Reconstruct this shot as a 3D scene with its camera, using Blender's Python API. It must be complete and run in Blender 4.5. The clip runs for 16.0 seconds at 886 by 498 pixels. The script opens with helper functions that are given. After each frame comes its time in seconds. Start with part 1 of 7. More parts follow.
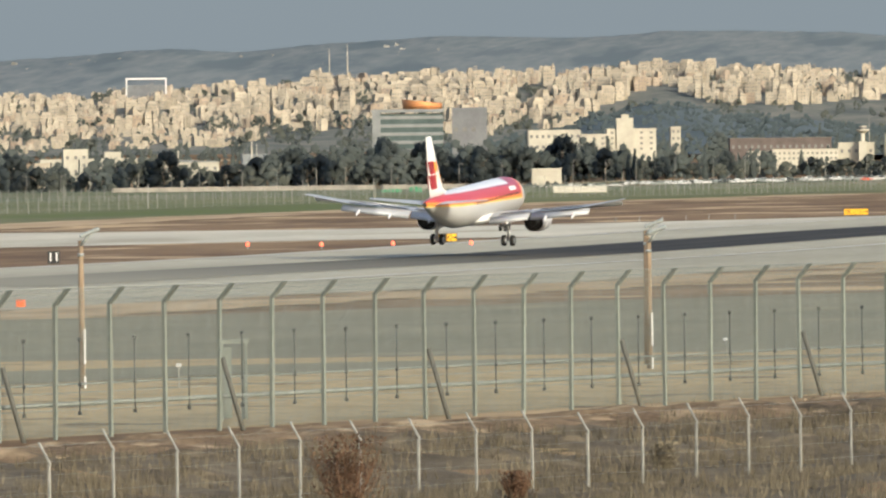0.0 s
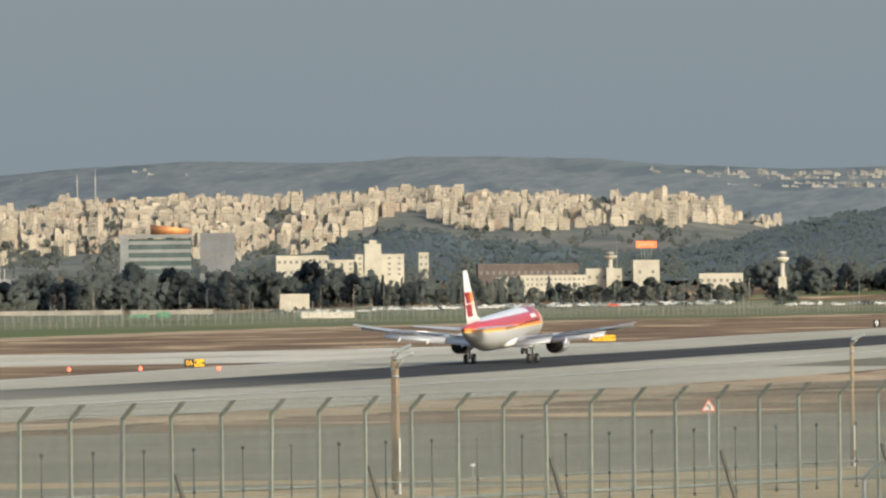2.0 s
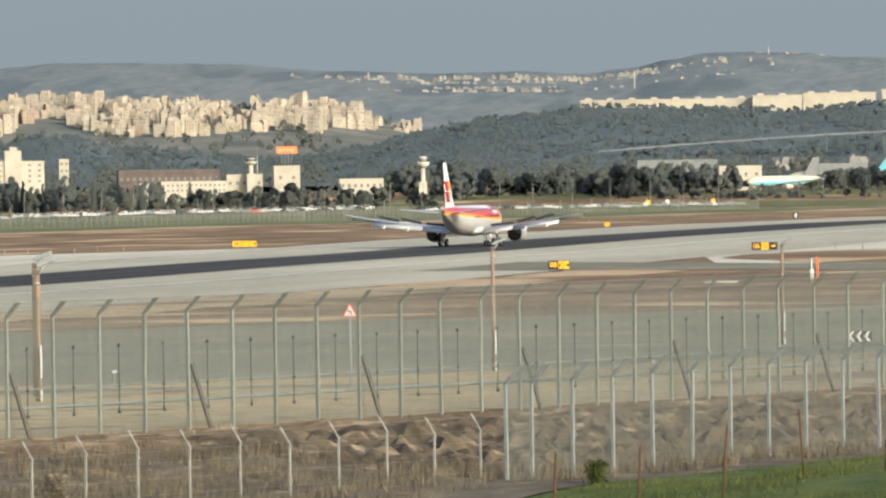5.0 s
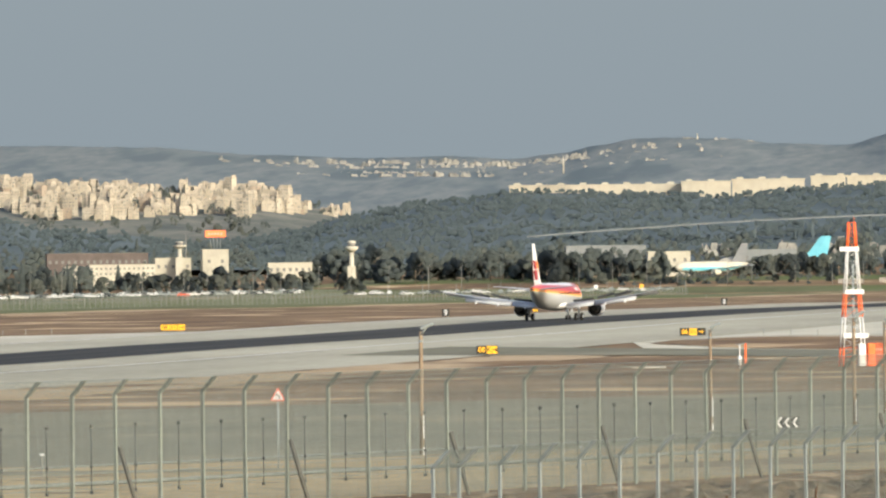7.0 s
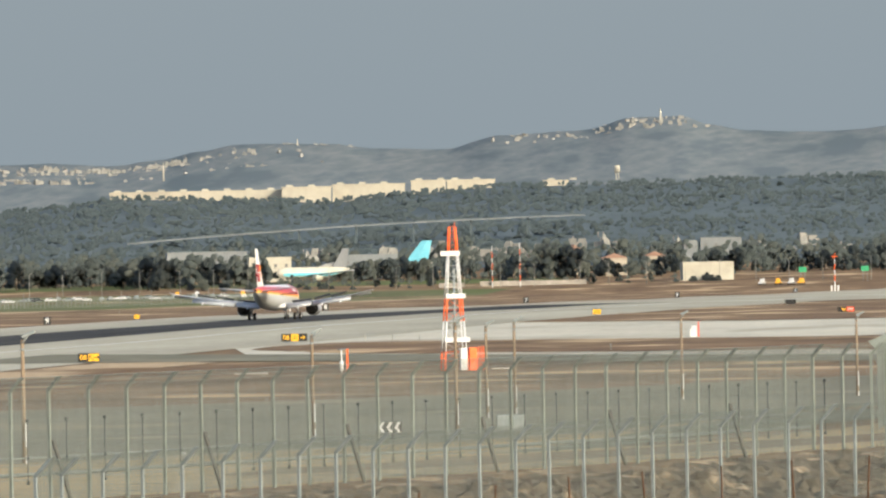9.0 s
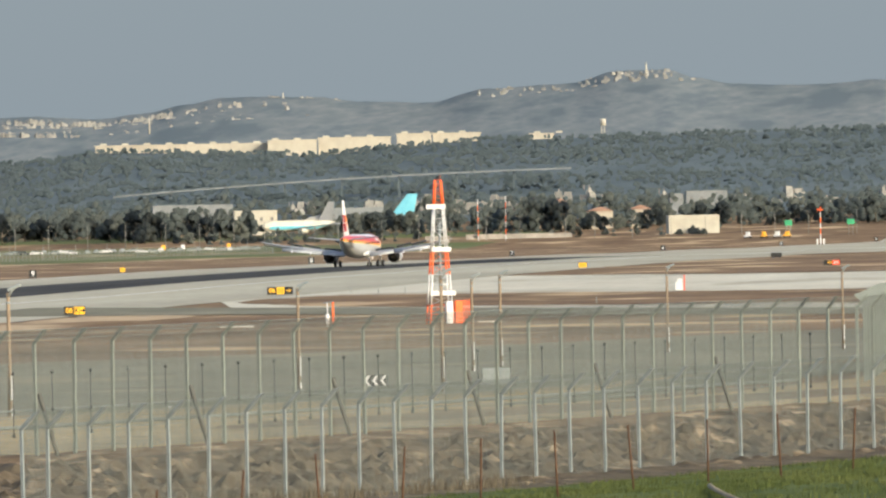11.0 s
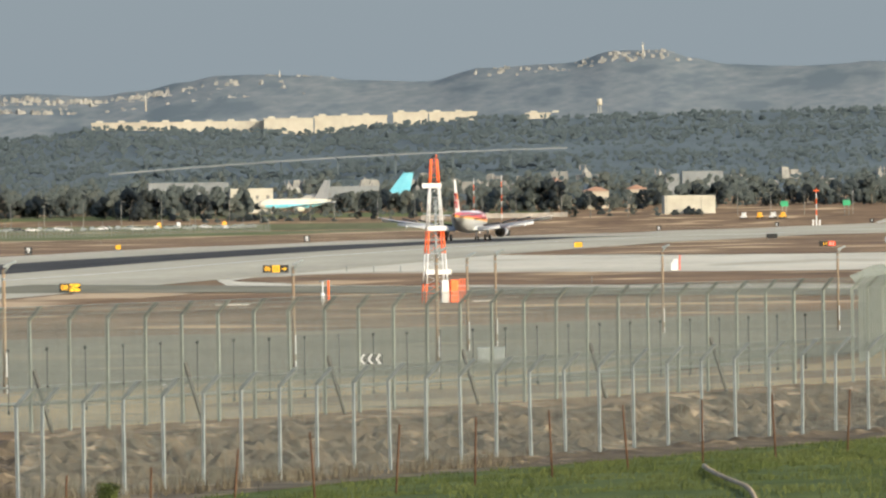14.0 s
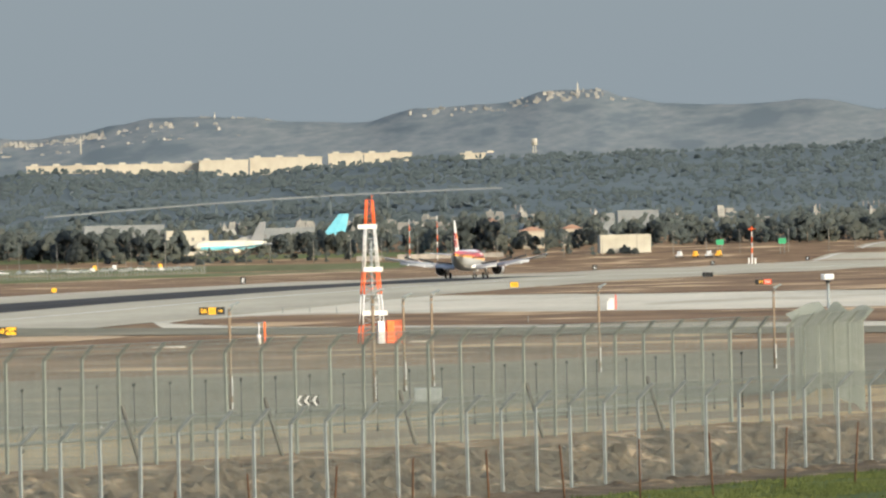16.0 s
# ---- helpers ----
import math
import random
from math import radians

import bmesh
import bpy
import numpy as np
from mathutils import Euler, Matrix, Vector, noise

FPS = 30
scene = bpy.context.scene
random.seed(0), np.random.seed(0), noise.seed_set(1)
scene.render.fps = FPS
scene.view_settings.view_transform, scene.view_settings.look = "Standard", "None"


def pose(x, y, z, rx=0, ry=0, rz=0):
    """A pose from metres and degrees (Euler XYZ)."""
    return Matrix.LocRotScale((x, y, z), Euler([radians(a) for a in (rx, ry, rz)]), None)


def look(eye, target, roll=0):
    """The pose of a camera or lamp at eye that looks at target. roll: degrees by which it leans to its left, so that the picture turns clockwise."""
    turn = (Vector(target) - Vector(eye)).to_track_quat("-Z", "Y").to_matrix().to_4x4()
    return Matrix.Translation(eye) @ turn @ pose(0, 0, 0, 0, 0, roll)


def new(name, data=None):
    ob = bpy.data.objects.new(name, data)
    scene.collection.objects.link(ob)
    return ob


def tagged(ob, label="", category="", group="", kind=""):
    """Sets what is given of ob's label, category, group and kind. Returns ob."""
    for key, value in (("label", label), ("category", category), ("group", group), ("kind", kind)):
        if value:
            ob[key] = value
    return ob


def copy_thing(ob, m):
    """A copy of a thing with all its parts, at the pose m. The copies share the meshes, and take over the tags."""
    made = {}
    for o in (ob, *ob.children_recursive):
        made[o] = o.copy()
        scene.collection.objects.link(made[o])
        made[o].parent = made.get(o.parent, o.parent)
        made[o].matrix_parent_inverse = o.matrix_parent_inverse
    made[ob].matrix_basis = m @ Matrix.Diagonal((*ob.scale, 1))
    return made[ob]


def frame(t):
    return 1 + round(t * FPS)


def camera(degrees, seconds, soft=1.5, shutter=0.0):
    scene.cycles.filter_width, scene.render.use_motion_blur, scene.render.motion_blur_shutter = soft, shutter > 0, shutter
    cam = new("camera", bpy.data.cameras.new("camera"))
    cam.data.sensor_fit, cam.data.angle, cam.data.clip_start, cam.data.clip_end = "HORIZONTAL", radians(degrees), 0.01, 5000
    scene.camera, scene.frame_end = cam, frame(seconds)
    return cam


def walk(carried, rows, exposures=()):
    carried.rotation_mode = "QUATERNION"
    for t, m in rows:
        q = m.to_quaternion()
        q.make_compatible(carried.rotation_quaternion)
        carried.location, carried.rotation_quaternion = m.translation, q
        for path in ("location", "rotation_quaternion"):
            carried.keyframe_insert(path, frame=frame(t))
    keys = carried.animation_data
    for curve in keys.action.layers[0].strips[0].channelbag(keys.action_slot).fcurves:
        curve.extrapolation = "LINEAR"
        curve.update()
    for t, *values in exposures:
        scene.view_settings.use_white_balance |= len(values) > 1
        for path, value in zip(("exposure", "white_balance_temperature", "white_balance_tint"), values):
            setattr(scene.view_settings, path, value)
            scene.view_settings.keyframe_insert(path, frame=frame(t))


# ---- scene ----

# ---- camera: stands still on a rise and turns after the landing aircraft ----
EYE = Vector((0.0, 0.0, 12.0))


def aim(left, up, lean):
    """The camera's pose: degrees left of the runway's heading (+Y), above the level, and leaning to its right."""
    a, b = radians(left), radians(up)
    way = Vector((-math.sin(a) * math.cos(b), math.cos(a) * math.cos(b), math.sin(b)))
    return look(EYE, EYE + way * 100, -lean)


cam = camera(5.4080, 16.0, soft=2.3)
TURNS = [
    (0, 14.5900, -0.6378, 0.700), (0.5, 14.0952, -0.5752, 0.636), (0.8, 13.5476, -0.4760, 0.501), (1, 13.4720, -0.4293, 0.504),
    (1.5, 13.4428, -0.2140, 0.551), (2, 13.0413, 0.1125, 0.584), (2.5, 12.4140, 0.1490, 0.421), (3, 12.0925, 0.1282, 0.169),
    (3.5, 11.5777, 0.2042, 0.330), (4, 11.2923, -0.4700, 0.648), (4.5, 11.2137, -0.4980, 0.959), (4.7, 11.0501, -0.4953, 0.957),
    (6.8, 10.4651, -0.2565, 0.636), (7, 10.4109, 0.0204, 0.605), (7.5, 10.1632, 0.1342, 0.622), (8, 8.3616, 0.0103, 0.532),
    (8.1, 8.2554, 0.0113, 0.688), (10.3, 7.8993, 0.0114, 1.224), (10.5, 7.9057, -0.1186, 1.135), (11, 7.8918, -0.2655, 1.101),
    (11.5, 7.8843, -0.2226, 1.121), (12, 7.8801, -0.1084, 1.062), (12.5, 7.9008, -0.1384, 0.846), (13, 7.8748, -0.2822, 0.686),
    (13.5, 7.8417, -0.3636, 0.673), (14, 7.8675, -0.3938, 0.794), (14.5, 7.8527, -0.3423, 0.886), (15, 7.8355, -0.2117, 1.059),
    (15.5, 7.3390, -0.0959, 1.230), (16, 7.4715, -0.1521, 1.193)]
walk(cam, [(t, aim(a, b, c)) for t, a, b, c in TURNS], exposures=[(0, 0.72), (1.5, 0.66), (2.5, 0.58), (3.5, 0.74), (4.0, 0.86), (4.5, 0.86), (10.5, 0.83), (16, 0.84)])

# ---- world, sun and sky ----
SUN_FROM = Vector((0.74, -0.58, 0.40)).normalized()
SUN_UP = math.asin(SUN_FROM.z)
world = bpy.data.worlds.new("sky")
scene.world = world
world.use_nodes = True
wn = world.node_tree
sky = wn.nodes.new("ShaderNodeTexSky")
sky.sky_type = "NISHITA"
sky.sun_disc = False
sky.sun_elevation = SUN_UP
sky.sun_rotation = math.atan2(SUN_FROM.x, SUN_FROM.y)
sky.dust_density = 2.5
wn.links.new(sky.outputs["Color"], wn.nodes["Background"].inputs["Color"])
wn.nodes["Background"].inputs["Strength"].default_value = 0.15
sun = new("sun", bpy.data.lights.new("sun", "SUN"))
sun.data.energy, sun.data.angle, sun.data.color = 2.75, radians(0.53), (1.0, 0.925, 0.725)
sun.matrix_world = look(SUN_FROM * 100, (0, 0, 0))


# ---- materials ----
def material(name, low, high, scale=1.0, rough=0.85, metal=0.0, bump=0.0, fine=None, stretch=(1, 1, 1), per_piece=0.0, spots=None, emit=0.0):
    """Two scales of noise between two colours, with relief; per_piece varies each object's brightness."""
    m = bpy.data.materials.new(name)
    m.use_nodes = True
    nt = m.node_tree
    n, l = nt.nodes, nt.links
    b = n["Principled BSDF"]
    b.inputs["Roughness"].default_value, b.inputs["Metallic"].default_value = rough, metal
    b.inputs["Specular IOR Level"].default_value = 0.3 if rough < 0.7 else 0.08
    co = n.new("ShaderNodeTexCoord")
    mp = n.new("ShaderNodeMapping")
    mp.inputs["Scale"].default_value = stretch
    l.new(co.outputs["Object"], mp.inputs["Vector"])
    big = n.new("ShaderNodeTexNoise")
    big.inputs["Scale"].default_value, big.inputs["Detail"].default_value, big.inputs["Roughness"].default_value = scale, 6, 0.6
    small = n.new("ShaderNodeTexNoise")
    small.inputs["Scale"].default_value, small.inputs["Detail"].default_value = fine or scale * 12, 4
    for q in (big, small):
        l.new(mp.outputs["Vector"], q.inputs["Vector"])
    add = n.new("ShaderNodeMath")
    add.operation = "MULTIPLY_ADD"
    l.new(small.outputs["Fac"], add.inputs[0])
    add.inputs[1].default_value = 0.45
    l.new(big.outputs["Fac"], add.inputs[2])
    ramp = n.new("ShaderNodeMapRange")
    ramp.inputs["From Min"].default_value, ramp.inputs["From Max"].default_value = 0.56, 0.90
    l.new(add.outputs[0], ramp.inputs["Value"])
    mix = n.new("ShaderNodeMix")
    mix.data_type = "RGBA"
    mix.inputs["A"].default_value, mix.inputs["B"].default_value = (*low, 1), (*high, 1)
    l.new(ramp.outputs[0], mix.inputs["Factor"])
    last = mix.outputs["Result"]
    if spots:
        colour, size, share = spots
        sp = n.new("ShaderNodeTexNoise")
        sp.inputs["Scale"].default_value, sp.inputs["Detail"].default_value = size, 5
        l.new(mp.outputs["Vector"], sp.inputs["Vector"])
        r2 = n.new("ShaderNodeMapRange")
        r2.inputs["From Min"].default_value, r2.inputs["From Max"].default_value = 1 - share - 0.06, 1 - share + 0.06
        l.new(sp.outputs["Fac"], r2.inputs["Value"])
        m2 = n.new("ShaderNodeMix")
        m2.data_type = "RGBA"
        l.new(r2.outputs[0], m2.inputs["Factor"])
        l.new(last, m2.inputs["A"])
        m2.inputs["B"].default_value = (*colour, 1)
        last = m2.outputs["Result"]
    if per_piece:
        ob = n.new("ShaderNodeObjectInfo")
        r3 = n.new("ShaderNodeMapRange")
        r3.inputs["To Min"].default_value, r3.inputs["To Max"].default_value = 1 - per_piece, 1 + per_piece
        l.new(ob.outputs["Random"], r3.inputs["Value"])
        geo = n.new("ShaderNodeNewGeometry")
        r4 = n.new("ShaderNodeMapRange")
        r4.inputs["To Min"].default_value, r4.inputs["To Max"].default_value = 1 - per_piece, 1 + per_piece
        l.new(geo.outputs["Random Per Island"], r4.inputs["Value"])
        mu = n.new("ShaderNodeMath")
        mu.operation = "MULTIPLY"
        l.new(r3.outputs[0], mu.inputs[0])
        l.new(r4.outputs[0], mu.inputs[1])
        vm = n.new("ShaderNodeVectorMath")
        vm.operation = "SCALE"
        l.new(last, vm.inputs[0])
        l.new(mu.outputs[0], vm.inputs["Scale"])
        last = vm.outputs["Vector"]
    l.new(last, b.inputs["Base Color"])
    if emit:
        l.new(last, b.inputs["Emission Color"])
        b.inputs["Emission Strength"].default_value = emit
    if bump:
        bp = n.new("ShaderNodeBump")
        bp.inputs["Strength"].default_value, bp.inputs["Distance"].default_value = 0.6, bump
        l.new(add.outputs[0], bp.inputs["Height"])
        l.new(bp.outputs["Normal"], b.inputs["Normal"])
    return m


def grey(v, w=1.0):
    return (v * w, v, v / w)


M = {}
M["dry_field"] = material("dry_field", (0.105, 0.066, 0.039), (0.225, 0.150, 0.087), 0.034, bump=0.05, fine=0.22, stretch=(1, 0.55, 1), spots=((0.44, 0.325, 0.195), 0.045, 0.40))
M["green_field"] = material("green_field", (0.070, 0.088, 0.046), (0.13, 0.142, 0.080), 0.02, bump=0.05, fine=0.4, spots=((0.165, 0.152, 0.098), 0.012, 0.44))
M["asphalt"] = material("asphalt", (0.28, 0.263, 0.202), (0.40, 0.378, 0.297), 0.03, rough=0.8, fine=0.9, stretch=(1, 0.2, 1))
M["old_asphalt"] = material("old_asphalt", (0.134, 0.127, 0.092), (0.190, 0.180, 0.131), 0.05, rough=0.9, fine=1.2, stretch=(1, 0.4, 1), spots=((0.225, 0.203, 0.142), 0.06, 0.36))
M["concrete"] = material("concrete", (0.375, 0.352, 0.283), (0.52, 0.488, 0.395), 0.03, rough=0.85, fine=0.8, stretch=(1, 0.3, 1), spots=((0.33, 0.302, 0.238), 0.04, 0.38))


def worn_rubber():
    """Black streaks of tyre rubber over the asphalt, thin at the threshold end and dense further on."""
    m = material("rubber_marks", (0.020, 0.020, 0.021), (0.048, 0.046, 0.044), 0.05, rough=0.9, fine=1.5, stretch=(1, 0.03, 1))
    n, l = m.node_tree.nodes, m.node_tree.links
    b = n["Principled BSDF"]
    dark = b.inputs["Base Color"].links[0].from_socket
    co = n.new("ShaderNodeTexCoord")
    xyz = n.new("ShaderNodeSeparateXYZ")
    l.new(co.outputs["Object"], xyz.inputs[0])
    begin = n.new("ShaderNodeMapRange")
    begin.inputs["From Min"].default_value, begin.inputs["From Max"].default_value = 800, 1000
    begin.inputs["To Min"].default_value, begin.inputs["To Max"].default_value = 0.35, 1.0
    l.new(xyz.outputs["Y"], begin.inputs["Value"])
    off = n.new("ShaderNodeMath")
    off.operation = "SUBTRACT"
    l.new(xyz.outputs["X"], off.inputs[0])
    off.inputs[1].default_value = -244.6
    away = n.new("ShaderNodeMath")
    away.operation = "ABSOLUTE"
    l.new(off.outputs[0], away.inputs[0])
    side = n.new("ShaderNodeMapRange")
    side.inputs["From Min"].default_value, side.inputs["From Max"].default_value = 11.8, 10.2
    l.new(away.outputs[0], side.inputs["Value"])
    mp = n.new("ShaderNodeMapping")
    mp.inputs["Scale"].default_value = (0.55, 0.006, 1)
    l.new(co.outputs["Object"], mp.inputs["Vector"])
    streak = n.new("ShaderNodeTexNoise")
    streak.inputs["Scale"].default_value, streak.inputs["Detail"].default_value = 1.0, 5
    l.new(mp.outputs["Vector"], streak.inputs["Vector"])
    lift = n.new("ShaderNodeMapRange")
    lift.inputs["From Min"].default_value, lift.inputs["From Max"].default_value = 0.25, 0.5
    lift.inputs["To Min"].default_value = 0.88
    l.new(streak.outputs["Fac"], lift.inputs["Value"])
    f = begin.outputs[0]
    for q in (side, lift):
        mu = n.new("ShaderNodeMath")
        mu.operation = "MULTIPLY"
        l.new(f, mu.inputs[0])
        l.new(q.outputs[0], mu.inputs[1])
        f = mu.outputs[0]
    mix = n.new("ShaderNodeMix")
    mix.data_type = "RGBA"
    l.new(f, mix.inputs["Factor"])
    mix.inputs["A"].default_value = (0.34, 0.32, 0.25, 1)
    l.new(dark, mix.inputs["B"])
    l.new(mix.outputs["Result"], b.inputs["Base Color"])
    return m


M["rubber"] = worn_rubber()
M["road_paint"] = material("road_paint", (0.42, 0.40, 0.36), (0.60, 0.58, 0.53), 0.3, rough=0.8)
M["sand"] = material("sand", (0.27, 0.200, 0.105), (0.45, 0.345, 0.195), 0.3, bump=0.08, fine=3.2, spots=((0.135, 0.098, 0.054), 0.3, 0.40))
M["bare_soil"] = material("bare_soil", (0.31, 0.225, 0.135), (0.47, 0.365, 0.24), 0.05, fine=0.6, stretch=(1, 0.35, 1), spots=((0.19, 0.125, 0.072), 0.05, 0.42))
M["olive_grass"] = material("olive_grass", (0.095, 0.10, 0.048), (0.165, 0.168, 0.09), 0.02, fine=0.4, stretch=(1, 0.3, 1), spots=((0.10, 0.12, 0.045), 0.015, 0.45))
M["bank"] = material("rough_earth", (0.058, 0.046, 0.032), (0.125, 0.100, 0.068), 0.6, bump=0.14, fine=4.0, spots=((0.27, 0.21, 0.14), 0.8, 0.36))
M["ditch_earth"] = material("ditch_earth", (0.070, 0.058, 0.042), (0.135, 0.113, 0.080), 0.6, bump=0.1, fine=4.0, spots=((0.20, 0.16, 0.105), 0.8, 0.36))
M["grass"] = material("grass_soil", (0.038, 0.055, 0.014), (0.085, 0.105, 0.030), 0.5, bump=0.06, fine=5.0)


# ---- building helpers ----
def mesh_of(name, bm, *mats):
    me = bpy.data.meshes.new(name)
    bm.to_mesh(me)
    bm.free()
    for m in mats:
        me.materials.append(m)
    return me


def part(name, bm, mat, parent, label=""):
    """One mesh object under a thing or under a part."""
    ob = new(name, mesh_of(name, bm, *(mat if isinstance(mat, (list, tuple)) else [mat])))
    ob.parent = parent
    return tagged(ob, label)


def thing(name, at, label, category, turn=0.0, group="", kind=""):
    ob = new(name)
    ob.empty_display_size = 0.3
    ob.matrix_basis = pose(*at, 0, 0, turn)
    return tagged(ob, label, category, group, kind)


def solid(name, bm, mat, at, label, category="", turn=0.0, group="", kind=""):
    """A thing of one mesh."""
    ob = new(name, mesh_of(name, bm, *(mat if isinstance(mat, (list, tuple)) else [mat])))
    ob.matrix_basis = pose(*at, 0, 0, turn)
    return tagged(ob, label, category, group, kind)


def box(bm, x0, x1, y0, y1, z0, z1, bevel=0.0, slot=0):
    v = [bm.verts.new((x, y, z)) for z in (z0, z1) for x, y in ((x0, y0), (x1, y0), (x1, y1), (x0, y1))]
    fs = [bm.faces.new([v[i] for i in q]) for q in ((3, 2, 1, 0), (4, 5, 6, 7), (0, 1, 5, 4), (1, 2, 6, 5), (2, 3, 7, 6), (3, 0, 4, 7))]
    for f in fs:
        f.material_index = slot
    if bevel:
        bmesh.ops.bevel(bm, geom=list({e for f in fs for e in f.edges}), offset=bevel, segments=1, affect="EDGES")
    return bm


def tube(bm, a, b, r0, r1=None, n=8, slot=0, caps=True):
    """A tapered round bar from a to b."""
    a, b = Vector(a), Vector(b)
    r1 = r0 if r1 is None else r1
    turn = (b - a).to_track_quat("Z", "Y").to_matrix()
    rings = []
    for c, r in ((a, r0), (b, r1)):
        rings.append([bm.verts.new(c + turn @ Vector((r * math.cos(k * math.tau / n), r * math.sin(k * math.tau / n), 0))) for k in range(n)])
    for k in range(n):
        f = bm.faces.new((rings[0][k], rings[0][(k + 1) % n], rings[1][(k + 1) % n], rings[1][k]))
        f.smooth, f.material_index = True, slot
    if caps:
        for f in (bm.faces.new(rings[0][::-1]), bm.faces.new(rings[1])):
            f.material_index = slot
    return bm


def loft(bm, rings, closed=True, caps=True, slot=0, smooth=True):
    """Skin rings of points, one after another."""
    vs = [[bm.verts.new(p) for p in r] for r in rings]
    n = len(vs[0])
    for r, s in zip(vs, vs[1:]):
        for k in range(n if closed else n - 1):
            f = bm.faces.new((r[k], r[(k + 1) % n], s[(k + 1) % n], s[k]))
            f.smooth, f.material_index = smooth, slot
    if caps and closed:
        for f in (bm.faces.new(vs[0][::-1]), bm.faces.new(vs[-1])):
            f.material_index = slot
    return vs


def bm_():
    return bmesh.new()


def rise(u, knots):
    """A smooth height along knots of (place, height)."""
    if u <= knots[0][0]:
        return knots[0][1]
    for (a, za), (b, zb) in zip(knots, knots[1:]):
        if u <= b:
            k = (u - a) / (b - a)
            return za + (zb - za) * k * k * (3 - 2 * k)
    return knots[-1][1]

# ---- the land: one sheet; x across the runway, y along it, heights in metres ----
RUNWAY_X = -248.4
ALONG = [(-200, 12), (0, 10.2), (60, 8.2), (130, 6.3), (200, 5.0), (290, 4.45), (430, 2.6), (600, 1.1), (800, 0.2), (960, 0.0), (1206, 0.5), (1444, 1.05),
         (1640, 1.15), (1855, 0.75), (2139, -0.2), (2443, -1.1), (2748, -2.0), (3053, -2.6), (3160, -0.6), (3320, 2.2), (3600, 6.5), (4000, 14.0), (5200, 16.0)]
LINE_X, LINE_Y = 0.322, 0.947        # the way along the perimeter fence


def perp(x, y):
    return -LINE_Y * x + LINE_X * y


def along(x, y):
    return LINE_X * x + LINE_Y * y


def on_line(p, q):
    """The plan place p metres off the camera across the fence's line and q along it."""
    return (-LINE_Y * p + LINE_X * q, LINE_X * p + LINE_Y * q)


def ground_z(x, y):
    z = rise(y, ALONG)
    p, q = perp(x, y), along(x, y)
    if y > 3053:
        z -= rise(-x, [(650, 0.0), (1000, 3.0)])
    if x > -62 and y > 290:
        z += (rise(y, [(290, 0.0), (370, 0.25), (440, 1.4), (470, 1.4), (620, 0.0)])) * rise(x, [(-62, 0.0), (-44, 1.0)])
    if 40 < p < 175 and y < 700:
        lip = rise(q, [(188, 3.6), (200, 4.25), (215, 4.4), (250, 4.5)])
        z = rise(p, [(40, z), (95, lip + 0.4), (109, lip + 0.05), (113, lip), (119, 3.55), (125, 3.47), (139, 4.4), (150, 4.45), (175, z)])
        if 113 < p < 141:
            z += 0.22 * noise.noise(Vector((q * 0.9, p * 0.12, 2.0))) + 0.12 * noise.noise(Vector((q * 0.35, p * 0.3, 7.0)))
    return z


def ground_sheet():
    ys = [-150, -60, 0, 30, 60, 90, 120, 150] + [160 + 2 * i for i in range(96)] + [352 + 16 * i for i in range(40)] + [1000 + 40 * i for i in range(55)] + [3250 + 150 * i for i in range(12)]
    xs = [-4500, -3000, -2000, -1400, -1000, -800, -600] + [-500 + 25 * i for i in range(15)] + [-130 + 2 * i for i in range(72)] + [20, 60, 120, 250, 500, 1000, 2000, 3500]
    verts = [(x, y, ground_z(x, y)) for y in ys for x in xs]
    n = len(xs)
    faces = [(j * n + i, j * n + i + 1, (j + 1) * n + i + 1, (j + 1) * n + i) for j in range(len(ys) - 1) for i in range(n - 1)]
    me = bpy.data.meshes.new("ground")
    me.from_pydata(verts, [], faces)
    for p in me.polygons:
        p.use_smooth = True
    me.materials.append(M["dry_field"])
    return tagged(new("ground", me), "dry brown winter airfield ground", "ground", kind="structure")


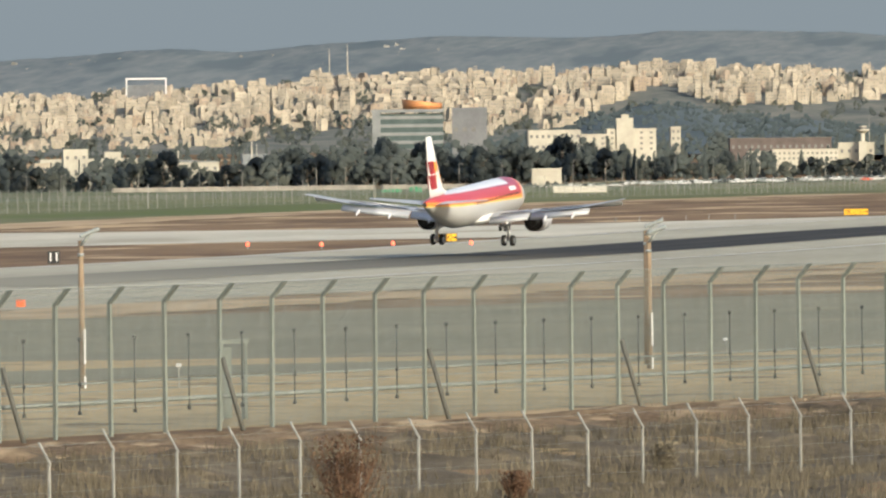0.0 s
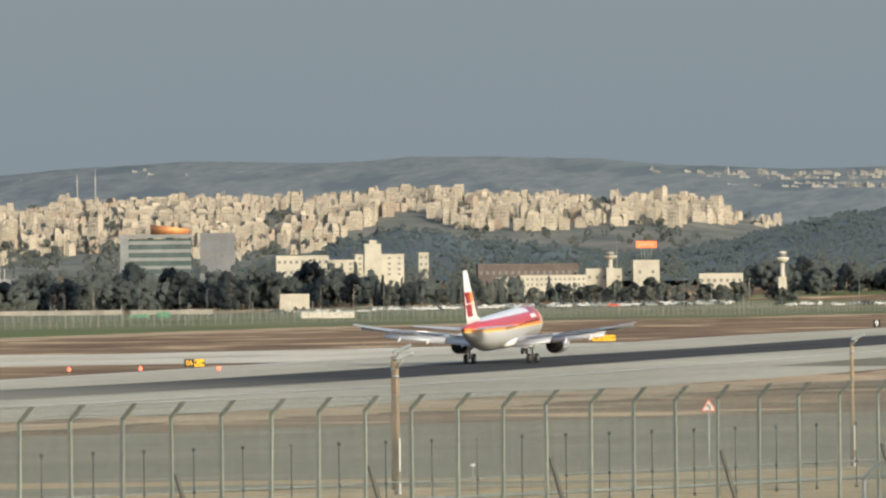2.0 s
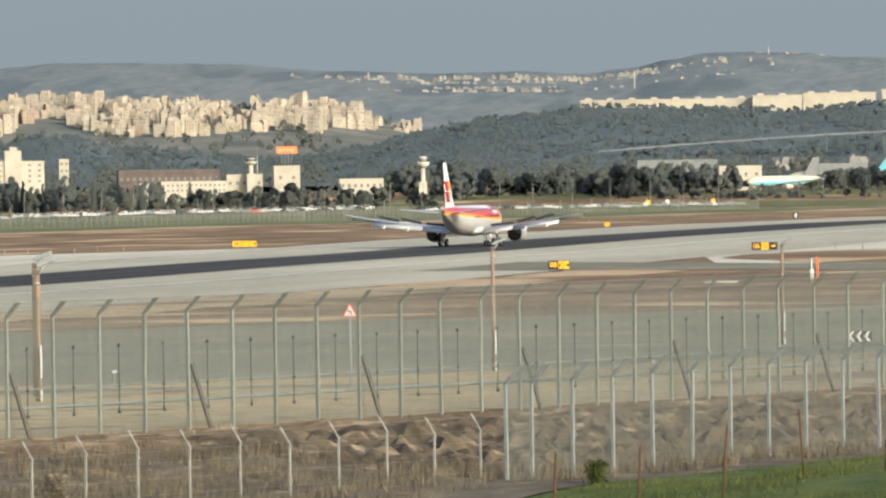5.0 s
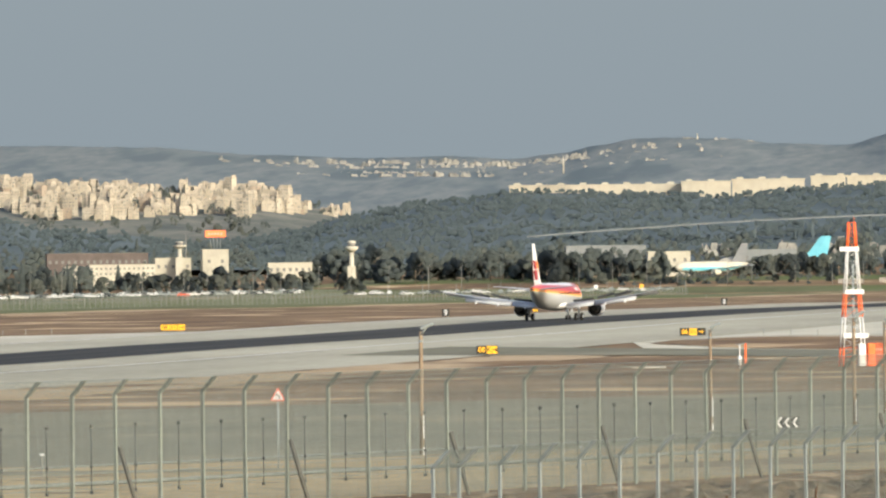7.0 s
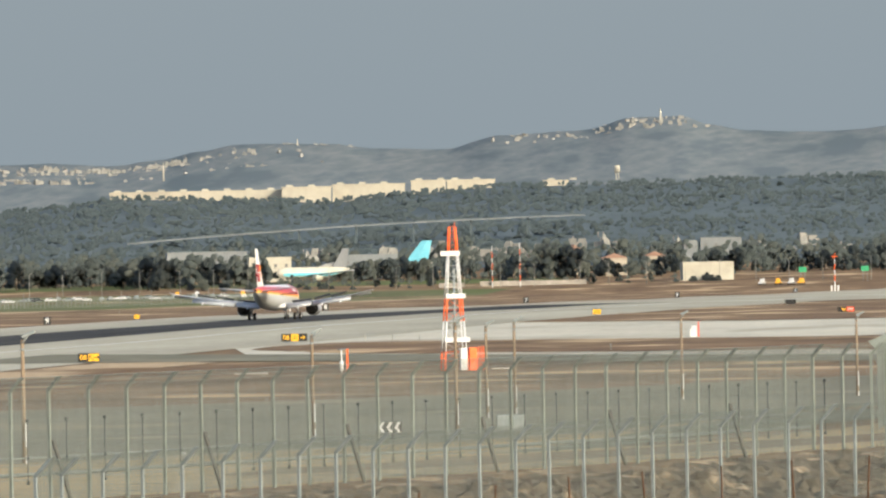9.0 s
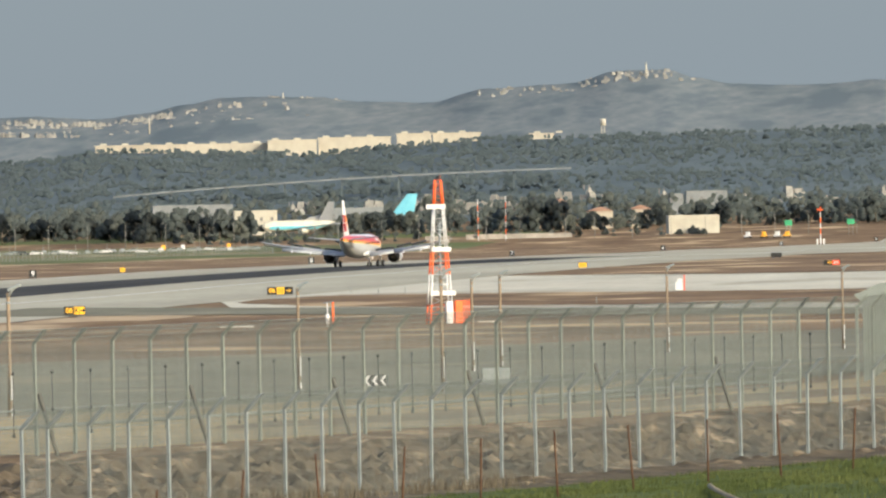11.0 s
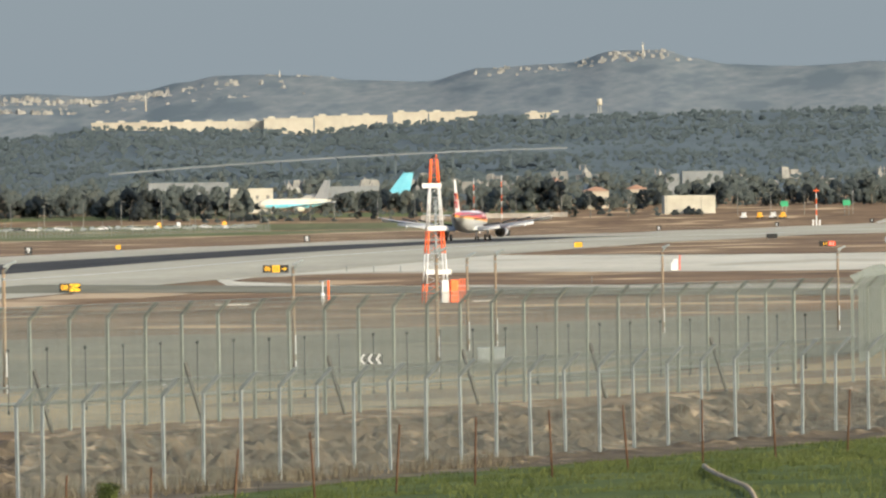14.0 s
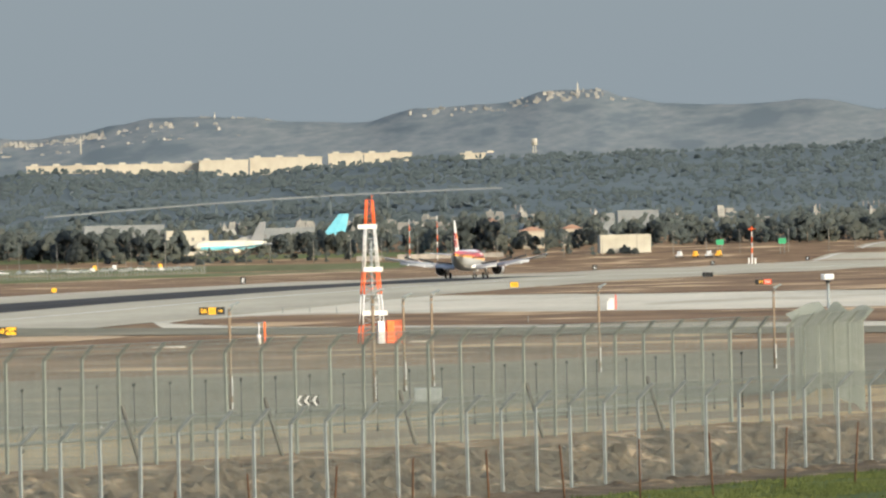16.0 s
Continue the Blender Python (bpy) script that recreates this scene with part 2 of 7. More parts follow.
def strip(name, edge0, edge1, mat, lift, label, category, steps=None, kind="structure", cross=6, rugged=0.0, ragged=0.0):
    """A thin layer on the land between two edges; each edge is a list of plan points, walked evenly."""
    def walk_edge(e, k):
        lens = [math.dist(a, b) for a, b in zip(e, e[1:])]
        u = k * sum(lens)
        for (a, b), d in zip(zip(e, e[1:]), lens):
            if u <= d + 1e-6:
                return Vector(a).lerp(Vector(b), u / d)
            u -= d
        return Vector(e[-1])
    steps = steps or 60
    verts, faces = [], []
    for i in range(steps + 1):
        a, b = walk_edge(edge0, i / steps), walk_edge(edge1, i / steps)
        if ragged:
            ab = (b - a).normalized()
            a = a + ab * ragged * noise.fractal(Vector((a.x * 0.05, a.y * 0.05, 3.0)), 0.9, 2.0, 4)
            b = b + ab * ragged * noise.fractal(Vector((b.x * 0.05, b.y * 0.05, 8.0)), 0.9, 2.0, 4)
        for j in range(cross + 1):
            p = a.lerp(b, j / cross)
            z = ground_z(p.x, p.y) + lift
            if rugged:
                edge = min(1, 6 * j / cross, 6 * (cross - j) / cross, i / 12, (steps - i) / 12)
                z += edge * (rugged * abs(noise.fractal(Vector((p.x * 0.85, p.y * 0.85, 1.7)), 0.9, 2.2, 4)) + 0.35 * rugged * abs(noise.noise(Vector((p.x * 1.6, p.y * 1.6, 3.1)))))
            verts.append((p.x, p.y, z))
    for i in range(steps):
        for j in range(cross):
            k = i * (cross + 1) + j
            faces.append((k, k + 1, k + cross + 2, k + cross + 1))
    me = bpy.data.meshes.new(name)
    me.from_pydata(verts, [], faces)
    me.materials.append(mat)
    ob = tagged(new(name, me), label, category, kind=kind)
    if sum(p.normal.z for p in me.polygons) < 0:
        me.flip_normals()
    return ob


ground_sheet()


def lane(x0, x1, y0, y1):
    return [(x0, y0), (x0, y1)], [(x1, y0), (x1, y1)]


# paved surfaces, one over the other in thin layers
strip("runway", *lane(RUNWAY_X - 33, RUNWAY_X + 60, 400, 3900), M["asphalt"], 0.06, "grey-beige asphalt runway and its shoulder", "runway", 200)
strip("runway_edge_line", *lane(RUNWAY_X + 29.5, RUNWAY_X + 30.7, 420, 3600), M["road_paint"], 0.11, "worn white runway edge line", "line", 150)
strip("runway_edge_line", *lane(RUNWAY_X - 30.7, RUNWAY_X - 29.5, 420, 3600), M["road_paint"], 0.11, "worn white runway edge line", "line", 150)
strip("rubber_marks", *lane(RUNWAY_X - 8, RUNWAY_X + 15.5, 760, 2050), M["rubber"], 0.10, "black tyre rubber on the touchdown zone", "tyre marks", 120)
strip("taxiway_west", [(-279, 1130), (-305, 1116), (-334, 1078), (-420, 1060), (-950, 1040)], [(-279, 1345), (-295, 1312), (-337, 1242), (-420, 1225), (-950, 1215)], M["concrete"], 0.04, "pale concrete exit taxiway", "taxiway", 80)
strip("taxiway_east", [(-190, 1165), (-178, 1100), (-160, 1073), (-92, 1012), (60, 930)], [(-190, 1500), (-179, 1428), (-132, 1392), (-60, 1385), (60, 1378)], M["concrete"], 0.04, "pale concrete taxiway and apron", "taxiway", 90)
strip("link_road", [(-207, 1060), (-170, 1043), (-146, 1019), (-104, 972), (60, 830)], [(-207, 1130), (-179, 1100), (-154, 1074), (-110, 1026), (60, 890)], M["old_asphalt"], 0.08, "old grey asphalt link road", "road", 70)
strip("grass_island", [(-184, 1140), (-163, 1087), (-142, 1076), (-120, 1061), (60, 960)], [(-186, 1168), (-181, 1212), (-158, 1198), (-134, 1181), (60, 1150)], M["dry_field"], 0.09, "dry brown grass island between taxiways", "verge", 220, ragged=9.0)
strip("grass_verge", [(-189, 1418), (-172, 1405), (-149, 1392), (-100, 1375), (60, 1340)], [(-189, 1505), (-189, 1565), (-170, 1620), (-120, 1700), (60, 1800)], M["dry_field"], 0.09, "dry brown grass verge beside the runway", "verge", 220, ragged=12.0)
strip("bare_strip", [(-188, 400), (-188, 1060)], [(-172, 400), (-172, 1040)], M["bare_soil"], 0.05, "strip of bare sandy soil beside the shoulder", "soil", 260, ragged=3.5)
strip("far_sand_track", *lane(-418, -398, 900, 3000), M["bare_soil"], 0.05, "pale sandy track across the airfield", "track", 260, ragged=4.0)
strip("olive_grass", *lane(-640, -418, 900, 3340), M["olive_grass"], 0.04, "short olive grass along the far fences", "grass", 70)
strip("green_field", *lane(-1900, -640, 1300, 3230), M["green_field"], 0.04, "green winter crop field", "field", 70)


def fence_lane(p0, p1, q0, q1):
    return [on_line(p0, q0), on_line(p0, q1)], [on_line(p1, q0), on_line(p1, q1)]


strip("perimeter_apron", *fence_lane(212, 347, 60, 900), M["old_asphalt"], 0.05, "wide worn grey asphalt apron inside the fence", "apron", 90)
strip("sand_verge", *fence_lane(132, 212, 100, 700), M["sand"], 0.04, "trampled sandy verge inside the fence", "sand", 150)
strip("patrol_road", *fence_lane(176, 188, 100, 700), M["old_asphalt"], 0.07, "narrow asphalt patrol road along the fence", "road", 100)
strip("ditch", *fence_lane(109, 139, 100, 224), M["ditch_earth"], 0.05, "weedy grey-brown ditch along the fence", "ditch", 240, cross=40, rugged=0.15)
strip("earth_bank", *fence_lane(109, 139, 223.5, 420), M["bank"], 0.055, "rough brown earth bank with stones", "bank", 620, cross=84, rugged=0.5)
M["red_soil"] = material("red_soil", (0.095, 0.066, 0.042), (0.20, 0.145, 0.092), 0.5, bump=0.08, fine=4.0, spots=((0.33, 0.255, 0.165), 0.7, 0.40))
strip("soil_edge", *fence_lane(135.5, 140.5, 100, 420), M["red_soil"], 0.07, "ragged edge of reddish loose soil above the ditch", "soil", 900, cross=8, rugged=0.14, ragged=1.5)
strip("green_bank", *fence_lane(40, 108.8, 150, 420), M["grass"], 0.06, "fresh green grass bank before the fence", "grass", 160, cross=36)

# ---- the landing aircraft: origin on the ground between its main wheels, nose along +y ----
def livery():
    """White with a band of red, orange and yellow along the upper side that turns up over the roof behind the nose."""
    m = bpy.data.materials.new("painted_fuselage")
    m.use_nodes = True
    n, l = m.node_tree.nodes, m.node_tree.links
    b = n["Principled BSDF"]
    b.inputs["Roughness"].default_value = 0.32
    co = n.new("ShaderNodeTexCoord")
    xyz = n.new("ShaderNodeSeparateXYZ")
    l.new(co.outputs["Object"], xyz.inputs[0])

    def op(kind, a, c=0.0, d=None):
        q = n.new("ShaderNodeMath")
        q.operation = kind
        for i, v in enumerate((a, c, d)):
            if v is None:
                continue
            if isinstance(v, (int, float)):
                q.inputs[i].default_value = v
            else:
                l.new(v, q.inputs[i])
        return q.outputs[0]

    y, z = xyz.outputs["Y"], xyz.outputs["Z"]
    side = op("ADD", op("MULTIPLY", y, 0.028), op("ADD", z, -3.9))
    tail = op("MULTIPLY", op("MAXIMUM", op("SUBTRACT", -11.3, y), 0.0), 0.02)
    front = op("ADD", op("SUBTRACT", 13.4, y), op("MULTIPLY", op("ADD", z, -3.7), 0.55))
    u = op("MINIMUM", op("SUBTRACT", side, tail), front)
    ramp = n.new("ShaderNodeValToRGB")
    ramp.color_ramp.interpolation = "CONSTANT"
    e = ramp.color_ramp.elements
    # lower white is greyer than the roof's: the belly's shade is painted in
    e[0].position, e[0].color = 0.0, (0.41, 0.415, 0.41, 1)
    e[1].position, e[1].color = 0.10, (0.86, 0.50, 0.09, 1)
    for at, c in ((0.16, (0.80, 0.20, 0.03, 1)), (0.30, (0.37, 0.03, 0.035, 1)), (0.66, (0.26, 0.02, 0.042, 1))):
        k = e.new(at)
        k.color = c
    l.new(op("MULTIPLY_ADD", u, 0.4, 0.1), ramp.inputs[0])
    roof = op("MULTIPLY", op("GREATER_THAN", op("MULTIPLY_ADD", y, 0.012, z), 5.36), op("MULTIPLY", op("GREATER_THAN", y, -13.3), op("LESS_THAN", op("ADD", y, op("MULTIPLY", z, -0.5)), 7.2)))
    mix = n.new("ShaderNodeMix")
    mix.data_type = "RGBA"
    l.new(roof, mix.inputs["Factor"])
    l.new(ramp.outputs[0], mix.inputs["A"])
    # roof white, brighter and faintly blue with sky sheen in the colour
    mix.inputs["B"].default_value = (0.55, 0.56, 0.575, 1)
    dirt = n.new("ShaderNodeTexNoise")
    dirt.inputs["Scale"].default_value, dirt.inputs["Detail"].default_value = 0.8, 5
    mp = n.new("ShaderNodeMapping")
    mp.inputs["Scale"].default_value = (1, 0.25, 1.6)
    l.new(co.outputs["Object"], mp.inputs["Vector"])
    l.new(mp.outputs["Vector"], dirt.inputs["Vector"])
    dull = n.new("ShaderNodeVectorMath")
    dull.operation = "SCALE"
    l.new(mix.outputs["Result"], dull.inputs[0])
    l.new(op("MULTIPLY_ADD", dirt.outputs["Fac"], 0.3, 0.82), dull.inputs["Scale"])
    l.new(dull.outputs["Vector"], b.inputs["Base Color"])
    return m


M["livery"] = livery()
M["white_paint"] = material("white_paint", (0.52, 0.525, 0.52), (0.62, 0.625, 0.62), 0.5, rough=0.35)
M["wing_grey"] = material("wing_grey", (0.34, 0.35, 0.365), (0.43, 0.44, 0.455), 0.7, rough=0.4, metal=0.15, stretch=(0.3, 1, 1))
M["bare_metal"] = material("bare_metal", (0.55, 0.55, 0.56), (0.68, 0.68, 0.69), 1.0, rough=0.28, metal=0.9)
M["dark_metal"] = material("dark_metal", (0.035, 0.033, 0.032), (0.08, 0.075, 0.07), 1.5, rough=0.5, metal=0.5)
M["spoiler_grey"] = material("spoiler_grey", (0.07, 0.072, 0.078), (0.11, 0.112, 0.12), 1.0, rough=0.6)
M["tyre"] = material("tyre_rubber", (0.018, 0.018, 0.018), (0.035, 0.034, 0.033), 3.0, rough=0.85)
M["dark_red"] = material("dark_red_paint", (0.26, 0.015, 0.02), (0.33, 0.02, 0.03), 1.0, rough=0.4)
M["orange"] = material("orange_paint", (0.72, 0.22, 0.03), (0.82, 0.30, 0.04), 1.0, rough=0.4)
M["glass_dark"] = material("dark_glass", (0.02, 0.025, 0.03), (0.04, 0.045, 0.05), 1.0, rough=0.1)


def airfoil(n=10):
    """Upper then lower points of a section one long; u from the leading to the trailing edge, w up."""
    pts = []
    for k in range(n + 1):
        u = 0.5 - 0.5 * math.cos(math.pi * k / n)
        pts.append((u, 0.6 * (0.2969 * math.sqrt(u) - 0.126 * u - 0.3516 * u * u + 0.2843 * u ** 3 - 0.1036 * u ** 4)))
    return pts + [(u, -0.75 * w) for u, w in pts[-2:0:-1]]


def wing_panel(bm, stations, flat=False):
    """stations: x, y of the leading edge, z, chord, thickness factor. flat: x and z change places, for the fin."""
    sec = airfoil()
    rings = []
    for x, y, z, chord, thick in stations:
        rings.append([(w * chord * thick, y - u * chord, x) if flat else (x, y - u * chord, z + w * chord * thick) for u, w in sec])
    loft(bm, rings)
    bmesh.ops.recalc_face_normals(bm, faces=bm.faces)
    return bm


def wheel_mesh(r, w, n=24):
    bm = bm_()
    prof = [(-w / 2 + 0.03, r * 0.55), (-w / 2, r * 0.85), (-w / 2 + 0.06, r * 0.97), (0, r), (w / 2 - 0.06, r * 0.97), (w / 2, r * 0.85), (w / 2 - 0.03, r * 0.55)]
    loft(bm, [[(x, rr * math.cos(k * math.tau / n), rr * math.sin(k * math.tau / n)) for k in range(n)] for x, rr in prof])
    bmesh.ops.recalc_face_normals(bm, faces=bm.faces)
    return bm


def aircraft_at(at):
    craft = thing("airliner", at, "white twin-engine airliner with red and orange bands on the runway", "airplane")
    # fuselage
    prof = [(18.0, 0.06, 3.35), (17.85, 0.45, 3.37), (17.4, 0.88, 3.42), (16.7, 1.28, 3.5), (15.7, 1.62, 3.6), (14.5, 1.86, 3.67), (12.9, 1.97, 3.7), (7.9, 1.975, 3.7), (0.0, 1.975, 3.7), (-5.8, 1.975, 3.7), (-8.3, 1.93, 3.74), (-10.8, 1.72, 3.92), (-13.3, 1.4, 4.2), (-15.8, 1.0, 4.5), (-17.8, 0.62, 4.73), (-19.1, 0.36, 4.85), (-19.5, 0.26, 4.88)]
    bm = bm_()
    loft(bm, [[(r * math.sin(k * math.tau / 40), y, z + r * 1.04 * math.cos(k * math.tau / 40)) for k in range(40)] for y, r, z in prof])
    bmesh.ops.recalc_face_normals(bm, faces=bm.faces)
    body = part("fuselage", bm, M["livery"], craft, "white fuselage with a red, orange and yellow band")
    bm = bm_()
    tube(bm, (0, -19.45, 4.88), (0, -19.75, 4.9), 0.24, 0.2, 16)
    part("tail_exhaust", bm, M["dark_metal"], body)
    # belly fairing
    bm = bm_()
    loft(bm, [[(w * math.cos(k * math.tau / 24), y, 2.25 + h * math.sin(k * math.tau / 24)) for k in range(24)] for y, w, h in
              ((6.6, 0.3, 0.2), (5.6, 1.7, 0.5), (4.0, 2.1, 0.72), (0.5, 2.15, 0.78), (-2.5, 1.9, 0.68), (-4.4, 1.0, 0.4), (-5.2, 0.3, 0.15))])
    bmesh.ops.recalc_face_normals(bm, faces=bm.faces)
    part("belly_fairing", bm, M["white_paint"], craft)
    # cockpit and cabin windows
    for x, y, z, turn in ((0.45, 16.52, 4.2, 20), (-0.45, 16.52, 4.2, -20), (1.12, 16.0, 4.22, 55), (-1.12, 16.0, 4.22, -55)):
        bm = box(bm_(), -0.33, 0.33, -0.06, 0.06, -0.24, 0.24, 0.04)
        ob = part("cockpit_window", bm, M["glass_dark"], body)
        ob.matrix_basis = pose(x, y, z, -38, 0, -turn)
    pane = mesh_of("cabin_window", box(bm_(), -0.02, 0.02, -0.12, 0.12, -0.17, 0.17, 0.02), M["glass_dark"])
    for side in (1, -1):
        for i in range(38):
            y = 12.0 - i * 0.533
            r = rise(-y, [(-11, 1.975), (5, 1.975), (10.8, 1.72)])
            ob = new("cabin_window", pane)
            ob.parent = body
            ob.matrix_basis = pose(side * r * 0.978, y, 4.12)
    # white lettering in the band, as one bar
    for side in (1, -1):
        bm = box(bm_(), -0.015, 0.015, -1.3, 1.3, -0.24, 0.24)
        ob = part("lettering_bar", bm, M["white_paint"], body, "white bar of lettering on the red band")
        ob.matrix_basis = pose(side * 1.74, 9.9, 4.78, 0, side * -29, 0)
    # doors' outlines are too faint to see; fin and stabilisers
    bm = bm_()
    wing_panel(bm, [(5.2, -11.4, 0, 6.0, 1.0), (6.1, -12.6, 0, 5.2, 0.9), (11.7, -17.1, 0, 2.1, 0.8), (11.76, -17.4, 0, 1.7, 0.5)], flat=True)
    fin = part("fin", bm, M["white_paint"], craft, "white fin with a red and orange emblem")
    bm = bm_()
    wing_panel(bm, [(5.3, -9.4, 0, 3.2, 0.35), (6.3, -12.7, 0, 1.2, 0.5)], flat=True)
    part("dorsal_fillet", bm, M["white_paint"], fin)
    for side in (1, -1):
        for name, mat, y0, y1, z0, z1 in (("emblem_block", "dark_red", -17.3, -15.35, 6.3, 7.75), ("emblem_block", "orange", -15.25, -13.6, 6.3, 7.75),
                                          ("emblem_block", "dark_red", -17.75, -16.2, 7.9, 9.2), ("emblem_block", "orange", -16.1, -14.9, 7.9, 9.1)):
            bm = bm_()
            k = -0.55
            vs = [bm.verts.new((side * 0.235 * (1.35 - 0.055 * z), y + k * (z - z0), z)) for y, z in ((y0, z0), (y1, z0), (y1, z1), (y0, z1))]
            f = bm.faces.new(vs)
            r = bmesh.ops.extrude_face_region(bm, geom=[f])
            bmesh.ops.translate(bm, vec=(-side * 0.2, 0, 0), verts=[v for v in r["geom"] if isinstance(v, bmesh.types.BMVert)])
            bmesh.ops.recalc_face_normals(bm, faces=bm.faces)
            part(name, bm, M[mat], fin)
    for side in (1, -1):
        bm = bm_()
        wing_panel(bm, [(side * 0.5, -13.8, 4.75, 4.2, 0.75), (side * 1.2, -14.5, 4.85, 3.7, 0.7), (side * 6.1, -17.4, 5.35, 1.6, 0.65), (side * 6.22, -17.7, 5.36, 1.2, 0.3)])
        part("stabiliser", bm, M["wing_grey"], craft)
    # wings
    for side in (1, -1):
        bm = bm_()
        wing_panel(bm, [(side * 1.4, 5.4, 2.35, 6.6, 0.95), (side * 2.2, 5.0, 2.45, 6.0, 0.9), (side * 6.4, 2.9, 2.92, 3.6, 0.8), (side * 12.0, 0.0, 3.62, 2.4, 0.75), (side * 16.8, -2.5, 4.65, 1.5, 0.7), (side * 17.05, -2.8, 4.7, 1.1, 0.3)])
        wing = part("wing", bm, M["wing_grey"], craft, "light grey swept wing")
        # slats, flaps and their track fairings, lowered for landing
        for x0, x1, f0, f1 in ((2.7, 5.1, 4.75, 3.55), (6.7, 16.4, 2.75, -2.3)):
            bm = bm_()
            z0, z1 = 2.5 + (x0 - 2.2) * 0.125, 2.5 + (x1 - 2.2) * 0.125
            loft(bm, [[(side * x, y + 0.42, z - 0.33), (side * x, y + 0.52, z - 0.17), (side * x, y + 0.3, z + 0.06), (side * x, y - 0.12, z + 0.12), (side * x, y - 0.1, z + 0.06), (side * x, y + 0.22, z - 0.1)] for x, y, z in ((x0, f0, z0), (x1, f1, z1))])
            bmesh.ops.recalc_face_normals(bm, faces=bm.faces)
            part("slat", bm, M["bare_metal"], wing)
        for x0, x1, b0, b1, c in ((2.2, 6.3, -1.0, -0.75, 1.55), (6.5, 13.2, -0.75, -2.9, 1.15)):
            bm = bm_()
            z0, z1 = 2.34 + (x0 - 2.2) * 0.112, 2.34 + (x1 - 2.2) * 0.112
            loft(bm, [[(side * x, y + 0.25, z), (side * x, y + 0.1, z + 0.1), (side * x, y - c * 0.45 * k, z - 0.22 * k), (side * x, y - c * 0.82 * k, z - 0.62 * k), (side * x, y - c * 0.4 * k, z - 0.36 * k), (side * x, y + 0.1, z - 0.12)] for x, y, z, k in ((x0, b0, z0, 1.0), (x1, b1, z1, 0.85))])
            bmesh.ops.recalc_face_normals(bm, faces=bm.faces)
            part("flap", bm, M["wing_grey"], wing, "lowered pale grey flap")
        for x, y in ((4.2, -0.9), (8.3, -1.5), (11.5, -2.5)):
            bm = bm_()
            z = 2.18 + (x - 2.2) * 0.112
            loft(bm, [[(side * x + r * math.cos(k * math.tau / 10), y + dy, z + dz + 1.3 * r * math.sin(k * math.tau / 10)) for k in range(10)] for dy, dz, r in ((1.9, 0.1, 0.05), (1.2, 0.02, 0.16), (0.2, -0.1, 0.19), (-0.9, -0.4, 0.13), (-1.5, -0.6, 0.03))])
            bmesh.ops.recalc_face_normals(bm, faces=bm.faces)
            part("flap_track_fairing", bm, M["white_paint"], wing)
        # engine
        ex, ez = side * 5.75, 1.78
        bm = bm_()
        rings = [(7.0, 0.86), (7.12, 0.93), (7.05, 1.0), (6.4, 1.13), (5.2, 1.19), (4.0, 1.14), (3.0, 0.98), (2.95, 0.93), (3.6, 0.9), (3.62, 0.3)]
        loft(bm, [[(ex + r * math.cos(k * math.tau / 28), y, ez + r * math.sin(k * math.tau / 28)) for k in range(28)] for y, r in rings], caps=False)
        bmesh.ops.recalc_face_normals(bm, faces=bm.faces)
        engine = part("engine", bm, M["wing_grey"], craft, "grey engine nacelle under the wing")
        bm = bm_()
        loft(bm, [[(ex + r * math.cos(k * math.tau / 24), y, ez + r * math.sin(k * math.tau / 24)) for k in range(24)] for y, r in ((3.7, 0.78), (2.8, 0.68), (2.0, 0.52), (1.95, 0.44), (2.3, 0.36), (1.3, 0.04))])
        bmesh.ops.recalc_face_normals(bm, faces=bm.faces)
        part("core_nozzle", bm, M["dark_metal"], engine)
        bm = bm_()
        loft(bm, [[(ex + r * math.cos(k * math.tau / 28), y, ez + r * math.sin(k * math.tau / 28)) for k in range(28)] for y, r in ((3.1, 1.012), (2.86, 0.955), (2.92, 0.80), (3.3, 0.72))], caps=False)
        part("nozzle_ring", bm, M["dark_metal"], engine)
        bm = bm_()
        tube(bm, (ex, 6.3, ez), (ex, 6.2, ez), 0.9, 0.9, 28)
        tube(bm, (ex, 6.3, ez), (ex, 6.75, ez), 0.28, 0.02, 16)
        part("fan", bm, M["dark_metal"], engine)
        bm = bm_()
        loft(bm, [[(ex - 0.16, y0, za), (ex + 0.16, y0, za), (ex + 0.12, y1, zb), (ex - 0.12, y1, zb)] for y0, y1, za, zb in ((5.6, 4.3, 2.85, 3.0), (4.4, 3.2, 2.9, 3.05), (2.0, 0.8, 2.3, 2.95))])
        part("pylon", bm, M["white_paint"], engine)
        # main gear
        gx = side * 3.8
        bm = bm_()
        tube(bm, (gx, 0, 0.58), (gx, -0.1, 2.85), 0.11, 0.15, 12)
        tube(bm, (gx - 0.55, 0, 0.58), (gx + 0.55, 0, 0.58), 0.1, 0.1, 10)
        tube(bm, (gx, 0, 1.6), (gx - side * 1.5, 0, 2.5), 0.07, 0.07, 8)
        leg = part("main_gear", bm, M["bare_metal"], craft)
        bm = box(bm_(), gx + side * 0.16 - 0.03, gx + side * 0.16 + 0.03, -0.45, 0.35, 1.15, 2.55, 0.02)
        part("gear_door", bm, M["white_paint"], leg)
        gear_legs.append(leg)
        for dx in (-0.46, 0.46):
            ob = part("wheel", wheel_mesh(0.58, 0.42), M["tyre"], craft)
            ob.matrix_basis = pose(gx + dx, 0, 0.58)
            hub = part("rim", tube(bm_(), (-0.2, 0, 0), (0.2, 0, 0), 0.3, 0.3, 14), M["bare_metal"], ob)
            wheels.append((ob, gx + dx, 0.0, 0.58))
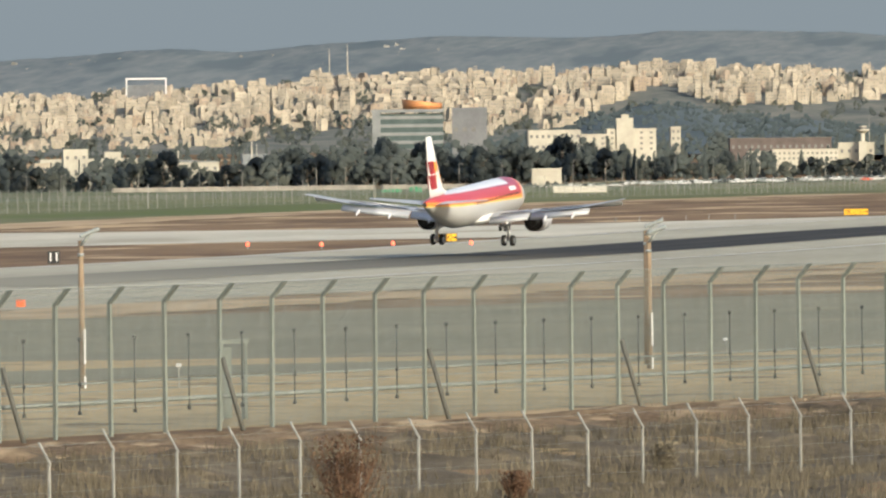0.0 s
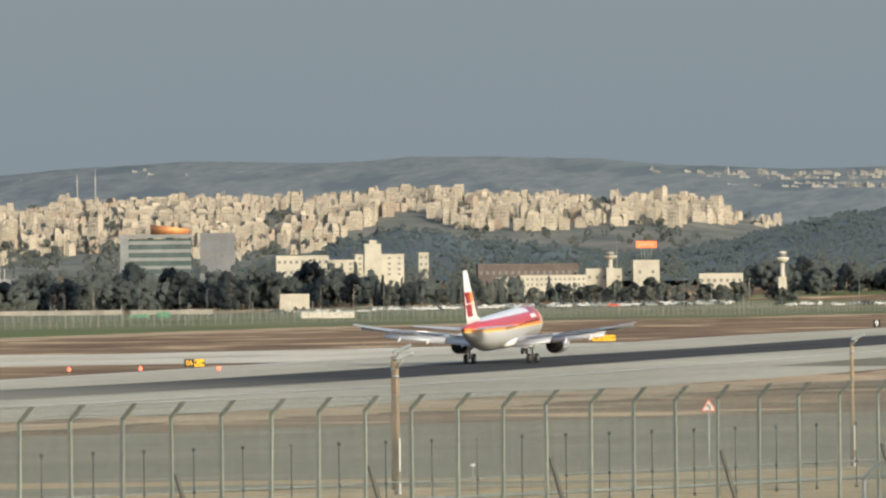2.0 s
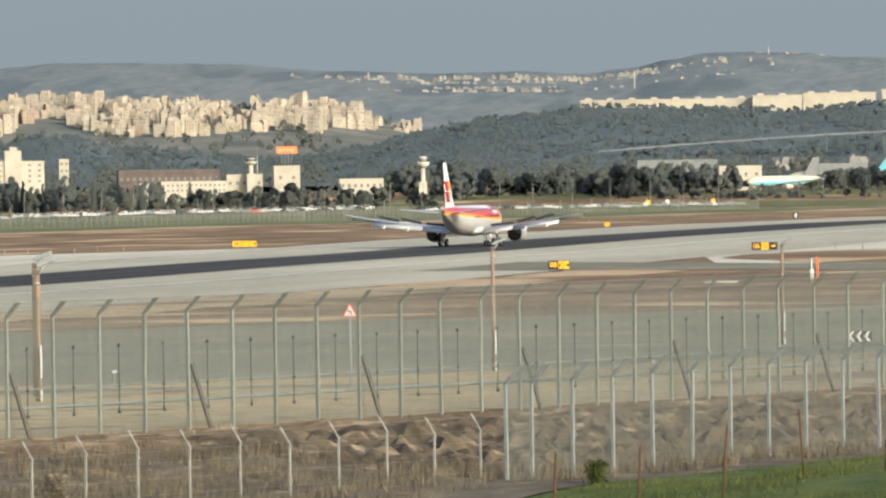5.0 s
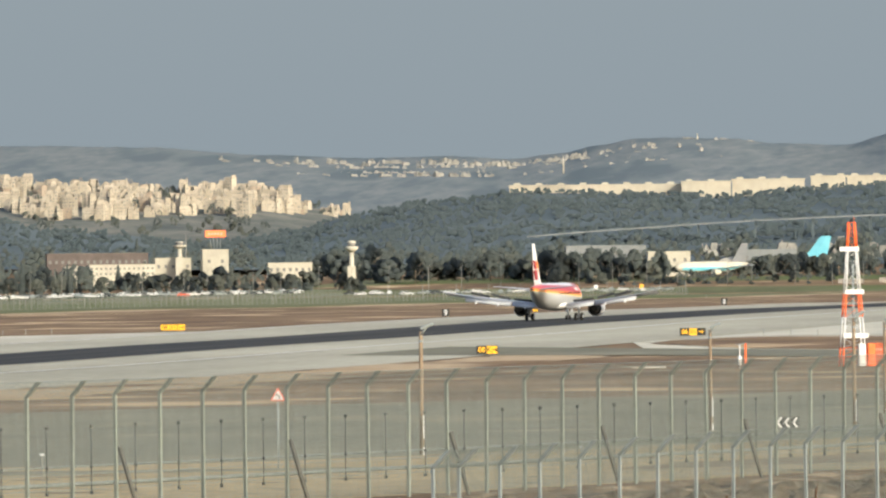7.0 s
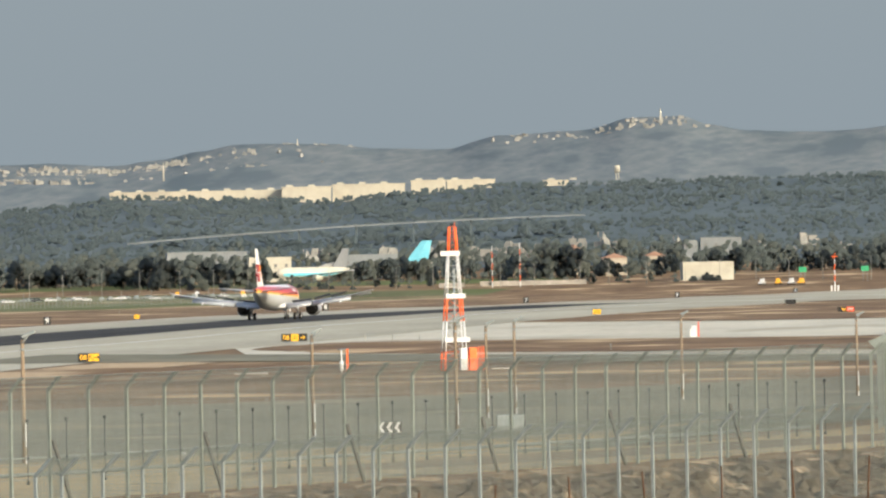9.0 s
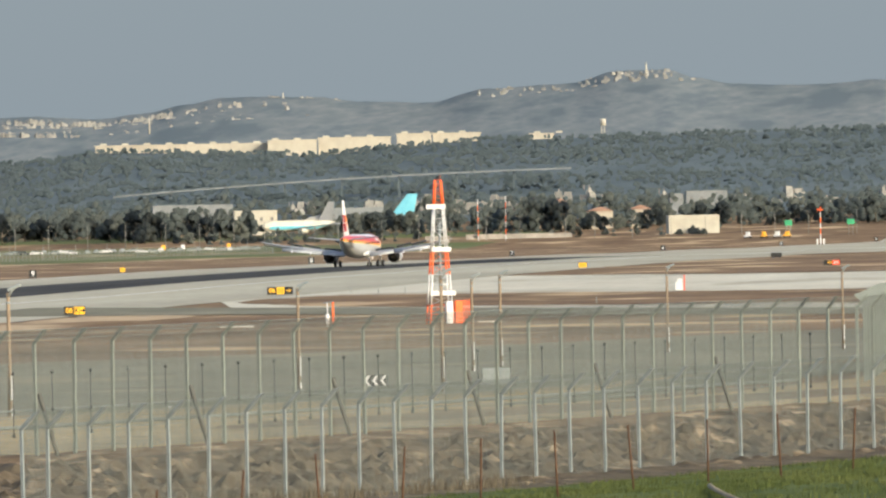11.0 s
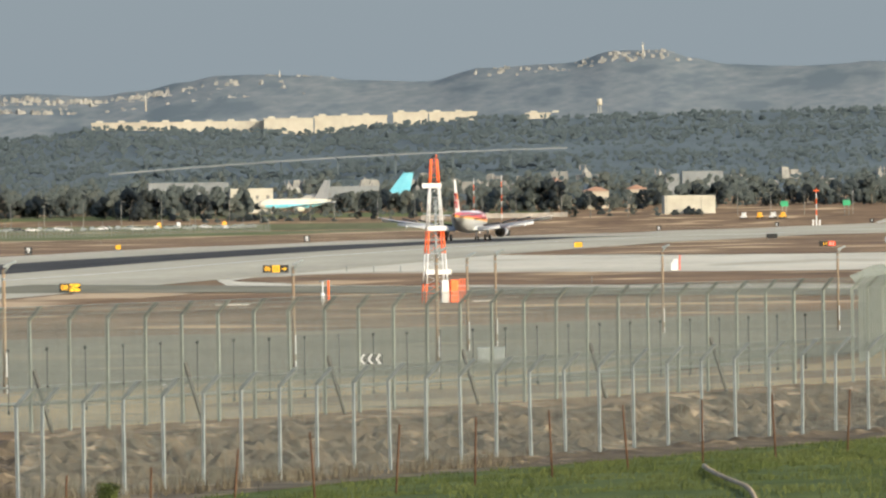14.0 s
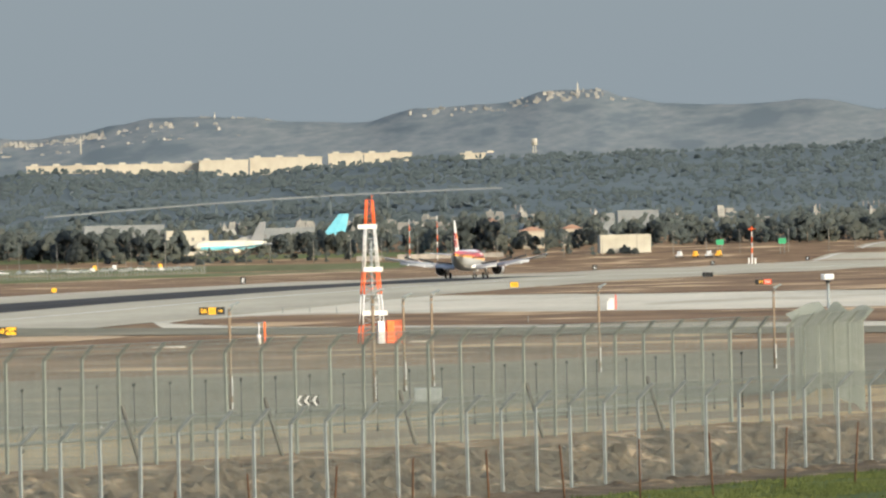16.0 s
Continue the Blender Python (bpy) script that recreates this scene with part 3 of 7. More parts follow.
        # spoilers lie on the wing until touchdown
        for x0, x1, y0 in ((3.0, 6.2, 0.55), (6.8, 9.6, 0.05), (9.7, 12.5, -1.35)):
            sweep = 0.0 if x0 < 5 else -0.32
            bm = bm_()
            vs = [(side * x, y, z) for z in (0.0, 0.04) for x, y in ((0, 0), (x1 - x0, sweep * (x1 - x0)), (x1 - x0, sweep * (x1 - x0) - 0.75), (0, -0.85))]
            bv = [bm.verts.new(v) for v in vs]
            for q in ((3, 2, 1, 0), (4, 5, 6, 7), (0, 1, 5, 4), (1, 2, 6, 5), (2, 3, 7, 6), (3, 0, 4, 7)):
                bm.faces.new([bv[i] for i in q])
            bmesh.ops.recalc_face_normals(bm, faces=bm.faces)
            ob = part("spoiler", bm, M["spoiler_grey"], wing, "dark raised spoiler panel")
            spoilers.append((ob, side * x0, y0, 2.60 + (x0 - 2.2) * 0.118, side))
        # thrust reverser doors, four round the nacelle's rear
        for ang in (45, 135, 225, 315):
            bm = bm_()
            loft(bm, [[(1.15 * math.sin(radians(a)) - 0.0, y, 1.15 * math.cos(radians(a)) - 1.15 + 0.035) for a in range(-30, 31, 10)] for y in (0.0, -1.1)], closed=False)
            r = bmesh.ops.extrude_face_region(bm, geom=list(bm.faces))
            bmesh.ops.translate(bm, vec=(0, 0, -0.06), verts=[v for v in r["geom"] if isinstance(v, bmesh.types.BMVert)])
            bmesh.ops.recalc_face_normals(bm, faces=bm.faces)
            ob = part("reverser_door", bm, M["white_paint"], engine)
            a = radians(ang)
            reversers.append((ob, ex + 1.15 * math.sin(a), 4.55, ez + 1.15 * math.cos(a), ang))
    # nose gear
    bm = bm_()
    tube(bm, (0, 12.64, 0.38), (0, 12.5, 2.2), 0.08, 0.11, 10)
    tube(bm, (-0.3, 12.64, 0.38), (0.3, 12.64, 0.38), 0.06, 0.06, 8)
    tube(bm, (0, 12.6, 1.2), (0, 13.9, 2.3), 0.05, 0.05, 8)
    leg = part("nose_gear", bm, M["bare_metal"], craft)
    for dx in (-0.26, 0.26):
        bm = box(bm_(), dx * 1.6 - 0.02, dx * 1.6 + 0.02, 12.8, 14.2, 1.2, 1.95, 0.01)
        part("gear_door", bm, M["white_paint"], leg)
        ob = part("wheel", wheel_mesh(0.38, 0.22), M["tyre"], craft)
        ob.matrix_basis = pose(dx, 12.64, 0.38)
        wheels.append((ob, dx, 12.64, 0.38))
    return craft


wheels, gear_legs, spoilers, reversers = [], [], [], []
aircraft = aircraft_at((RUNWAY_X, 1000, 0))
aircraft.scale = (1.025, 1.025, 1.025)

# ---- the airfield's signs, masts and lamps ----
M["black_paint"] = material("black_paint", (0.012, 0.012, 0.012), (0.03, 0.03, 0.03), 2.0, rough=0.6)
M["yellow_sign"] = material("yellow_sign", (0.80, 0.42, 0.02), (0.90, 0.50, 0.03), 1.5, rough=0.5)
M["red_paint"] = material("red_paint", (0.62, 0.06, 0.03), (0.74, 0.10, 0.04), 1.5, rough=0.5)
M["aviation_orange"] = material("aviation_orange", (0.80, 0.12, 0.03), (0.90, 0.18, 0.05), 1.5, rough=0.5)
M["galvanised"] = material("galvanised", (0.19, 0.215, 0.215), (0.29, 0.318, 0.314), 2.0, rough=0.55, metal=0.3)
M["fence_grey"] = material("fence_grey", (0.160, 0.180, 0.160), (0.22, 0.244, 0.217), 2.0, rough=0.6, metal=0.2, per_piece=0.12)
M["brace_grey"] = material("brace_grey", (0.075, 0.076, 0.068), (0.115, 0.115, 0.102), 2.0, rough=0.8)
M["pale_wood"] = material("pale_wood", (0.30, 0.22, 0.14), (0.44, 0.34, 0.23), 1.5, rough=0.85)
M["wire"] = material("wire", (0.19, 0.215, 0.202), (0.26, 0.285, 0.268), 2.0, rough=0.6, metal=0.2)
M["rust"] = material("rusty_iron", (0.05, 0.028, 0.018), (0.11, 0.06, 0.035), 4.0, rough=0.9)
M["wood_pole"] = material("wood_pole", (0.15, 0.11, 0.075), (0.24, 0.185, 0.13), 1.5, rough=0.85, stretch=(6, 6, 0.6), per_piece=0.1)
M["pale_post"] = material("pale_post", (0.20, 0.20, 0.18), (0.31, 0.305, 0.28), 3.0, rough=0.8, per_piece=0.12)
M["pale_concrete"] = material("pale_concrete", (0.46, 0.43, 0.37), (0.60, 0.57, 0.50), 0.8, rough=0.85)
M["red_lamp"] = material("red_lamp_glass", (0.9, 0.12, 0.06), (1.0, 0.16, 0.08), 1.0, rough=0.3, emit=1.6)


def lettering(text, size, mat, parent, m, name="lettering"):
    """Raised letters in the built-in font, standing on the front of a sign."""
    cu = bpy.data.curves.new("lettering", "FONT")
    cu.body, cu.size, cu.align_x, cu.align_y, cu.extrude = text, size, "CENTER", "CENTER", 0.01
    cu.offset = size * 0.012
    ob = new("lettering_curve", cu)
    me = bpy.data.meshes.new_from_object(ob)
    bpy.data.objects.remove(ob)
    me.materials.clear()
    me.materials.append(mat)
    out = new(name, me)
    out.parent = parent
    out.matrix_basis = m
    return out


def facing(x, y):
    """The turn that makes a sign's front (-y) look towards the near end of the runway's east side."""
    return math.degrees(math.atan2(-x, y))


def place(x, y):
    return (x, y, ground_z(x, y))


def distance_board(n, y):
    x = -280.4
    b = thing("distance_board", place(x, y), f"black runway distance board with a white figure {n}", "sign", facing(x, y), "runway distance boards")
    part("panel", box(bm_(), -0.62, 0.62, -0.08, 0.08, 0.25, 1.55, 0.03), M["black_paint"], b)
    for dx in (-0.4, 0.4):
        part("foot", tube(bm_(), (dx, 0, -0.1), (dx, 0, 0.3), 0.05), M["galvanised"], b)
    lettering(str(n), 1.25, M["white_paint"], b, pose(0, -0.09, 0.9, 90, 0, 0), "figure")


for n, y in ((11, 919), (9, 1528), (8, 1833), (7, 2138), (6, 2443), (5, 2748), (4, 3053)):
    distance_board(n, y)


def guidance_sign(x, y, panels, high=0.85, label="", turn=None):
    """panels: width, background, text, text material."""
    total = sum(p[0] for p in panels)
    s = thing("guidance_sign", place(x, y), label, "sign", facing(x, y) if turn is None else turn, "airfield guidance signs")
    part("back_box", box(bm_(), -total / 2 - 0.05, total / 2 + 0.05, -0.06, 0.12, 0.2, 0.32 + high, 0.02), M["black_paint"], s)
    u = -total / 2
    for w, mat, text, ink in panels:
        p = part("panel", box(bm_(), u + 0.02, u + w - 0.02, -0.075, -0.05, 0.26, 0.26 + high), M[mat], s)
        if text == "arrow":
            bm = bm_()
            c, k = u + w / 2, high / 2 + 0.26
            box(bm, c - 0.32, c + 0.1, -0.1, -0.08, k - 0.06, k + 0.06)
            vs = [bm.verts.new((c + a, yy, k + b)) for yy in (-0.1, -0.08) for a, b in ((0.08, -0.24), (0.36, 0), (0.08, 0.24))]
            for q in ((0, 1, 2), (5, 4, 3), (0, 3, 4, 1), (1, 4, 5, 2), (2, 5, 3, 0)):
                bm.faces.new([vs[i] for i in q])
            part("arrow", bm, M[ink], p)
        elif text == "bars":
            for i in range(3):
                part("mark", box(bm_(), u + w * (0.2 + 0.25 * i), u + w * (0.3 + 0.25 * i), -0.1, -0.08, 0.42, 0.1 + high), M[ink], p)
        elif text:
            lettering(text, high * 0.95, M[ink], p, pose(u + w / 2, -0.085, 0.26 + high / 2, 90, 0, 0))
        u += w
    for dx in (-total / 3, total / 3):
        part("foot", tube(bm_(), (dx, 0, -0.1), (dx, 0, 0.24), 0.05), M["galvanised"], s)


guidance_sign(-280.9, 1081, [(1.15, "black_paint", "06", "yellow_sign"), (0.6, "yellow_sign", "K", "black_paint"), (0.6, "yellow_sign", "arrow", "black_paint")], label="black and yellow taxiway sign with an arrow")
guidance_sign(-286, 1338, [(1.2, "yellow_sign", "08", "black_paint"), (0.5, "yellow_sign", "bars", "black_paint"), (1.0, "yellow_sign", "12", "black_paint"), (0.8, "yellow_sign", "arrow", "black_paint")], 0.8, "long yellow taxiway sign with black marks")
guidance_sign(-188.3, 1052, [(1.1, "black_paint", "08", "yellow_sign"), (0.62, "yellow_sign", "K", "black_paint"), (0.62, "yellow_sign", "arrow", "black_paint")], label="black and yellow taxiway sign with an arrow")
guidance_sign(-190.7, 1219, [(1.2, "black_paint", "06", "yellow_sign"), (1.0, "yellow_sign", "bars", "black_paint"), (1.1, "black_paint", "arrow", "yellow_sign")], 0.9, "black and yellow runway exit sign")
guidance_sign(-190.2, 1540, [(1.3, "yellow_sign", "bars", "black_paint")], 0.75, "small yellow airfield sign on the verge")
guidance_sign(-283.2, 1631, [(0.9, "yellow_sign", "bars", "black_paint")], 0.7, "small yellow airfield sign on the verge")
guidance_sign(-177.2, 1727, [(1.9, "black_paint", "", "black_paint")], 0.75, "blank black back of a taxiway sign")
guidance_sign(-144.5, 1495, [(0.5, "black_paint", "", "black_paint"), (0.9, "black_paint", "bars", "yellow_sign"), (1.2, "red_paint", "bars", "white_paint")], 0.75, "red and black holding position sign")

for x, y in ((-296.5, 1049), (-286.1, 1043.5), (-278.5, 1047), (-268.4, 1044)):
    s = thing("obstruction_light", place(x, y), "red flashing ground light on a short stand", "light", 0, "red ground lights")
    part("stand", tube(bm_(), (0, 0, -0.1), (0, 0, 0.35), 0.09, 0.06), M["galvanised"], s)
    bm = bm_()
    tube(bm, (0, 0, 0.35), (0, 0, 0.7), 0.22, 0.18, 12)
    tube(bm, (0, 0, 0.7), (0, 0, 0.8), 0.18, 0.06, 12)
    part("lens", bm, M["red_lamp"], s)
s = thing("marker_box", place(-191.9, 621), "small red marker box on the verge", "marker")
part("box", box(bm_(), -0.3, 0.3, -0.2, 0.2, 0.0, 0.5, 0.04), M["aviation_orange"], s)
part("lid", box(bm_(), -0.32, 0.32, -0.22, 0.22, 0.5, 0.55, 0.02), M["aviation_orange"], s)

# edge markers and small things on the verges
for x, y in ((-183.5, 1234), (-179.4, 1231), (-174.8, 1224), (-132.1, 1082), (-330, 1880), (-395, 2550), (-300, 1320), (-302, 1312), (-304, 1306), (-306, 1300), (-308, 1294), (-310, 1288)):
    s = thing("edge_marker", place(x, y), "thin white marker post beside the taxiway", "marker", 0, "white edge markers")
    part("post", tube(bm_(), (0, 0, -0.1), (0, 0, 0.75), 0.06, 0.05), M["pale_post"], s)
    part("cap", tube(bm_(), (0, 0, 0.75), (0, 0, 0.82), 0.07, 0.04), M["galvanised"], s)
slab = solid("concrete_slab", box(bm_(), -1.7, 1.7, -1.4, 1.4, -0.1, 0.12, 0.03), M["pale_concrete"], place(-151.9, 942), "pale concrete slab lying in the dry grass", "slab", 8)
slab = solid("concrete_slab", box(bm_(), -1.2, 1.2, -0.9, 0.9, -0.1, 0.12, 0.03), M["pale_concrete"], place(-127, 950), "pale concrete slab beside the lattice mast", "slab", 4)


def sensor_mast(x, y):
    s = thing("sensor_mast", place(x, y), "white instrument can hanging on a red stand", "instrument")
    part("pole", tube(bm_(), (0, 0, -0.1), (0, 0, 2.4), 0.06), M["white_paint"], s)
    part("can", tube(bm_(), (0, 0, 0.3), (0, 0, 1.25), 0.2, 0.2, 12), M["white_paint"], s)
    part("crossbar", tube(bm_(), (-0.4, 0, 2.4), (0.7, 0, 2.5), 0.05), M["galvanised"], s)
    part("red_post", box(bm_(), 0.5, 0.68, -0.09, 0.09, -0.1, 2.5, 0.02), M["aviation_orange"], s)


sensor_mast(-141.5, 935)
s = thing("weather_box", place(-136, 1202), "white instrument box beside a red post", "instrument")
part("box", box(bm_(), -0.45, 0.45, -0.35, 0.35, 0.0, 1.1, 0.04), M["white_paint"], s)
part("roof", box(bm_(), -0.2, 0.45, -0.3, 0.3, 1.1, 1.5, 0.04), M["white_paint"], s)
part("red_post", box(bm_(), 0.62, 0.76, -0.07, 0.07, -0.1, 2.0, 0.02), M["red_paint"], s)


def lattice_mast(x, y):
    """A guyless four-legged mast in red and white bands, with flat white target boards."""
    H, w0, w1 = 14.6, 1.2, 0.3
    s = thing("lattice_mast", place(x, y), "red and white banded lattice mast with white boards", "mast", facing(x, y) + 10)

    def half(z):
        return w0 + (w1 - w0) * min(1, z / H)
    bands = [(0, 1.9, "aviation_orange"), (1.9, 5.0, "white_paint"), (5.0, 7.3, "aviation_orange"), (7.3, 11.8, "white_paint"), (11.8, H, "aviation_orange")]
    for z0, z1, mat in bands:
        for sx, sy in ((1, 1), (1, -1), (-1, 1), (-1, -1)):
            part("leg", tube(bm_(), (sx * half(z0), sy * half(z0), z0), (sx * half(z1), sy * half(z1), z1), 0.085, 0.08, 8), M[mat], s)
        n = max(2, round((z1 - z0) / 1.1))
        bm = bm_()
        for i in range(n):
            a, b = z0 + (z1 - z0) * i / n, z0 + (z1 - z0) * (i + 1) / n
            ha, hb = half(a), half(b)
            for k in range(4):
                c = [(1, 1), (1, -1), (-1, -1), (-1, 1)][k]
                d = [(1, 1), (1, -1), (-1, -1), (-1, 1)][(k + 1) % 4]
                p, q = (c, d) if i % 2 else (d, c)
                tube(bm, (p[0] * ha, p[1] * ha, a), (q[0] * hb, q[1] * hb, b), 0.02, 0.02, 5)
                tube(bm, (c[0] * hb, c[1] * hb, b), (d[0] * hb, d[1] * hb, b), 0.02, 0.02, 5)
        tagged(part("bracing", bm, M[mat], s), kind="stuff")
    for z, w, h, sh in ((3.1, 1.3, 0.5, 0.15), (7.55, 1.0, 0.48, 0.1), (11.9, 1.0, 0.48, -0.35)):
        part("target_board", box(bm_(), sh - w, sh + w, -half(z) - 0.16, -half(z) - 0.08, z - h / 2, z + h / 2, 0.02), M["white_paint"], s)
    bm = bm_()
    tube(bm, (0.1, 0, 0), (0.1, 0, 10.5), 0.13, 0.13, 8)
    part("cable_duct", bm, M["galvanised"], s)
    part("cabinet", box(bm_(), 0.3, 1.0, -2.0, -1.3, 0.0, 2.3, 0.04), M["white_paint"], s)
    part("cabinet", box(bm_(), 1.4, 2.2, -1.0, 0.2, 0.0, 2.3, 0.05), M["aviation_orange"], s, "orange equipment cabinet")
    for i in range(3):
        part("rail", box(bm_(), 2.35 + 0.25 * i, 2.43 + 0.25 * i, -0.8, -0.7, 0.0, 2.4), M["aviation_orange"], s)
    part("tip", tube(bm_(), (0.25, 0, H - 0.2), (0.25, 0, H + 0.5), 0.03), M["aviation_orange"], s)


lattice_mast(-131.4, 945)


def lamp_post(x, y, high):
    s = thing("lamp_post", place(x, y), "brown wooden lamp post with a grey lamp head", "lamp post", facing(x, y), "perimeter lamp posts")
    bm = bm_()
    tube(bm, (0, 0, -0.2), (0.0, 0, high - 0.25), 0.105, 0.085, 10)
    part("pole", bm, M["wood_pole"], s)
    part("band", tube(bm_(), (0, 0, high - 0.75), (0, 0, high - 0.65), 0.1, 0.1, 10), M["galvanised"], s)
    bm = bm_()
    tube(bm, (0.0, -0.05, high - 0.4), (0.28, -0.1, high - 0.05), 0.05, 0.045, 8)
    part("arm", bm, M["galvanised"], s)
    bm = box(bm_(), -0.05, 0.62, -0.16, 0.12, -0.06, 0.08, 0.04)
    h = part("lamp_head", bm, M["galvanised"], s)
    h.matrix_basis = pose(0.02, -0.08, high - 0.12, 0, -22, 0)
    part("reflector", box(bm_(), 0.06, 0.13, -0.2, -0.14, 0.0, 0.42), M["white_paint"], s)
    part("reflector", box(bm_(), 0.06, 0.13, -0.2, -0.14, 0.8, 1.9), M["white_paint"], s)


for x, y, h in ((-85, 281.5, 4.92), (-72.2, 304.6, 4.66), (-74.8, 315.2, 4.9), (-79.3, 425.7, 6.0), (-77.8, 417.8, 5.97), (-81.4, 526.7, 6.0), (-66.6, 479.4, 6.33), (-82.5, 608.4, 6.3), (-82.9, 625.5, 6.4), (-79.6, 695.5, 6.5), (-66.6, 696.8, 6.2)):
    if (x, y) != (-77.8, 417.8):
        lamp_post(x, y, h)


def warning_sign(x, y):
    s = thing("warning_sign", place(x, y), "red-edged white triangular bend warning sign on a post", "road sign", facing(x, y))
    part("post", tube(bm_(), (0, 0, -0.1), (0, 0, 2.75), 0.035, 0.035, 8), M["galvanised"], s)
    for name, r, dy, mat in (("edge", 0.36, 0.0, "red_paint"), ("face", 0.27, -0.025, "white_paint")):
        bm = bm_()
        pts = [(r * math.sin(a), r * math.cos(a)) for a in (0, math.tau / 3, 2 * math.tau / 3)]
        loft(bm, [[(a, yy, 2.95 + b) for a, b in pts] for yy in (-0.04 + dy, -0.01 + dy)], smooth=False)
        bmesh.ops.recalc_face_normals(bm, faces=bm.faces)
        part(name, bm, M[mat], s)
    bm = bm_()
    tube(bm, (0.06, -0.07, 2.83), (0.05, -0.07, 2.96), 0.025, 0.025, 6)
    tube(bm, (0.05, -0.07, 2.96), (-0.09, -0.07, 3.03), 0.03, 0.03, 6)
    part("bend_symbol", bm, M["black_paint"], s)


warning_sign(-74.7, 369.5)


def chevron_board(x, y):
    s = thing("chevron_board", place(x, y), "black road bend board with three white chevrons", "road sign", facing(x, y))
    for dx in (-0.5, 0.5):
        part("post", tube(bm_(), (dx, 0.03, -0.1), (dx, 0.03, 0.3), 0.04), M["galvanised"], s)
    part("board", box(bm_(), -0.72, 0.72, -0.02, 0.02, 0.08, 0.72, 0.01), M["black_paint"], s)
    for i in range(3):
        bm = bm_()
        u = -0.62 + i * 0.46
        for k in (1, -1):
            vs = [bm.verts.new((u + a, yy, 0.4 + k * b)) for yy in (-0.045, -0.022) for a, b in ((0, 0), (0.16, 0), (0.36, 0.29), (0.2, 0.29))]
            for q in ((0, 1, 2, 3), (7, 6, 5, 4), (0, 4, 5, 1), (1, 5, 6, 2), (2, 6, 7, 3), (3, 7, 4, 0)):
                bm.faces.new([vs[j] for j in q])
        bmesh.ops.recalc_face_normals(bm, faces=bm.faces)
        part("chevron", bm, M["white_paint"], s)


chevron_board(-78.3, 535.3)
s = thing("electric_cabinet", place(-72.7, 546.2), "pale grey electric cabinet beside the road", "cabinet", 7)
part("body", box(bm_(), -0.8, 0.8, -0.35, 0.35, 0.0, 0.95, 0.03), M["galvanised"], s)
for dx in (-0.4, 0.4):
    part("door", box(bm_(), dx - 0.37, dx + 0.37, -0.37, -0.34, 0.08, 0.88, 0.01), M["galvanised"], s)

# ---- the perimeter fences ----
def grid_panel(name, length, z0, z1, step, wire, mat):
    """A panel of square wire mesh along +x."""
    bm = bm_()

    def bar(a, b, w):
        d = (Vector(b) - Vector(a)).normalized()
        side = Vector((w, 0, 0)) if abs(d.z) > 0.5 else Vector((0, 0, w))
        for s2 in (side, Vector((0, w, 0))):
            bm.faces.new([bm.verts.new(Vector(p) + s2 * k / 2) for p, k in ((a, -1), (a, 1), (b, 1), (b, -1))])
    n = round(length / step)
    for i in range(n):
        bar((i * step, 0, z0), (i * step, 0, z1), wire)
    m = round((z1 - z0) / step)
    for i in range(m + 1):
        bar((0, 0, z0 + i * step), (length, 0, z0 + i * step), wire)
    return mesh_of(name, bm, mat)


def fence_turn():
    return math.degrees(math.atan2(LINE_Y, LINE_X))


def arm_post(high, arm_out, arm_up, w, mat, name, arm_w):
    """A square post with a bent arm towards -y, along +x the fence runs."""
    bm = bm_()
    loft(bm, [[(a * w, b * w - off, z) for a, b in ((-0.5, -0.5), (0.5, -0.5), (0.5, 0.5), (-0.5, 0.5))] for z, off, w in ((-0.3, 0, w), (high, 0, w), (high + 0.04, 0.03, arm_w), (high + arm_up, arm_out, arm_w))], smooth=False)
    bmesh.ops.recalc_face_normals(bm, faces=bm.faces)
    return mesh_of(name, bm, mat)


def run_fence(p, qs, label, mesh, panel=None, brace_every=0, extra=None, top=None):
    x, y = on_line(p, qs[0])
    f = thing("perimeter_fence", (x, y, 0), label, "fence", fence_turn(), "airfield fences")
    for i, q in enumerate(qs):
        gx, gy = on_line(p, q)
        z = ground_z(gx, gy)
        ob = new("post", mesh)
        ob.parent = f
        ob.matrix_basis = pose(q - qs[0], 0, z, random.uniform(-0.6, 0.6), random.uniform(-0.6, 0.6), 0)
        if panel and i + 1 < len(qs):
            pn = new("mesh_panel", panel)
            pn.parent = f
            pn.matrix_basis = pose(q - qs[0], 0.03, z) @ Matrix.Diagonal(((qs[i + 1] - q) / 2.5, 1, 1, 1))
            if top:
                pn = new("arm_mesh", top[0])
                pn.parent = f
                pn.matrix_basis = pose(q - qs[0], 0.03, z + top[1], top[2]) @ Matrix.Diagonal(((qs[i + 1] - q) / 2.5, 1, 1, 1))
        if extra:
            extra(f, q - qs[0], z, i)
        if brace_every and i % brace_every == 0:
            br = new("brace", brace_mesh)
            br.parent = f
            br.matrix_basis = pose(q - qs[0] + 0.1, -0.06, z)
    return f


brace_mesh = mesh_of("brace", tube(bm_(), (0, 0, 1.95), (0.12, -0.62, -0.15), 0.07, 0.07, 8), M["brace_grey"])
tall_post = arm_post(3.5, 0.42, 0.46, 0.095, M["fence_grey"], "tall_post", 0.12)
tall_mesh = grid_panel("tall_mesh", 2.5, 0.1, 3.5, 0.05, 0.0070, M["wire"])
corner_mesh = grid_panel("corner_mesh", 2.5, 0.1, 3.5, 0.1, 0.005, M["wire"])
tall_arm_mesh = grid_panel("tall_arm_mesh", 2.5, 0.0, 0.6, 0.05, 0.006, M["wire"])
bm = bm_()
tube(bm, (0, 0.1, 0.65), (0, 0.1, 2.6), 0.018, 0.018, 6)
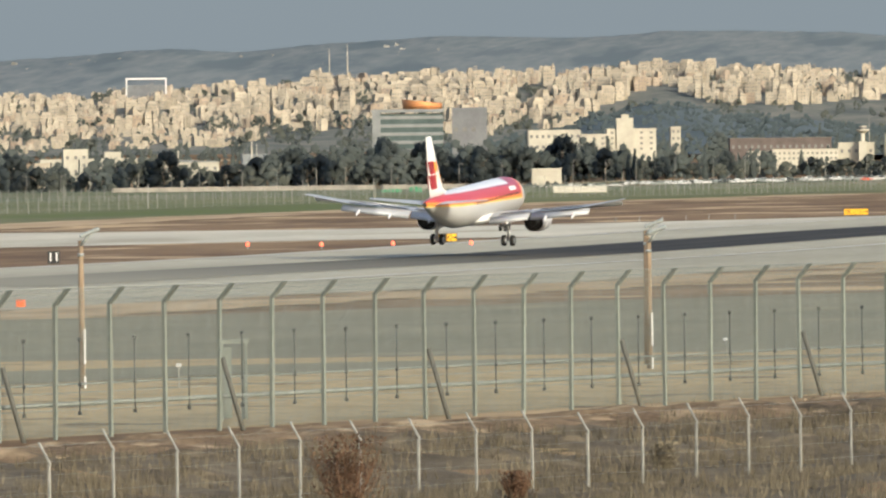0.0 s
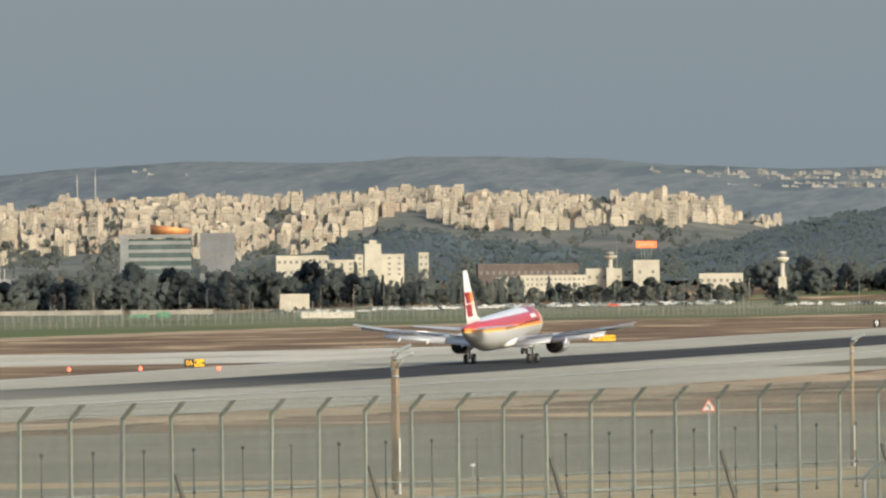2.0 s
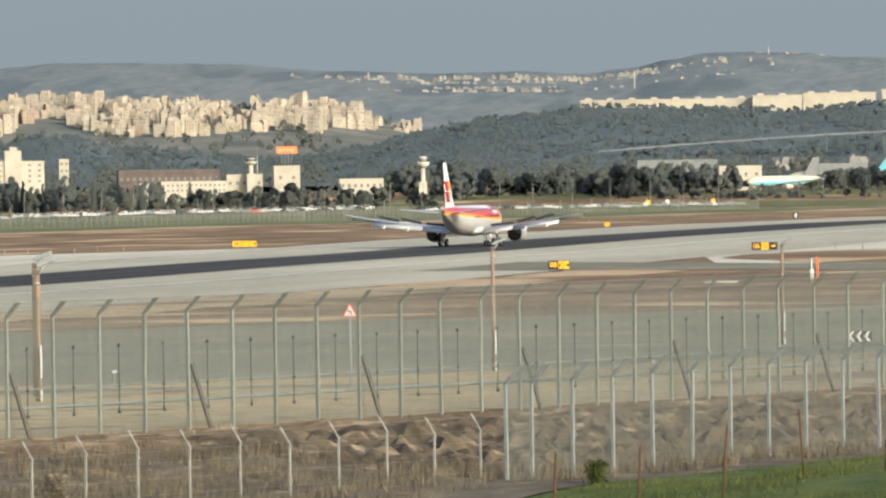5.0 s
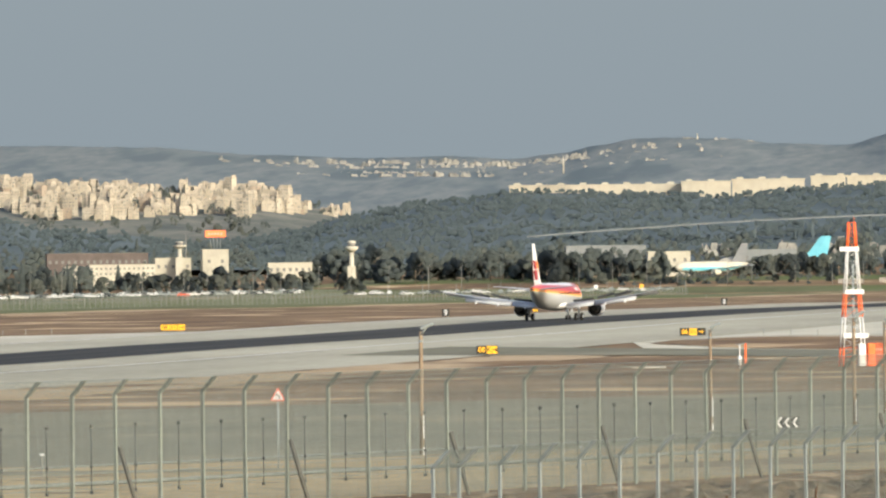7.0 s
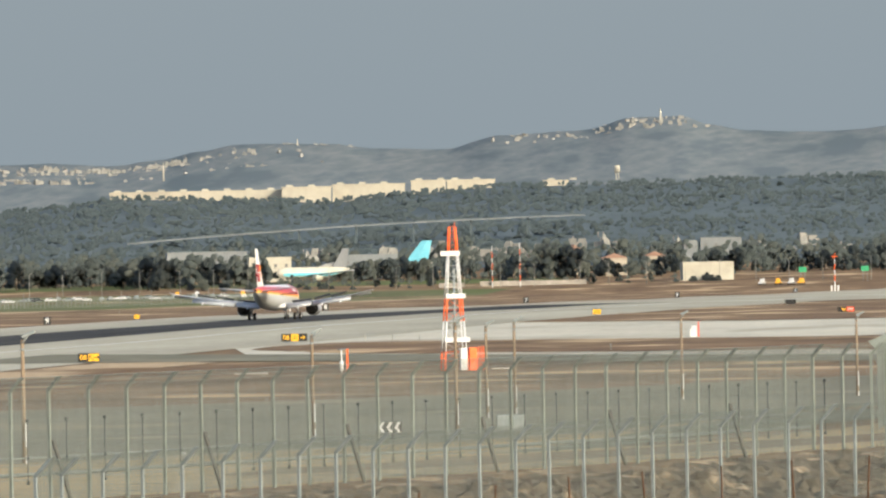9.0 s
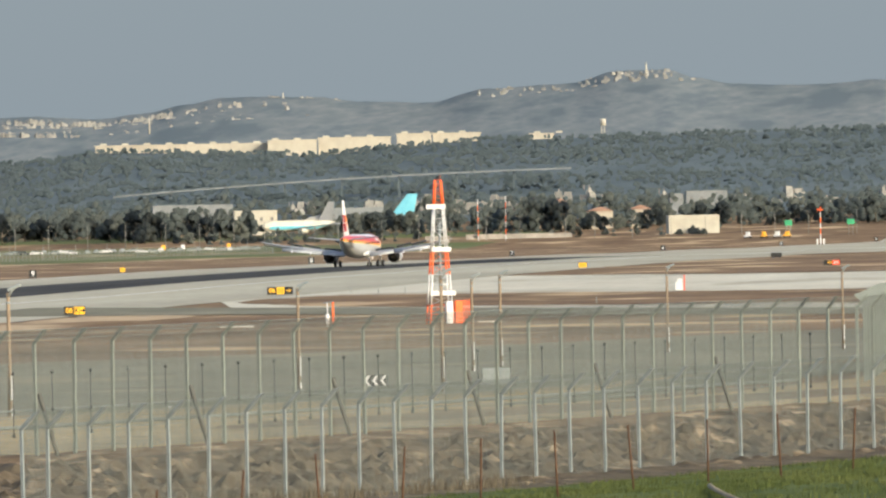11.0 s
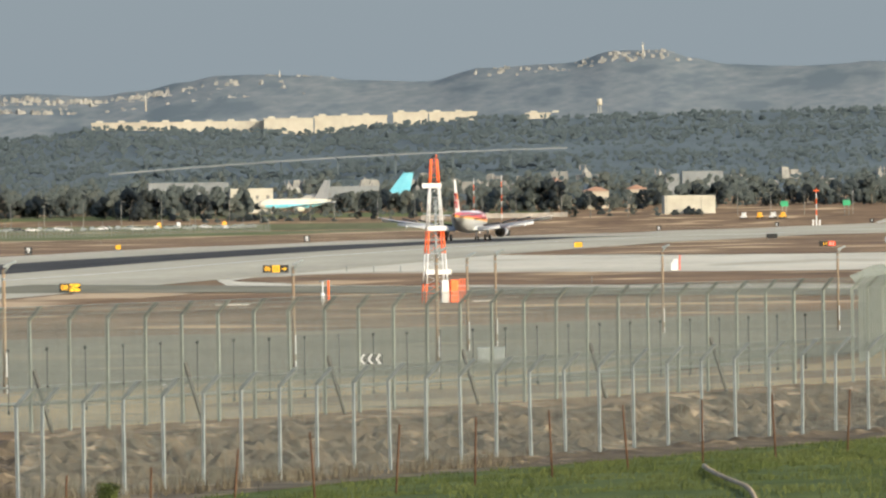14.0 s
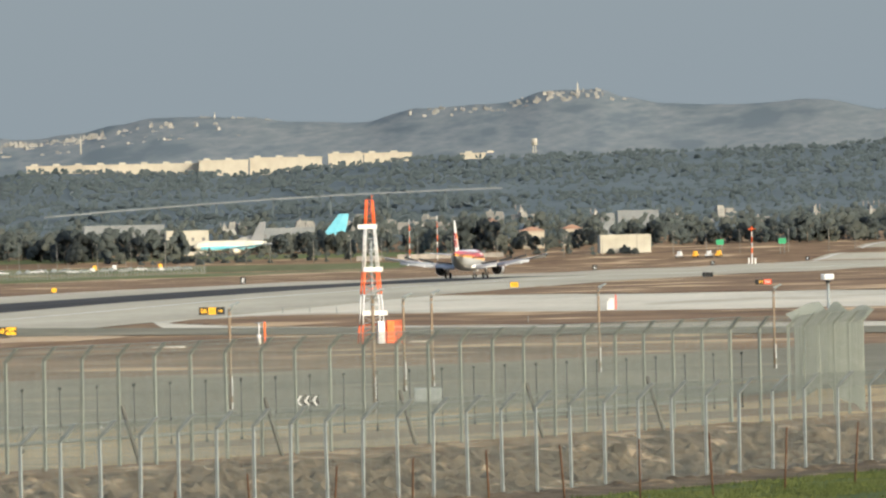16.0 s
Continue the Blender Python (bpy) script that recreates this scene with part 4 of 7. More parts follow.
for z in (0.66, 1.42, 2.6):
    tube(bm, (0, 0.1, z - 0.05), (0, 0.1, z + 0.05), 0.05, 0.05, 6)
sensor_rod = mesh_of("sensor_rod", bm, M["black_paint"])


def taut_wire(f, u, z, i):
    ob = new("sensor_rod", sensor_rod)
    ob.parent = f
    ob.matrix_basis = pose(u + 1.25, 0, z)


tall_fence = run_fence(143, [186.15 + 2.5 * k for k in range(52)], "tall grey-green steel mesh fence with outward bent arms", tall_post, tall_mesh, 4, taut_wire, (tall_arm_mesh, 3.5, 42))

near_post = arm_post(2.45, 0.46, 0.46, 0.072, M["galvanised"], "near_post", 0.12)
near_mesh = grid_panel("near_mesh", 2.5, 0.05, 2.45, 0.06, 0.0046, M["wire"])
near_arm_mesh = grid_panel("near_arm_mesh", 2.5, 0.0, 0.64, 0.05, 0.0058, M["wire"])
run_fence(112, [199.9, 201.15] + [224.14 + 2.09 * k + 0.0112 * k * max(k, 0) for k in range(-10, 17)], "galvanised steel mesh fence with bent arms beside grass", near_post, near_mesh, top=(near_arm_mesh, 2.45, 45))

old_post = arm_post(1.5, -0.28, 0.52, 0.05, M["pale_post"], "old_post", 0.045)
old_fence = run_fence(123, [160.6 + 2.5 * k for k in range(24)], "old pale bent-topped wire fence in the ditch", old_post)
for f, long, wires in ((tall_fence, 127.5, [(0.12, 4.42 + z, 0.014) for z in (0.75, 0.95, 1.2)] + [(0.14, 5.85, 0.03), (0.14, 5.33, 0.062)] + [(-0.14 * k, 7.92 + 0.15 * k, 0.008) for k in (1, 2, 3)]),
                       (old_fence, 57.5, [(0.0, 3.5 + z, 0.002) for z in (0.4, 0.8, 1.2, 1.5)] + [(0.2, 5.35, 0.0035)])):
    for yy, z, r in wires:
        part("wire_strand", tube(bm_(), (0, yy, z), (long, yy, z), r, r, 5), M["wire"], f)

# rusty stakes before the galvanised fence
stake = tube(bm_(), (0, 0, -0.3), (0, 0, 1.75), 0.03, 0.025, 6)
first = None
for k in range(-5, 8):
    q = 206.84 + 4.33 * k + 0.03 * k * k
    x, y = on_line(103, q)
    m = pose(x, y, ground_z(x, y), random.uniform(-4, 4), random.uniform(-4, 4), 0)
    if first is None:
        first = solid("iron_stake", stake, M["rust"], (x, y, 0), "thin rusty iron stake standing in the soil", "stake", 0, "rusty stakes")
        first.matrix_basis = m
    else:
        copy_thing(first, m)

# past the corner the fence runs away from the rise and folds back to close a narrow strip
tip = Vector(on_line(143, 186.15 + 2.5 * 51))
bend = [tip, Vector((-32.6, 346.5)), Vector((-31.0, 360.0)), Vector((-40.2, 447.0)), Vector((-38.4, 411.0))]
for a, b in zip(bend, bend[1:]):
    turn = math.degrees(math.atan2(b.y - a.y, b.x - a.x))
    n = max(2, round((b - a).length / 2.5))
    corner = thing("perimeter_fence", (a.x, a.y, 0), "tall mesh fence turning the corner of the airfield", "fence", turn, "airfield fences")
    for i in range(n):
        g = a.lerp(b, i / n)
        z = ground_z(g.x, g.y)
        wide = Matrix.Diagonal(((b - a).length / n / 2.5, 1, 1, 1))
        for name, me, up, lean in (("post", tall_post, 0, 0), ("mesh_panel", corner_mesh, 0, 0), ("arm_mesh", tall_arm_mesh, 3.5, 42)):
            ob = new(name, me)
            ob.parent = corner
            ob.matrix_basis = pose((b - a).length * i / n, 0.03 if up else 0, z + up, lean) @ (wide if name != "post" else Matrix())

# a surveillance camera on its mast at the corner
x, y = -40.0, 446.0
s = thing("surveillance_camera", (x, y, ground_z(x, y)), "white surveillance camera on a grey mast at the fence", "camera mast", 60)
part("mast", tube(bm_(), (0, 0, -0.2), (0, 0, 4.9), 0.09, 0.07, 8), M["galvanised"], s)
part("housing", box(bm_(), -0.45, 0.35, -0.14, 0.14, 5.0, 5.28, 0.05), M["white_paint"], s)
part("bracket", tube(bm_(), (0, 0, 4.85), (0, 0, 5.02), 0.12, 0.1, 8), M["black_paint"], s)
# a gate frame in the tall fence
x, y = on_line(147, 212)
s = thing("gate_frame", (x, y, ground_z(x, y)), "grey steel gate frame behind the tall fence", "gate", fence_turn())
for u in (0.0, 1.15):
    part("gate_post", box(bm_(), u - 0.06, u + 0.06, -0.06, 0.06, -0.2, 2.15), M["fence_grey"], s)
part("lintel", box(bm_(), -0.1, 1.3, -0.06, 0.06, 2.15, 2.27), M["fence_grey"], s)
part("leaf", box(bm_(), 0.08, 0.5, -0.03, 0.03, 0.1, 2.05), M["fence_grey"], s)
# small white flood lamps along the patrol road
for p, q in ((168, 240), (180, 292), (190, 352)):
    x, y = on_line(p, q)
    s = thing("patrol_lamp", (x, y, ground_z(x, y)), "small white lamp on a short pale post", "lamp", 0, "patrol road lamps")
    part("post", tube(bm_(), (0, 0, -0.1), (0, 0, 0.7), 0.025, 0.025, 8), M["pale_post"], s)
    part("lamp_head", box(bm_(), -0.08, 0.08, -0.06, 0.06, 0.7, 0.8, 0.02), M["white_paint"], s)

# ---- beyond the airfield: bearings are degrees left of +y, seen from the rise ----
def at(bearing, d):
    a = radians(bearing)
    return (-d * math.sin(a), d * math.cos(a))


def stand(bearing, d, sink=0.0):
    x, y = at(bearing, d)
    return (x, y, ground_z(x, y) - sink)


# the wood's floor is tinted blue-grey, with the haze mixed into its colour
M["hazed_forest"] = material("hazed_forest", (0.082, 0.106, 0.118), (0.105, 0.130, 0.142), 0.03, bump=0.6, fine=0.16, rough=0.95)
# hill tones are blue-grey and pale: distance haze is put into the colour
M["hazed_hill"] = material("hazed_hill", (0.104, 0.131, 0.152), (0.200, 0.215, 0.220), 0.03, fine=0.16, rough=0.95, stretch=(1, 0.15, 3), spots=((0.098, 0.125, 0.145), 0.03, 0.44))
M["town_slope"] = material("town_slope", (0.085, 0.100, 0.098), (0.19, 0.185, 0.16), 0.03, fine=0.2, rough=0.95)
# belt foliage is lightened and greyed, so its colour carries the airlight
M["leaves_dark_hazed"] = material("leaves_dark_hazed", (0.104, 0.122, 0.119), (0.138, 0.158, 0.150), 0.35, rough=0.9, per_piece=0.12)
M["leaves_olive_hazed"] = material("leaves_olive_hazed", (0.118, 0.130, 0.115), (0.155, 0.165, 0.143), 0.35, rough=0.9, per_piece=0.12)
# ridge leaves take the same painted-in haze instead of plain green
M["hazed_wood_leaves"] = material("hazed_wood_leaves", (0.090, 0.117, 0.127), (0.116, 0.144, 0.154), 0.05, rough=0.95, per_piece=0.06)
for leaf in ("leaves_dark_hazed", "leaves_olive_hazed", "hazed_wood_leaves"):
    # light passes through thin leaves
    lt = M[leaf].node_tree
    pb = lt.nodes["Principled BSDF"]
    thin = lt.nodes.new("ShaderNodeBsdfTranslucent")
    both = lt.nodes.new("ShaderNodeMixShader")
    both.inputs[0].default_value = 0.55
    lt.links.new(pb.inputs["Base Color"].links[0].from_socket, thin.inputs["Color"])
    lt.links.new(pb.outputs[0], both.inputs[1])
    lt.links.new(thin.outputs[0], both.inputs[2])
    lt.links.new(both.outputs[0], lt.nodes["Material Output"].inputs["Surface"])
M["bark"] = material("bark", (0.15, 0.125, 0.10), (0.25, 0.21, 0.17), 1.5, rough=0.9)
M["stone_cream"] = material("stone_cream", (0.315, 0.278, 0.222), (0.42, 0.375, 0.305), 0.15, rough=0.85, per_piece=0.11)
# stone of the far houses, dimmed and greyed to paint in the haze
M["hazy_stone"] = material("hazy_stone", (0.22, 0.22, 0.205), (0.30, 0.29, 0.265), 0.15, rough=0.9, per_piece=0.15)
M["hall_cream"] = material("hall_cream", (0.33, 0.305, 0.25), (0.42, 0.39, 0.32), 0.03, rough=0.85)
M["stone_rose"] = material("stone_rose", (0.28, 0.226, 0.176), (0.355, 0.295, 0.235), 0.15, rough=0.85, per_piece=0.10)
M["white_wall"] = material("white_wall", (0.36, 0.34, 0.285), (0.45, 0.43, 0.36), 0.2, rough=0.8, per_piece=0.06)
M["window_dark"] = material("window_dark", (0.14, 0.14, 0.138), (0.20, 0.198, 0.19), 0.5, rough=0.25)
M["roof_grey"] = material("roof_grey", (0.22, 0.20, 0.18), (0.36, 0.33, 0.29), 0.3, rough=0.9)
M["roof_tile"] = material("roof_tile", (0.25, 0.155, 0.12), (0.32, 0.20, 0.155), 0.4, rough=0.85)
M["grey_cladding"] = material("grey_cladding", (0.115, 0.122, 0.132), (0.16, 0.168, 0.178), 0.1, rough=0.6)
M["green_glass"] = material("green_glass", (0.05, 0.075, 0.078), (0.085, 0.115, 0.115), 0.2, rough=0.15)
M["copper"] = material("copper_cladding", (0.42, 0.17, 0.07), (0.56, 0.26, 0.10), 0.3, rough=0.5, metal=0.3)
# orange board paint with a weak glow added; no lamp lights it
M["sign_orange"] = material("sign_orange", (0.85, 0.16, 0.05), (0.95, 0.22, 0.08), 0.3, rough=0.5, emit=0.25)
M["brick_dark"] = material("brick_dark", (0.092, 0.078, 0.074), (0.13, 0.108, 0.10), 0.3, rough=0.85)
M["sky_blue_paint"] = material("sky_blue_paint", (0.12, 0.40, 0.51), (0.16, 0.46, 0.56), 0.3, rough=0.4)
M["green_net"] = material("green_net", (0.04, 0.24, 0.12), (0.06, 0.31, 0.16), 0.6, rough=0.8)
M["shed_grey"] = material("shed_grey", (0.15, 0.165, 0.172), (0.21, 0.225, 0.23), 0.2, rough=0.6)


def sky_backdrop():
    """A plain curved backdrop of hazy sky beyond the last hills."""
    m = bpy.data.materials.new("hazy_sky")
    m.use_nodes = True
    n, l = m.node_tree.nodes, m.node_tree.links
    n.remove(n["Principled BSDF"])
    em = n.new("ShaderNodeEmission")
    co = n.new("ShaderNodeTexCoord")
    z = n.new("ShaderNodeSeparateXYZ")
    l.new(co.outputs["Object"], z.inputs[0])
    cl = n.new("ShaderNodeTexNoise")
    cl.inputs["Scale"].default_value, cl.inputs["Detail"].default_value = 0.004, 4
    mp = n.new("ShaderNodeMapping")
    mp.inputs["Scale"].default_value = (1, 1, 3)
    l.new(co.outputs["Object"], mp.inputs["Vector"])
    l.new(mp.outputs["Vector"], cl.inputs["Vector"])
    ad = n.new("ShaderNodeMath")
    ad.operation = "MULTIPLY_ADD"
    l.new(cl.outputs["Fac"], ad.inputs[0])
    ad.inputs[1].default_value = 40.0
    l.new(z.outputs["Z"], ad.inputs[2])
    mr = n.new("ShaderNodeMapRange")
    mr.inputs["From Min"].default_value, mr.inputs["From Max"].default_value = 70, 330
    l.new(ad.outputs[0], mr.inputs["Value"])
    mix = n.new("ShaderNodeMix")
    mix.data_type = "RGBA"
    mix.inputs["A"].default_value, mix.inputs["B"].default_value = (0.158, 0.190, 0.212, 1), (0.178, 0.206, 0.224, 1)
    l.new(mr.outputs[0], mix.inputs["Factor"])
    l.new(mix.outputs["Result"], em.inputs["Color"])
    l.new(em.outputs[0], n["Material Output"].inputs["Surface"])
    bm = bm_()
    loft(bm, [[(*at(b, 4930), z) for b in range(-40, 61, 2)] for z in (-20, 700)], closed=False)
    return solid("sky_backdrop", bm, m, (0, 0, 0), "plain hazy grey-blue sky", "sky", kind="structure")


sky_backdrop()


def ridge(name, knots, d_foot, d_top, d_back, z_foot, mat, label, rough=1.0, lumps=0.0, step=0.05):
    """A hill with its crest along knots of (bearing, height)."""
    rows = [(d_foot, 0.0), (d_foot + (d_top - d_foot) * 0.25, 0.2), (d_foot + (d_top - d_foot) * 0.5, 0.48), (d_foot + (d_top - d_foot) * 0.75, 0.78), (d_top, 1.0), (d_top + (d_back - d_top) * 0.4, 0.93), (d_back, 0.5)]
    fine = []
    for (a, ka), (b, kb) in zip(rows, rows[1:]):
        n = max(1, int((b - a) / 22))
        fine += [(a + (b - a) * i / n, ka + (kb - ka) * i / n) for i in range(n)]
    fine.append(rows[-1])
    b0, b1 = knots[0][0], knots[-1][0]
    nb = int((b1 - b0) / step)
    verts = []
    for d, k in fine:
        for i in range(nb + 1):
            b = b0 + (b1 - b0) * i / nb
            soft_top = sum(rise(b + e * 0.11, knots) for e in range(-4, 5)) / 9
            top = soft_top + (rise(b, knots) - soft_top) * k ** 3
            x, y = at(b, d)
            wob = noise.fractal(Vector((x * 0.006, y * 0.006, 0.3)), 0.9, 2.1, 5) * rough * 3 * min(1, k * 2 + 0.2) * (0.35 if k > 0.9 else 1)
            lump = abs(noise.noise(Vector((x * 0.09, y * 0.09, 4.0)))) * lumps + abs(noise.noise(Vector((x * 0.22, y * 0.22, 9.0)))) * lumps * 0.6
            verts.append((x, y, z_foot + (top - z_foot) * k + wob + lump))
    w = nb + 1
    faces = [(j * w + i + 1, j * w + i, (j + 1) * w + i, (j + 1) * w + i + 1) for j in range(len(fine) - 1) for i in range(nb)]
    me = bpy.data.meshes.new(name)
    me.from_pydata(verts, [], faces)
    for p in me.polygons:
        p.use_smooth = True
    me.materials.append(mat)
    if sum(p.normal.z for p in me.polygons) < 0:
        me.flip_normals()
    return tagged(new(name, me), label, "hill", kind="structure")


CREST = [(0, 58), (2, 62), (4, 64), (4.75, 65.6), (5.17, 71.5), (5.75, 69.8), (6.1, 71), (6.33, 74.5), (6.5, 79), (6.8, 78.5), (7.1, 72.8), (7.6, 71), (7.96, 64.6), (8.35, 65.4), (8.65, 68.2), (8.96, 69), (9.2, 68.6),
         (9.45, 65.5), (9.7, 61.5), (10.0, 59), (10.4, 61), (10.83, 60.5), (11.5, 62.5), (12.2, 66.5), (12.76, 67.5), (13.1, 68), (13.7, 65.5), (14.6, 67), (15.1, 64.5), (15.9, 60), (16.24, 62), (17.07, 58), (17.5, 56), (20, 50), (24, 44)]
ridge("far_hills", CREST, 4330, 4790, 4900, 12, M["hazed_hill"], "hazy grey-blue hills with scrub on the horizon", 0.45, 0.8)
TOWN = [(10.2, 22), (10.8, 26), (10.97, 30), (11.2, 34), (11.5, 41), (12.5, 43), (13.2, 45), (14.2, 43), (15.2, 41), (16.1, 38), (17.0, 35), (18.0, 34), (21, 30), (24, 26)]
ridge("town_hill", TOWN, 4020, 4520, 4640, 9, M["town_slope"], "slope under the town with pale soil and scrub", 0.5)
FOREST = [(0, 44), (3, 46), (4.75, 46.5), (5.2, 44.5), (6.4, 43.5), (7.0, 43), (7.7, 42.5), (8.2, 40), (8.7, 37), (9.0, 38.5), (9.96, 40), (10.3, 37), (10.6, 35), (11.0, 30), (11.3, 24), (11.7, 20), (12.2, 17)]
FOREST = [(b, z - 2.4) for b, z in FOREST]
ridge("forest_ridge", FOREST, 3560, 4130, 4260, 6, M["hazed_forest"], "long dark wooded ridge", 0.3, 0.3)
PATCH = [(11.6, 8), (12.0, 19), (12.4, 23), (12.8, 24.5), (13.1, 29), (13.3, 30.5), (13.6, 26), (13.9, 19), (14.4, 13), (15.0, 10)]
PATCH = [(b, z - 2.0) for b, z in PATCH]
ridge("wooded_knoll", PATCH, 3700, 4060, 4140, 7, M["hazed_forest"], "dark wooded knoll below the town", 0.3, 0.3)


# ---- trees ----
SUNWARD_NORMAL = (SUN_FROM + Vector((0, 0, 0.6))).normalized()   # crown shading normals are bent this way, so their shaded sides look lit


def crown_mesh(name, high, wide, mat, seed, cypress=False, clump_count=26, each=24, leaf=1.0):
    """A crown of many small leaf sprays in loose clumps; uneven, with gaps."""
    rnd = random.Random(seed)
    clumps = []
    for i in range(clump_count if not cypress else 16):
        if cypress:
            t = i / 16
            clumps.append((Vector((rnd.gauss(0, 0.1), rnd.gauss(0, 0.1), high * (0.1 + 0.86 * t))), wide * 0.5 * (1 - 0.8 * t) * rnd.uniform(0.8, 1.1) + 0.15))
        else:
            a, u, zz = rnd.uniform(0, math.tau), rnd.random() ** 0.55, rnd.uniform(0.16, 1.0)
            prof = math.sin(math.pi * min(1, 0.2 + zz * 0.8)) ** 0.55
            clumps.append((Vector((math.cos(a) * wide * 0.46 * u * prof, math.sin(a) * wide * 0.46 * u * prof, high * zz * 0.92)), rnd.uniform(0.12, 0.2) * wide))
    verts, faces, norms = [], [], []
    ball = bm_()
    bmesh.ops.create_icosphere(ball, subdivisions=1, radius=1)
    core = [v.co.copy() for v in ball.verts]
    tris = [[v.index for v in f.verts] for f in ball.faces]
    ball.free()
    for c, r in clumps:
        n = len(verts)
        verts += [c + d * r * rnd.uniform(0.62, 0.95) for d in core]
        norms += [(d * 0.55 + SUNWARD_NORMAL).normalized() for d in core]
        faces += [tuple(n + i for i in f) for f in tris]
        for k in range(each):
            d = Vector((rnd.gauss(0, 1), rnd.gauss(0, 1), rnd.gauss(0, 1))).normalized()
            p = c + d * r * rnd.uniform(0.7, 1.05)
            e = Vector((rnd.gauss(0, 1), rnd.gauss(0, 1), rnd.gauss(0, 0.7))).normalized()
            f = e.cross(d).normalized()
            s = r * rnd.uniform(0.14, 0.34) * leaf
            n = len(verts)
            quad = [p - e * s, p + f * s * 0.6 + d * s * 0.3, p + e * s, p - f * s * 0.6]
            if (quad[1] - quad[0]).cross(quad[2] - quad[0]).dot(d) < 0:
                quad.reverse()
            verts += quad
            norms += [(d * 0.55 + SUNWARD_NORMAL).normalized()] * 4
            faces.append((n, n + 1, n + 2, n + 3))
    me = bpy.data.meshes.new(name)
    me.from_pydata(verts, [], faces)
    me.materials.append(mat)
    me.polygons.foreach_set("use_smooth", [True] * len(faces))
    me.normals_split_custom_set_from_vertices(norms)
    return me


def trunk_mesh(high, r, wide, seed):
    rnd = random.Random(seed)
    bm = bm_()
    tube(bm, (0, 0, -0.4), (0.05 * high * rnd.uniform(-1, 1), 0, high * 0.62), r, r * 0.45, 7)
    for i in range(5):
        a = rnd.uniform(0, math.tau)
        z = high * rnd.uniform(0.2, 0.5)
        tube(bm, (0, 0, z), (math.cos(a) * wide * 0.32, math.sin(a) * wide * 0.32, z + high * rnd.uniform(0.15, 0.3)), r * 0.4, r * 0.12, 5)
    return mesh_of("trunk", bm, M["bark"])


TREES = []
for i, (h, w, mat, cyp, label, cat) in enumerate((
        (9.5, 9.0, "leaves_dark_hazed", False, "broad dark green tree in a windbreak", "tree"),
        (12.0, 10.5, "leaves_dark_hazed", False, "tall dark eucalyptus tree with a loose crown", "tree"),
        (8.0, 9.5, "leaves_olive_hazed", False, "olive-brown spreading tree in a windbreak", "tree"),
        (11.0, 3.4, "leaves_dark_hazed", True, "narrow dark cypress tree", "tree"),
        (7.0, 7.5, "leaves_olive_hazed", False, "low olive-green tree with an open crown", "tree"),
        (4.2, 5.2, "leaves_dark_hazed", False, "low dark shrub by the roadside", "shrub"))):
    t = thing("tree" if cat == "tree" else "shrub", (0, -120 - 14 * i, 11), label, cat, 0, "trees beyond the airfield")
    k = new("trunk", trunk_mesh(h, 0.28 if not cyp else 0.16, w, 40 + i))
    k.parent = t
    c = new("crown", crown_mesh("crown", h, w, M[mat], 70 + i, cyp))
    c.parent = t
    TREES.append(t)
USED = set()


FAR_TREES = []


def plant(kind, bearing, d, size, turn, single=True):
    m = pose(*stand(bearing, d, 0.1), 0, 0, turn)
    if not single:
        FAR_TREES.append((kind, m, size))
        return
    t = TREES[kind]
    if kind not in USED:
        USED.add(kind)
        t.matrix_basis = m
    else:
        t = copy_thing(t, m)
    t.scale = (size, size, size * random.uniform(0.9, 1.12))


rnd = random.Random(5)
# belts of trees: first and last bearing, distance, trees a degree, kinds, sizes
for b0, b1, d, many, kinds, s0, s1 in ((15.75, 18.2, 3230, 13, (0, 1, 0, 2, 4), 0.7, 1.5), (14.2, 15.75, 3260, 16, (0, 1, 1, 0), 0.9, 1.45), (14.85, 15.7, 3330, 9, (1, 0), 0.9, 1.2), (13.45, 14.2, 3280, 17, (1, 0, 3), 0.95, 1.4), (13.05, 14.2, 3250, 13, (0, 1, 4), 0.8, 1.3), (11.2, 12.95, 3222, 15, (5, 4, 5), 0.45, 0.9), (6.2, 9.6, 3240, 9, (5, 4, 5), 0.3, 0.75), (15.0, 17.6, 3225, 6, (5, 4), 0.5, 0.9), (12.6, 13.5, 3260, 17, (3, 3, 0, 4), 0.65, 1.0),
                                   (11.95, 12.7, 3320, 6, (3, 0, 4), 0.6, 0.9), (11.3, 11.95, 3250, 7, (4, 5, 0), 0.6, 0.9), (9.5, 11.25, 3330, 15, (0, 1, 0, 2), 0.75, 1.15), (9.05, 9.9, 3290, 16, (0, 2, 0), 0.9, 1.2), (7.95, 8.62, 3370, 17, (0, 2, 4), 0.7, 0.9),
                                   (6.6, 8.1, 3340, 15, (0, 2, 1, 4), 0.45, 1.1), (4.2, 6.7, 3400, 14, (0, 1, 2, 4), 0.45, 1.1), (2.5, 4.2, 3400, 8, (0, 1, 2), 0.8, 1.2), (8.66, 9.2, 3262, 26, (5, 5), 0.3, 0.62)):
    n = int((b1 - b0) * many)
    for i in range(n):
        plant(rnd.choice(kinds), b0 + (b1 - b0) * (i + rnd.uniform(0, 0.9)) / n, d + rnd.uniform(-25, 35), rnd.uniform(s0, s1), rnd.uniform(0, 360))
    for i in range(int(n * 1.2)):
        plant(rnd.choice(kinds), b0 + (b1 - b0) * rnd.random(), d + rnd.uniform(30, 70), rnd.uniform(s0, s1), 0, False)
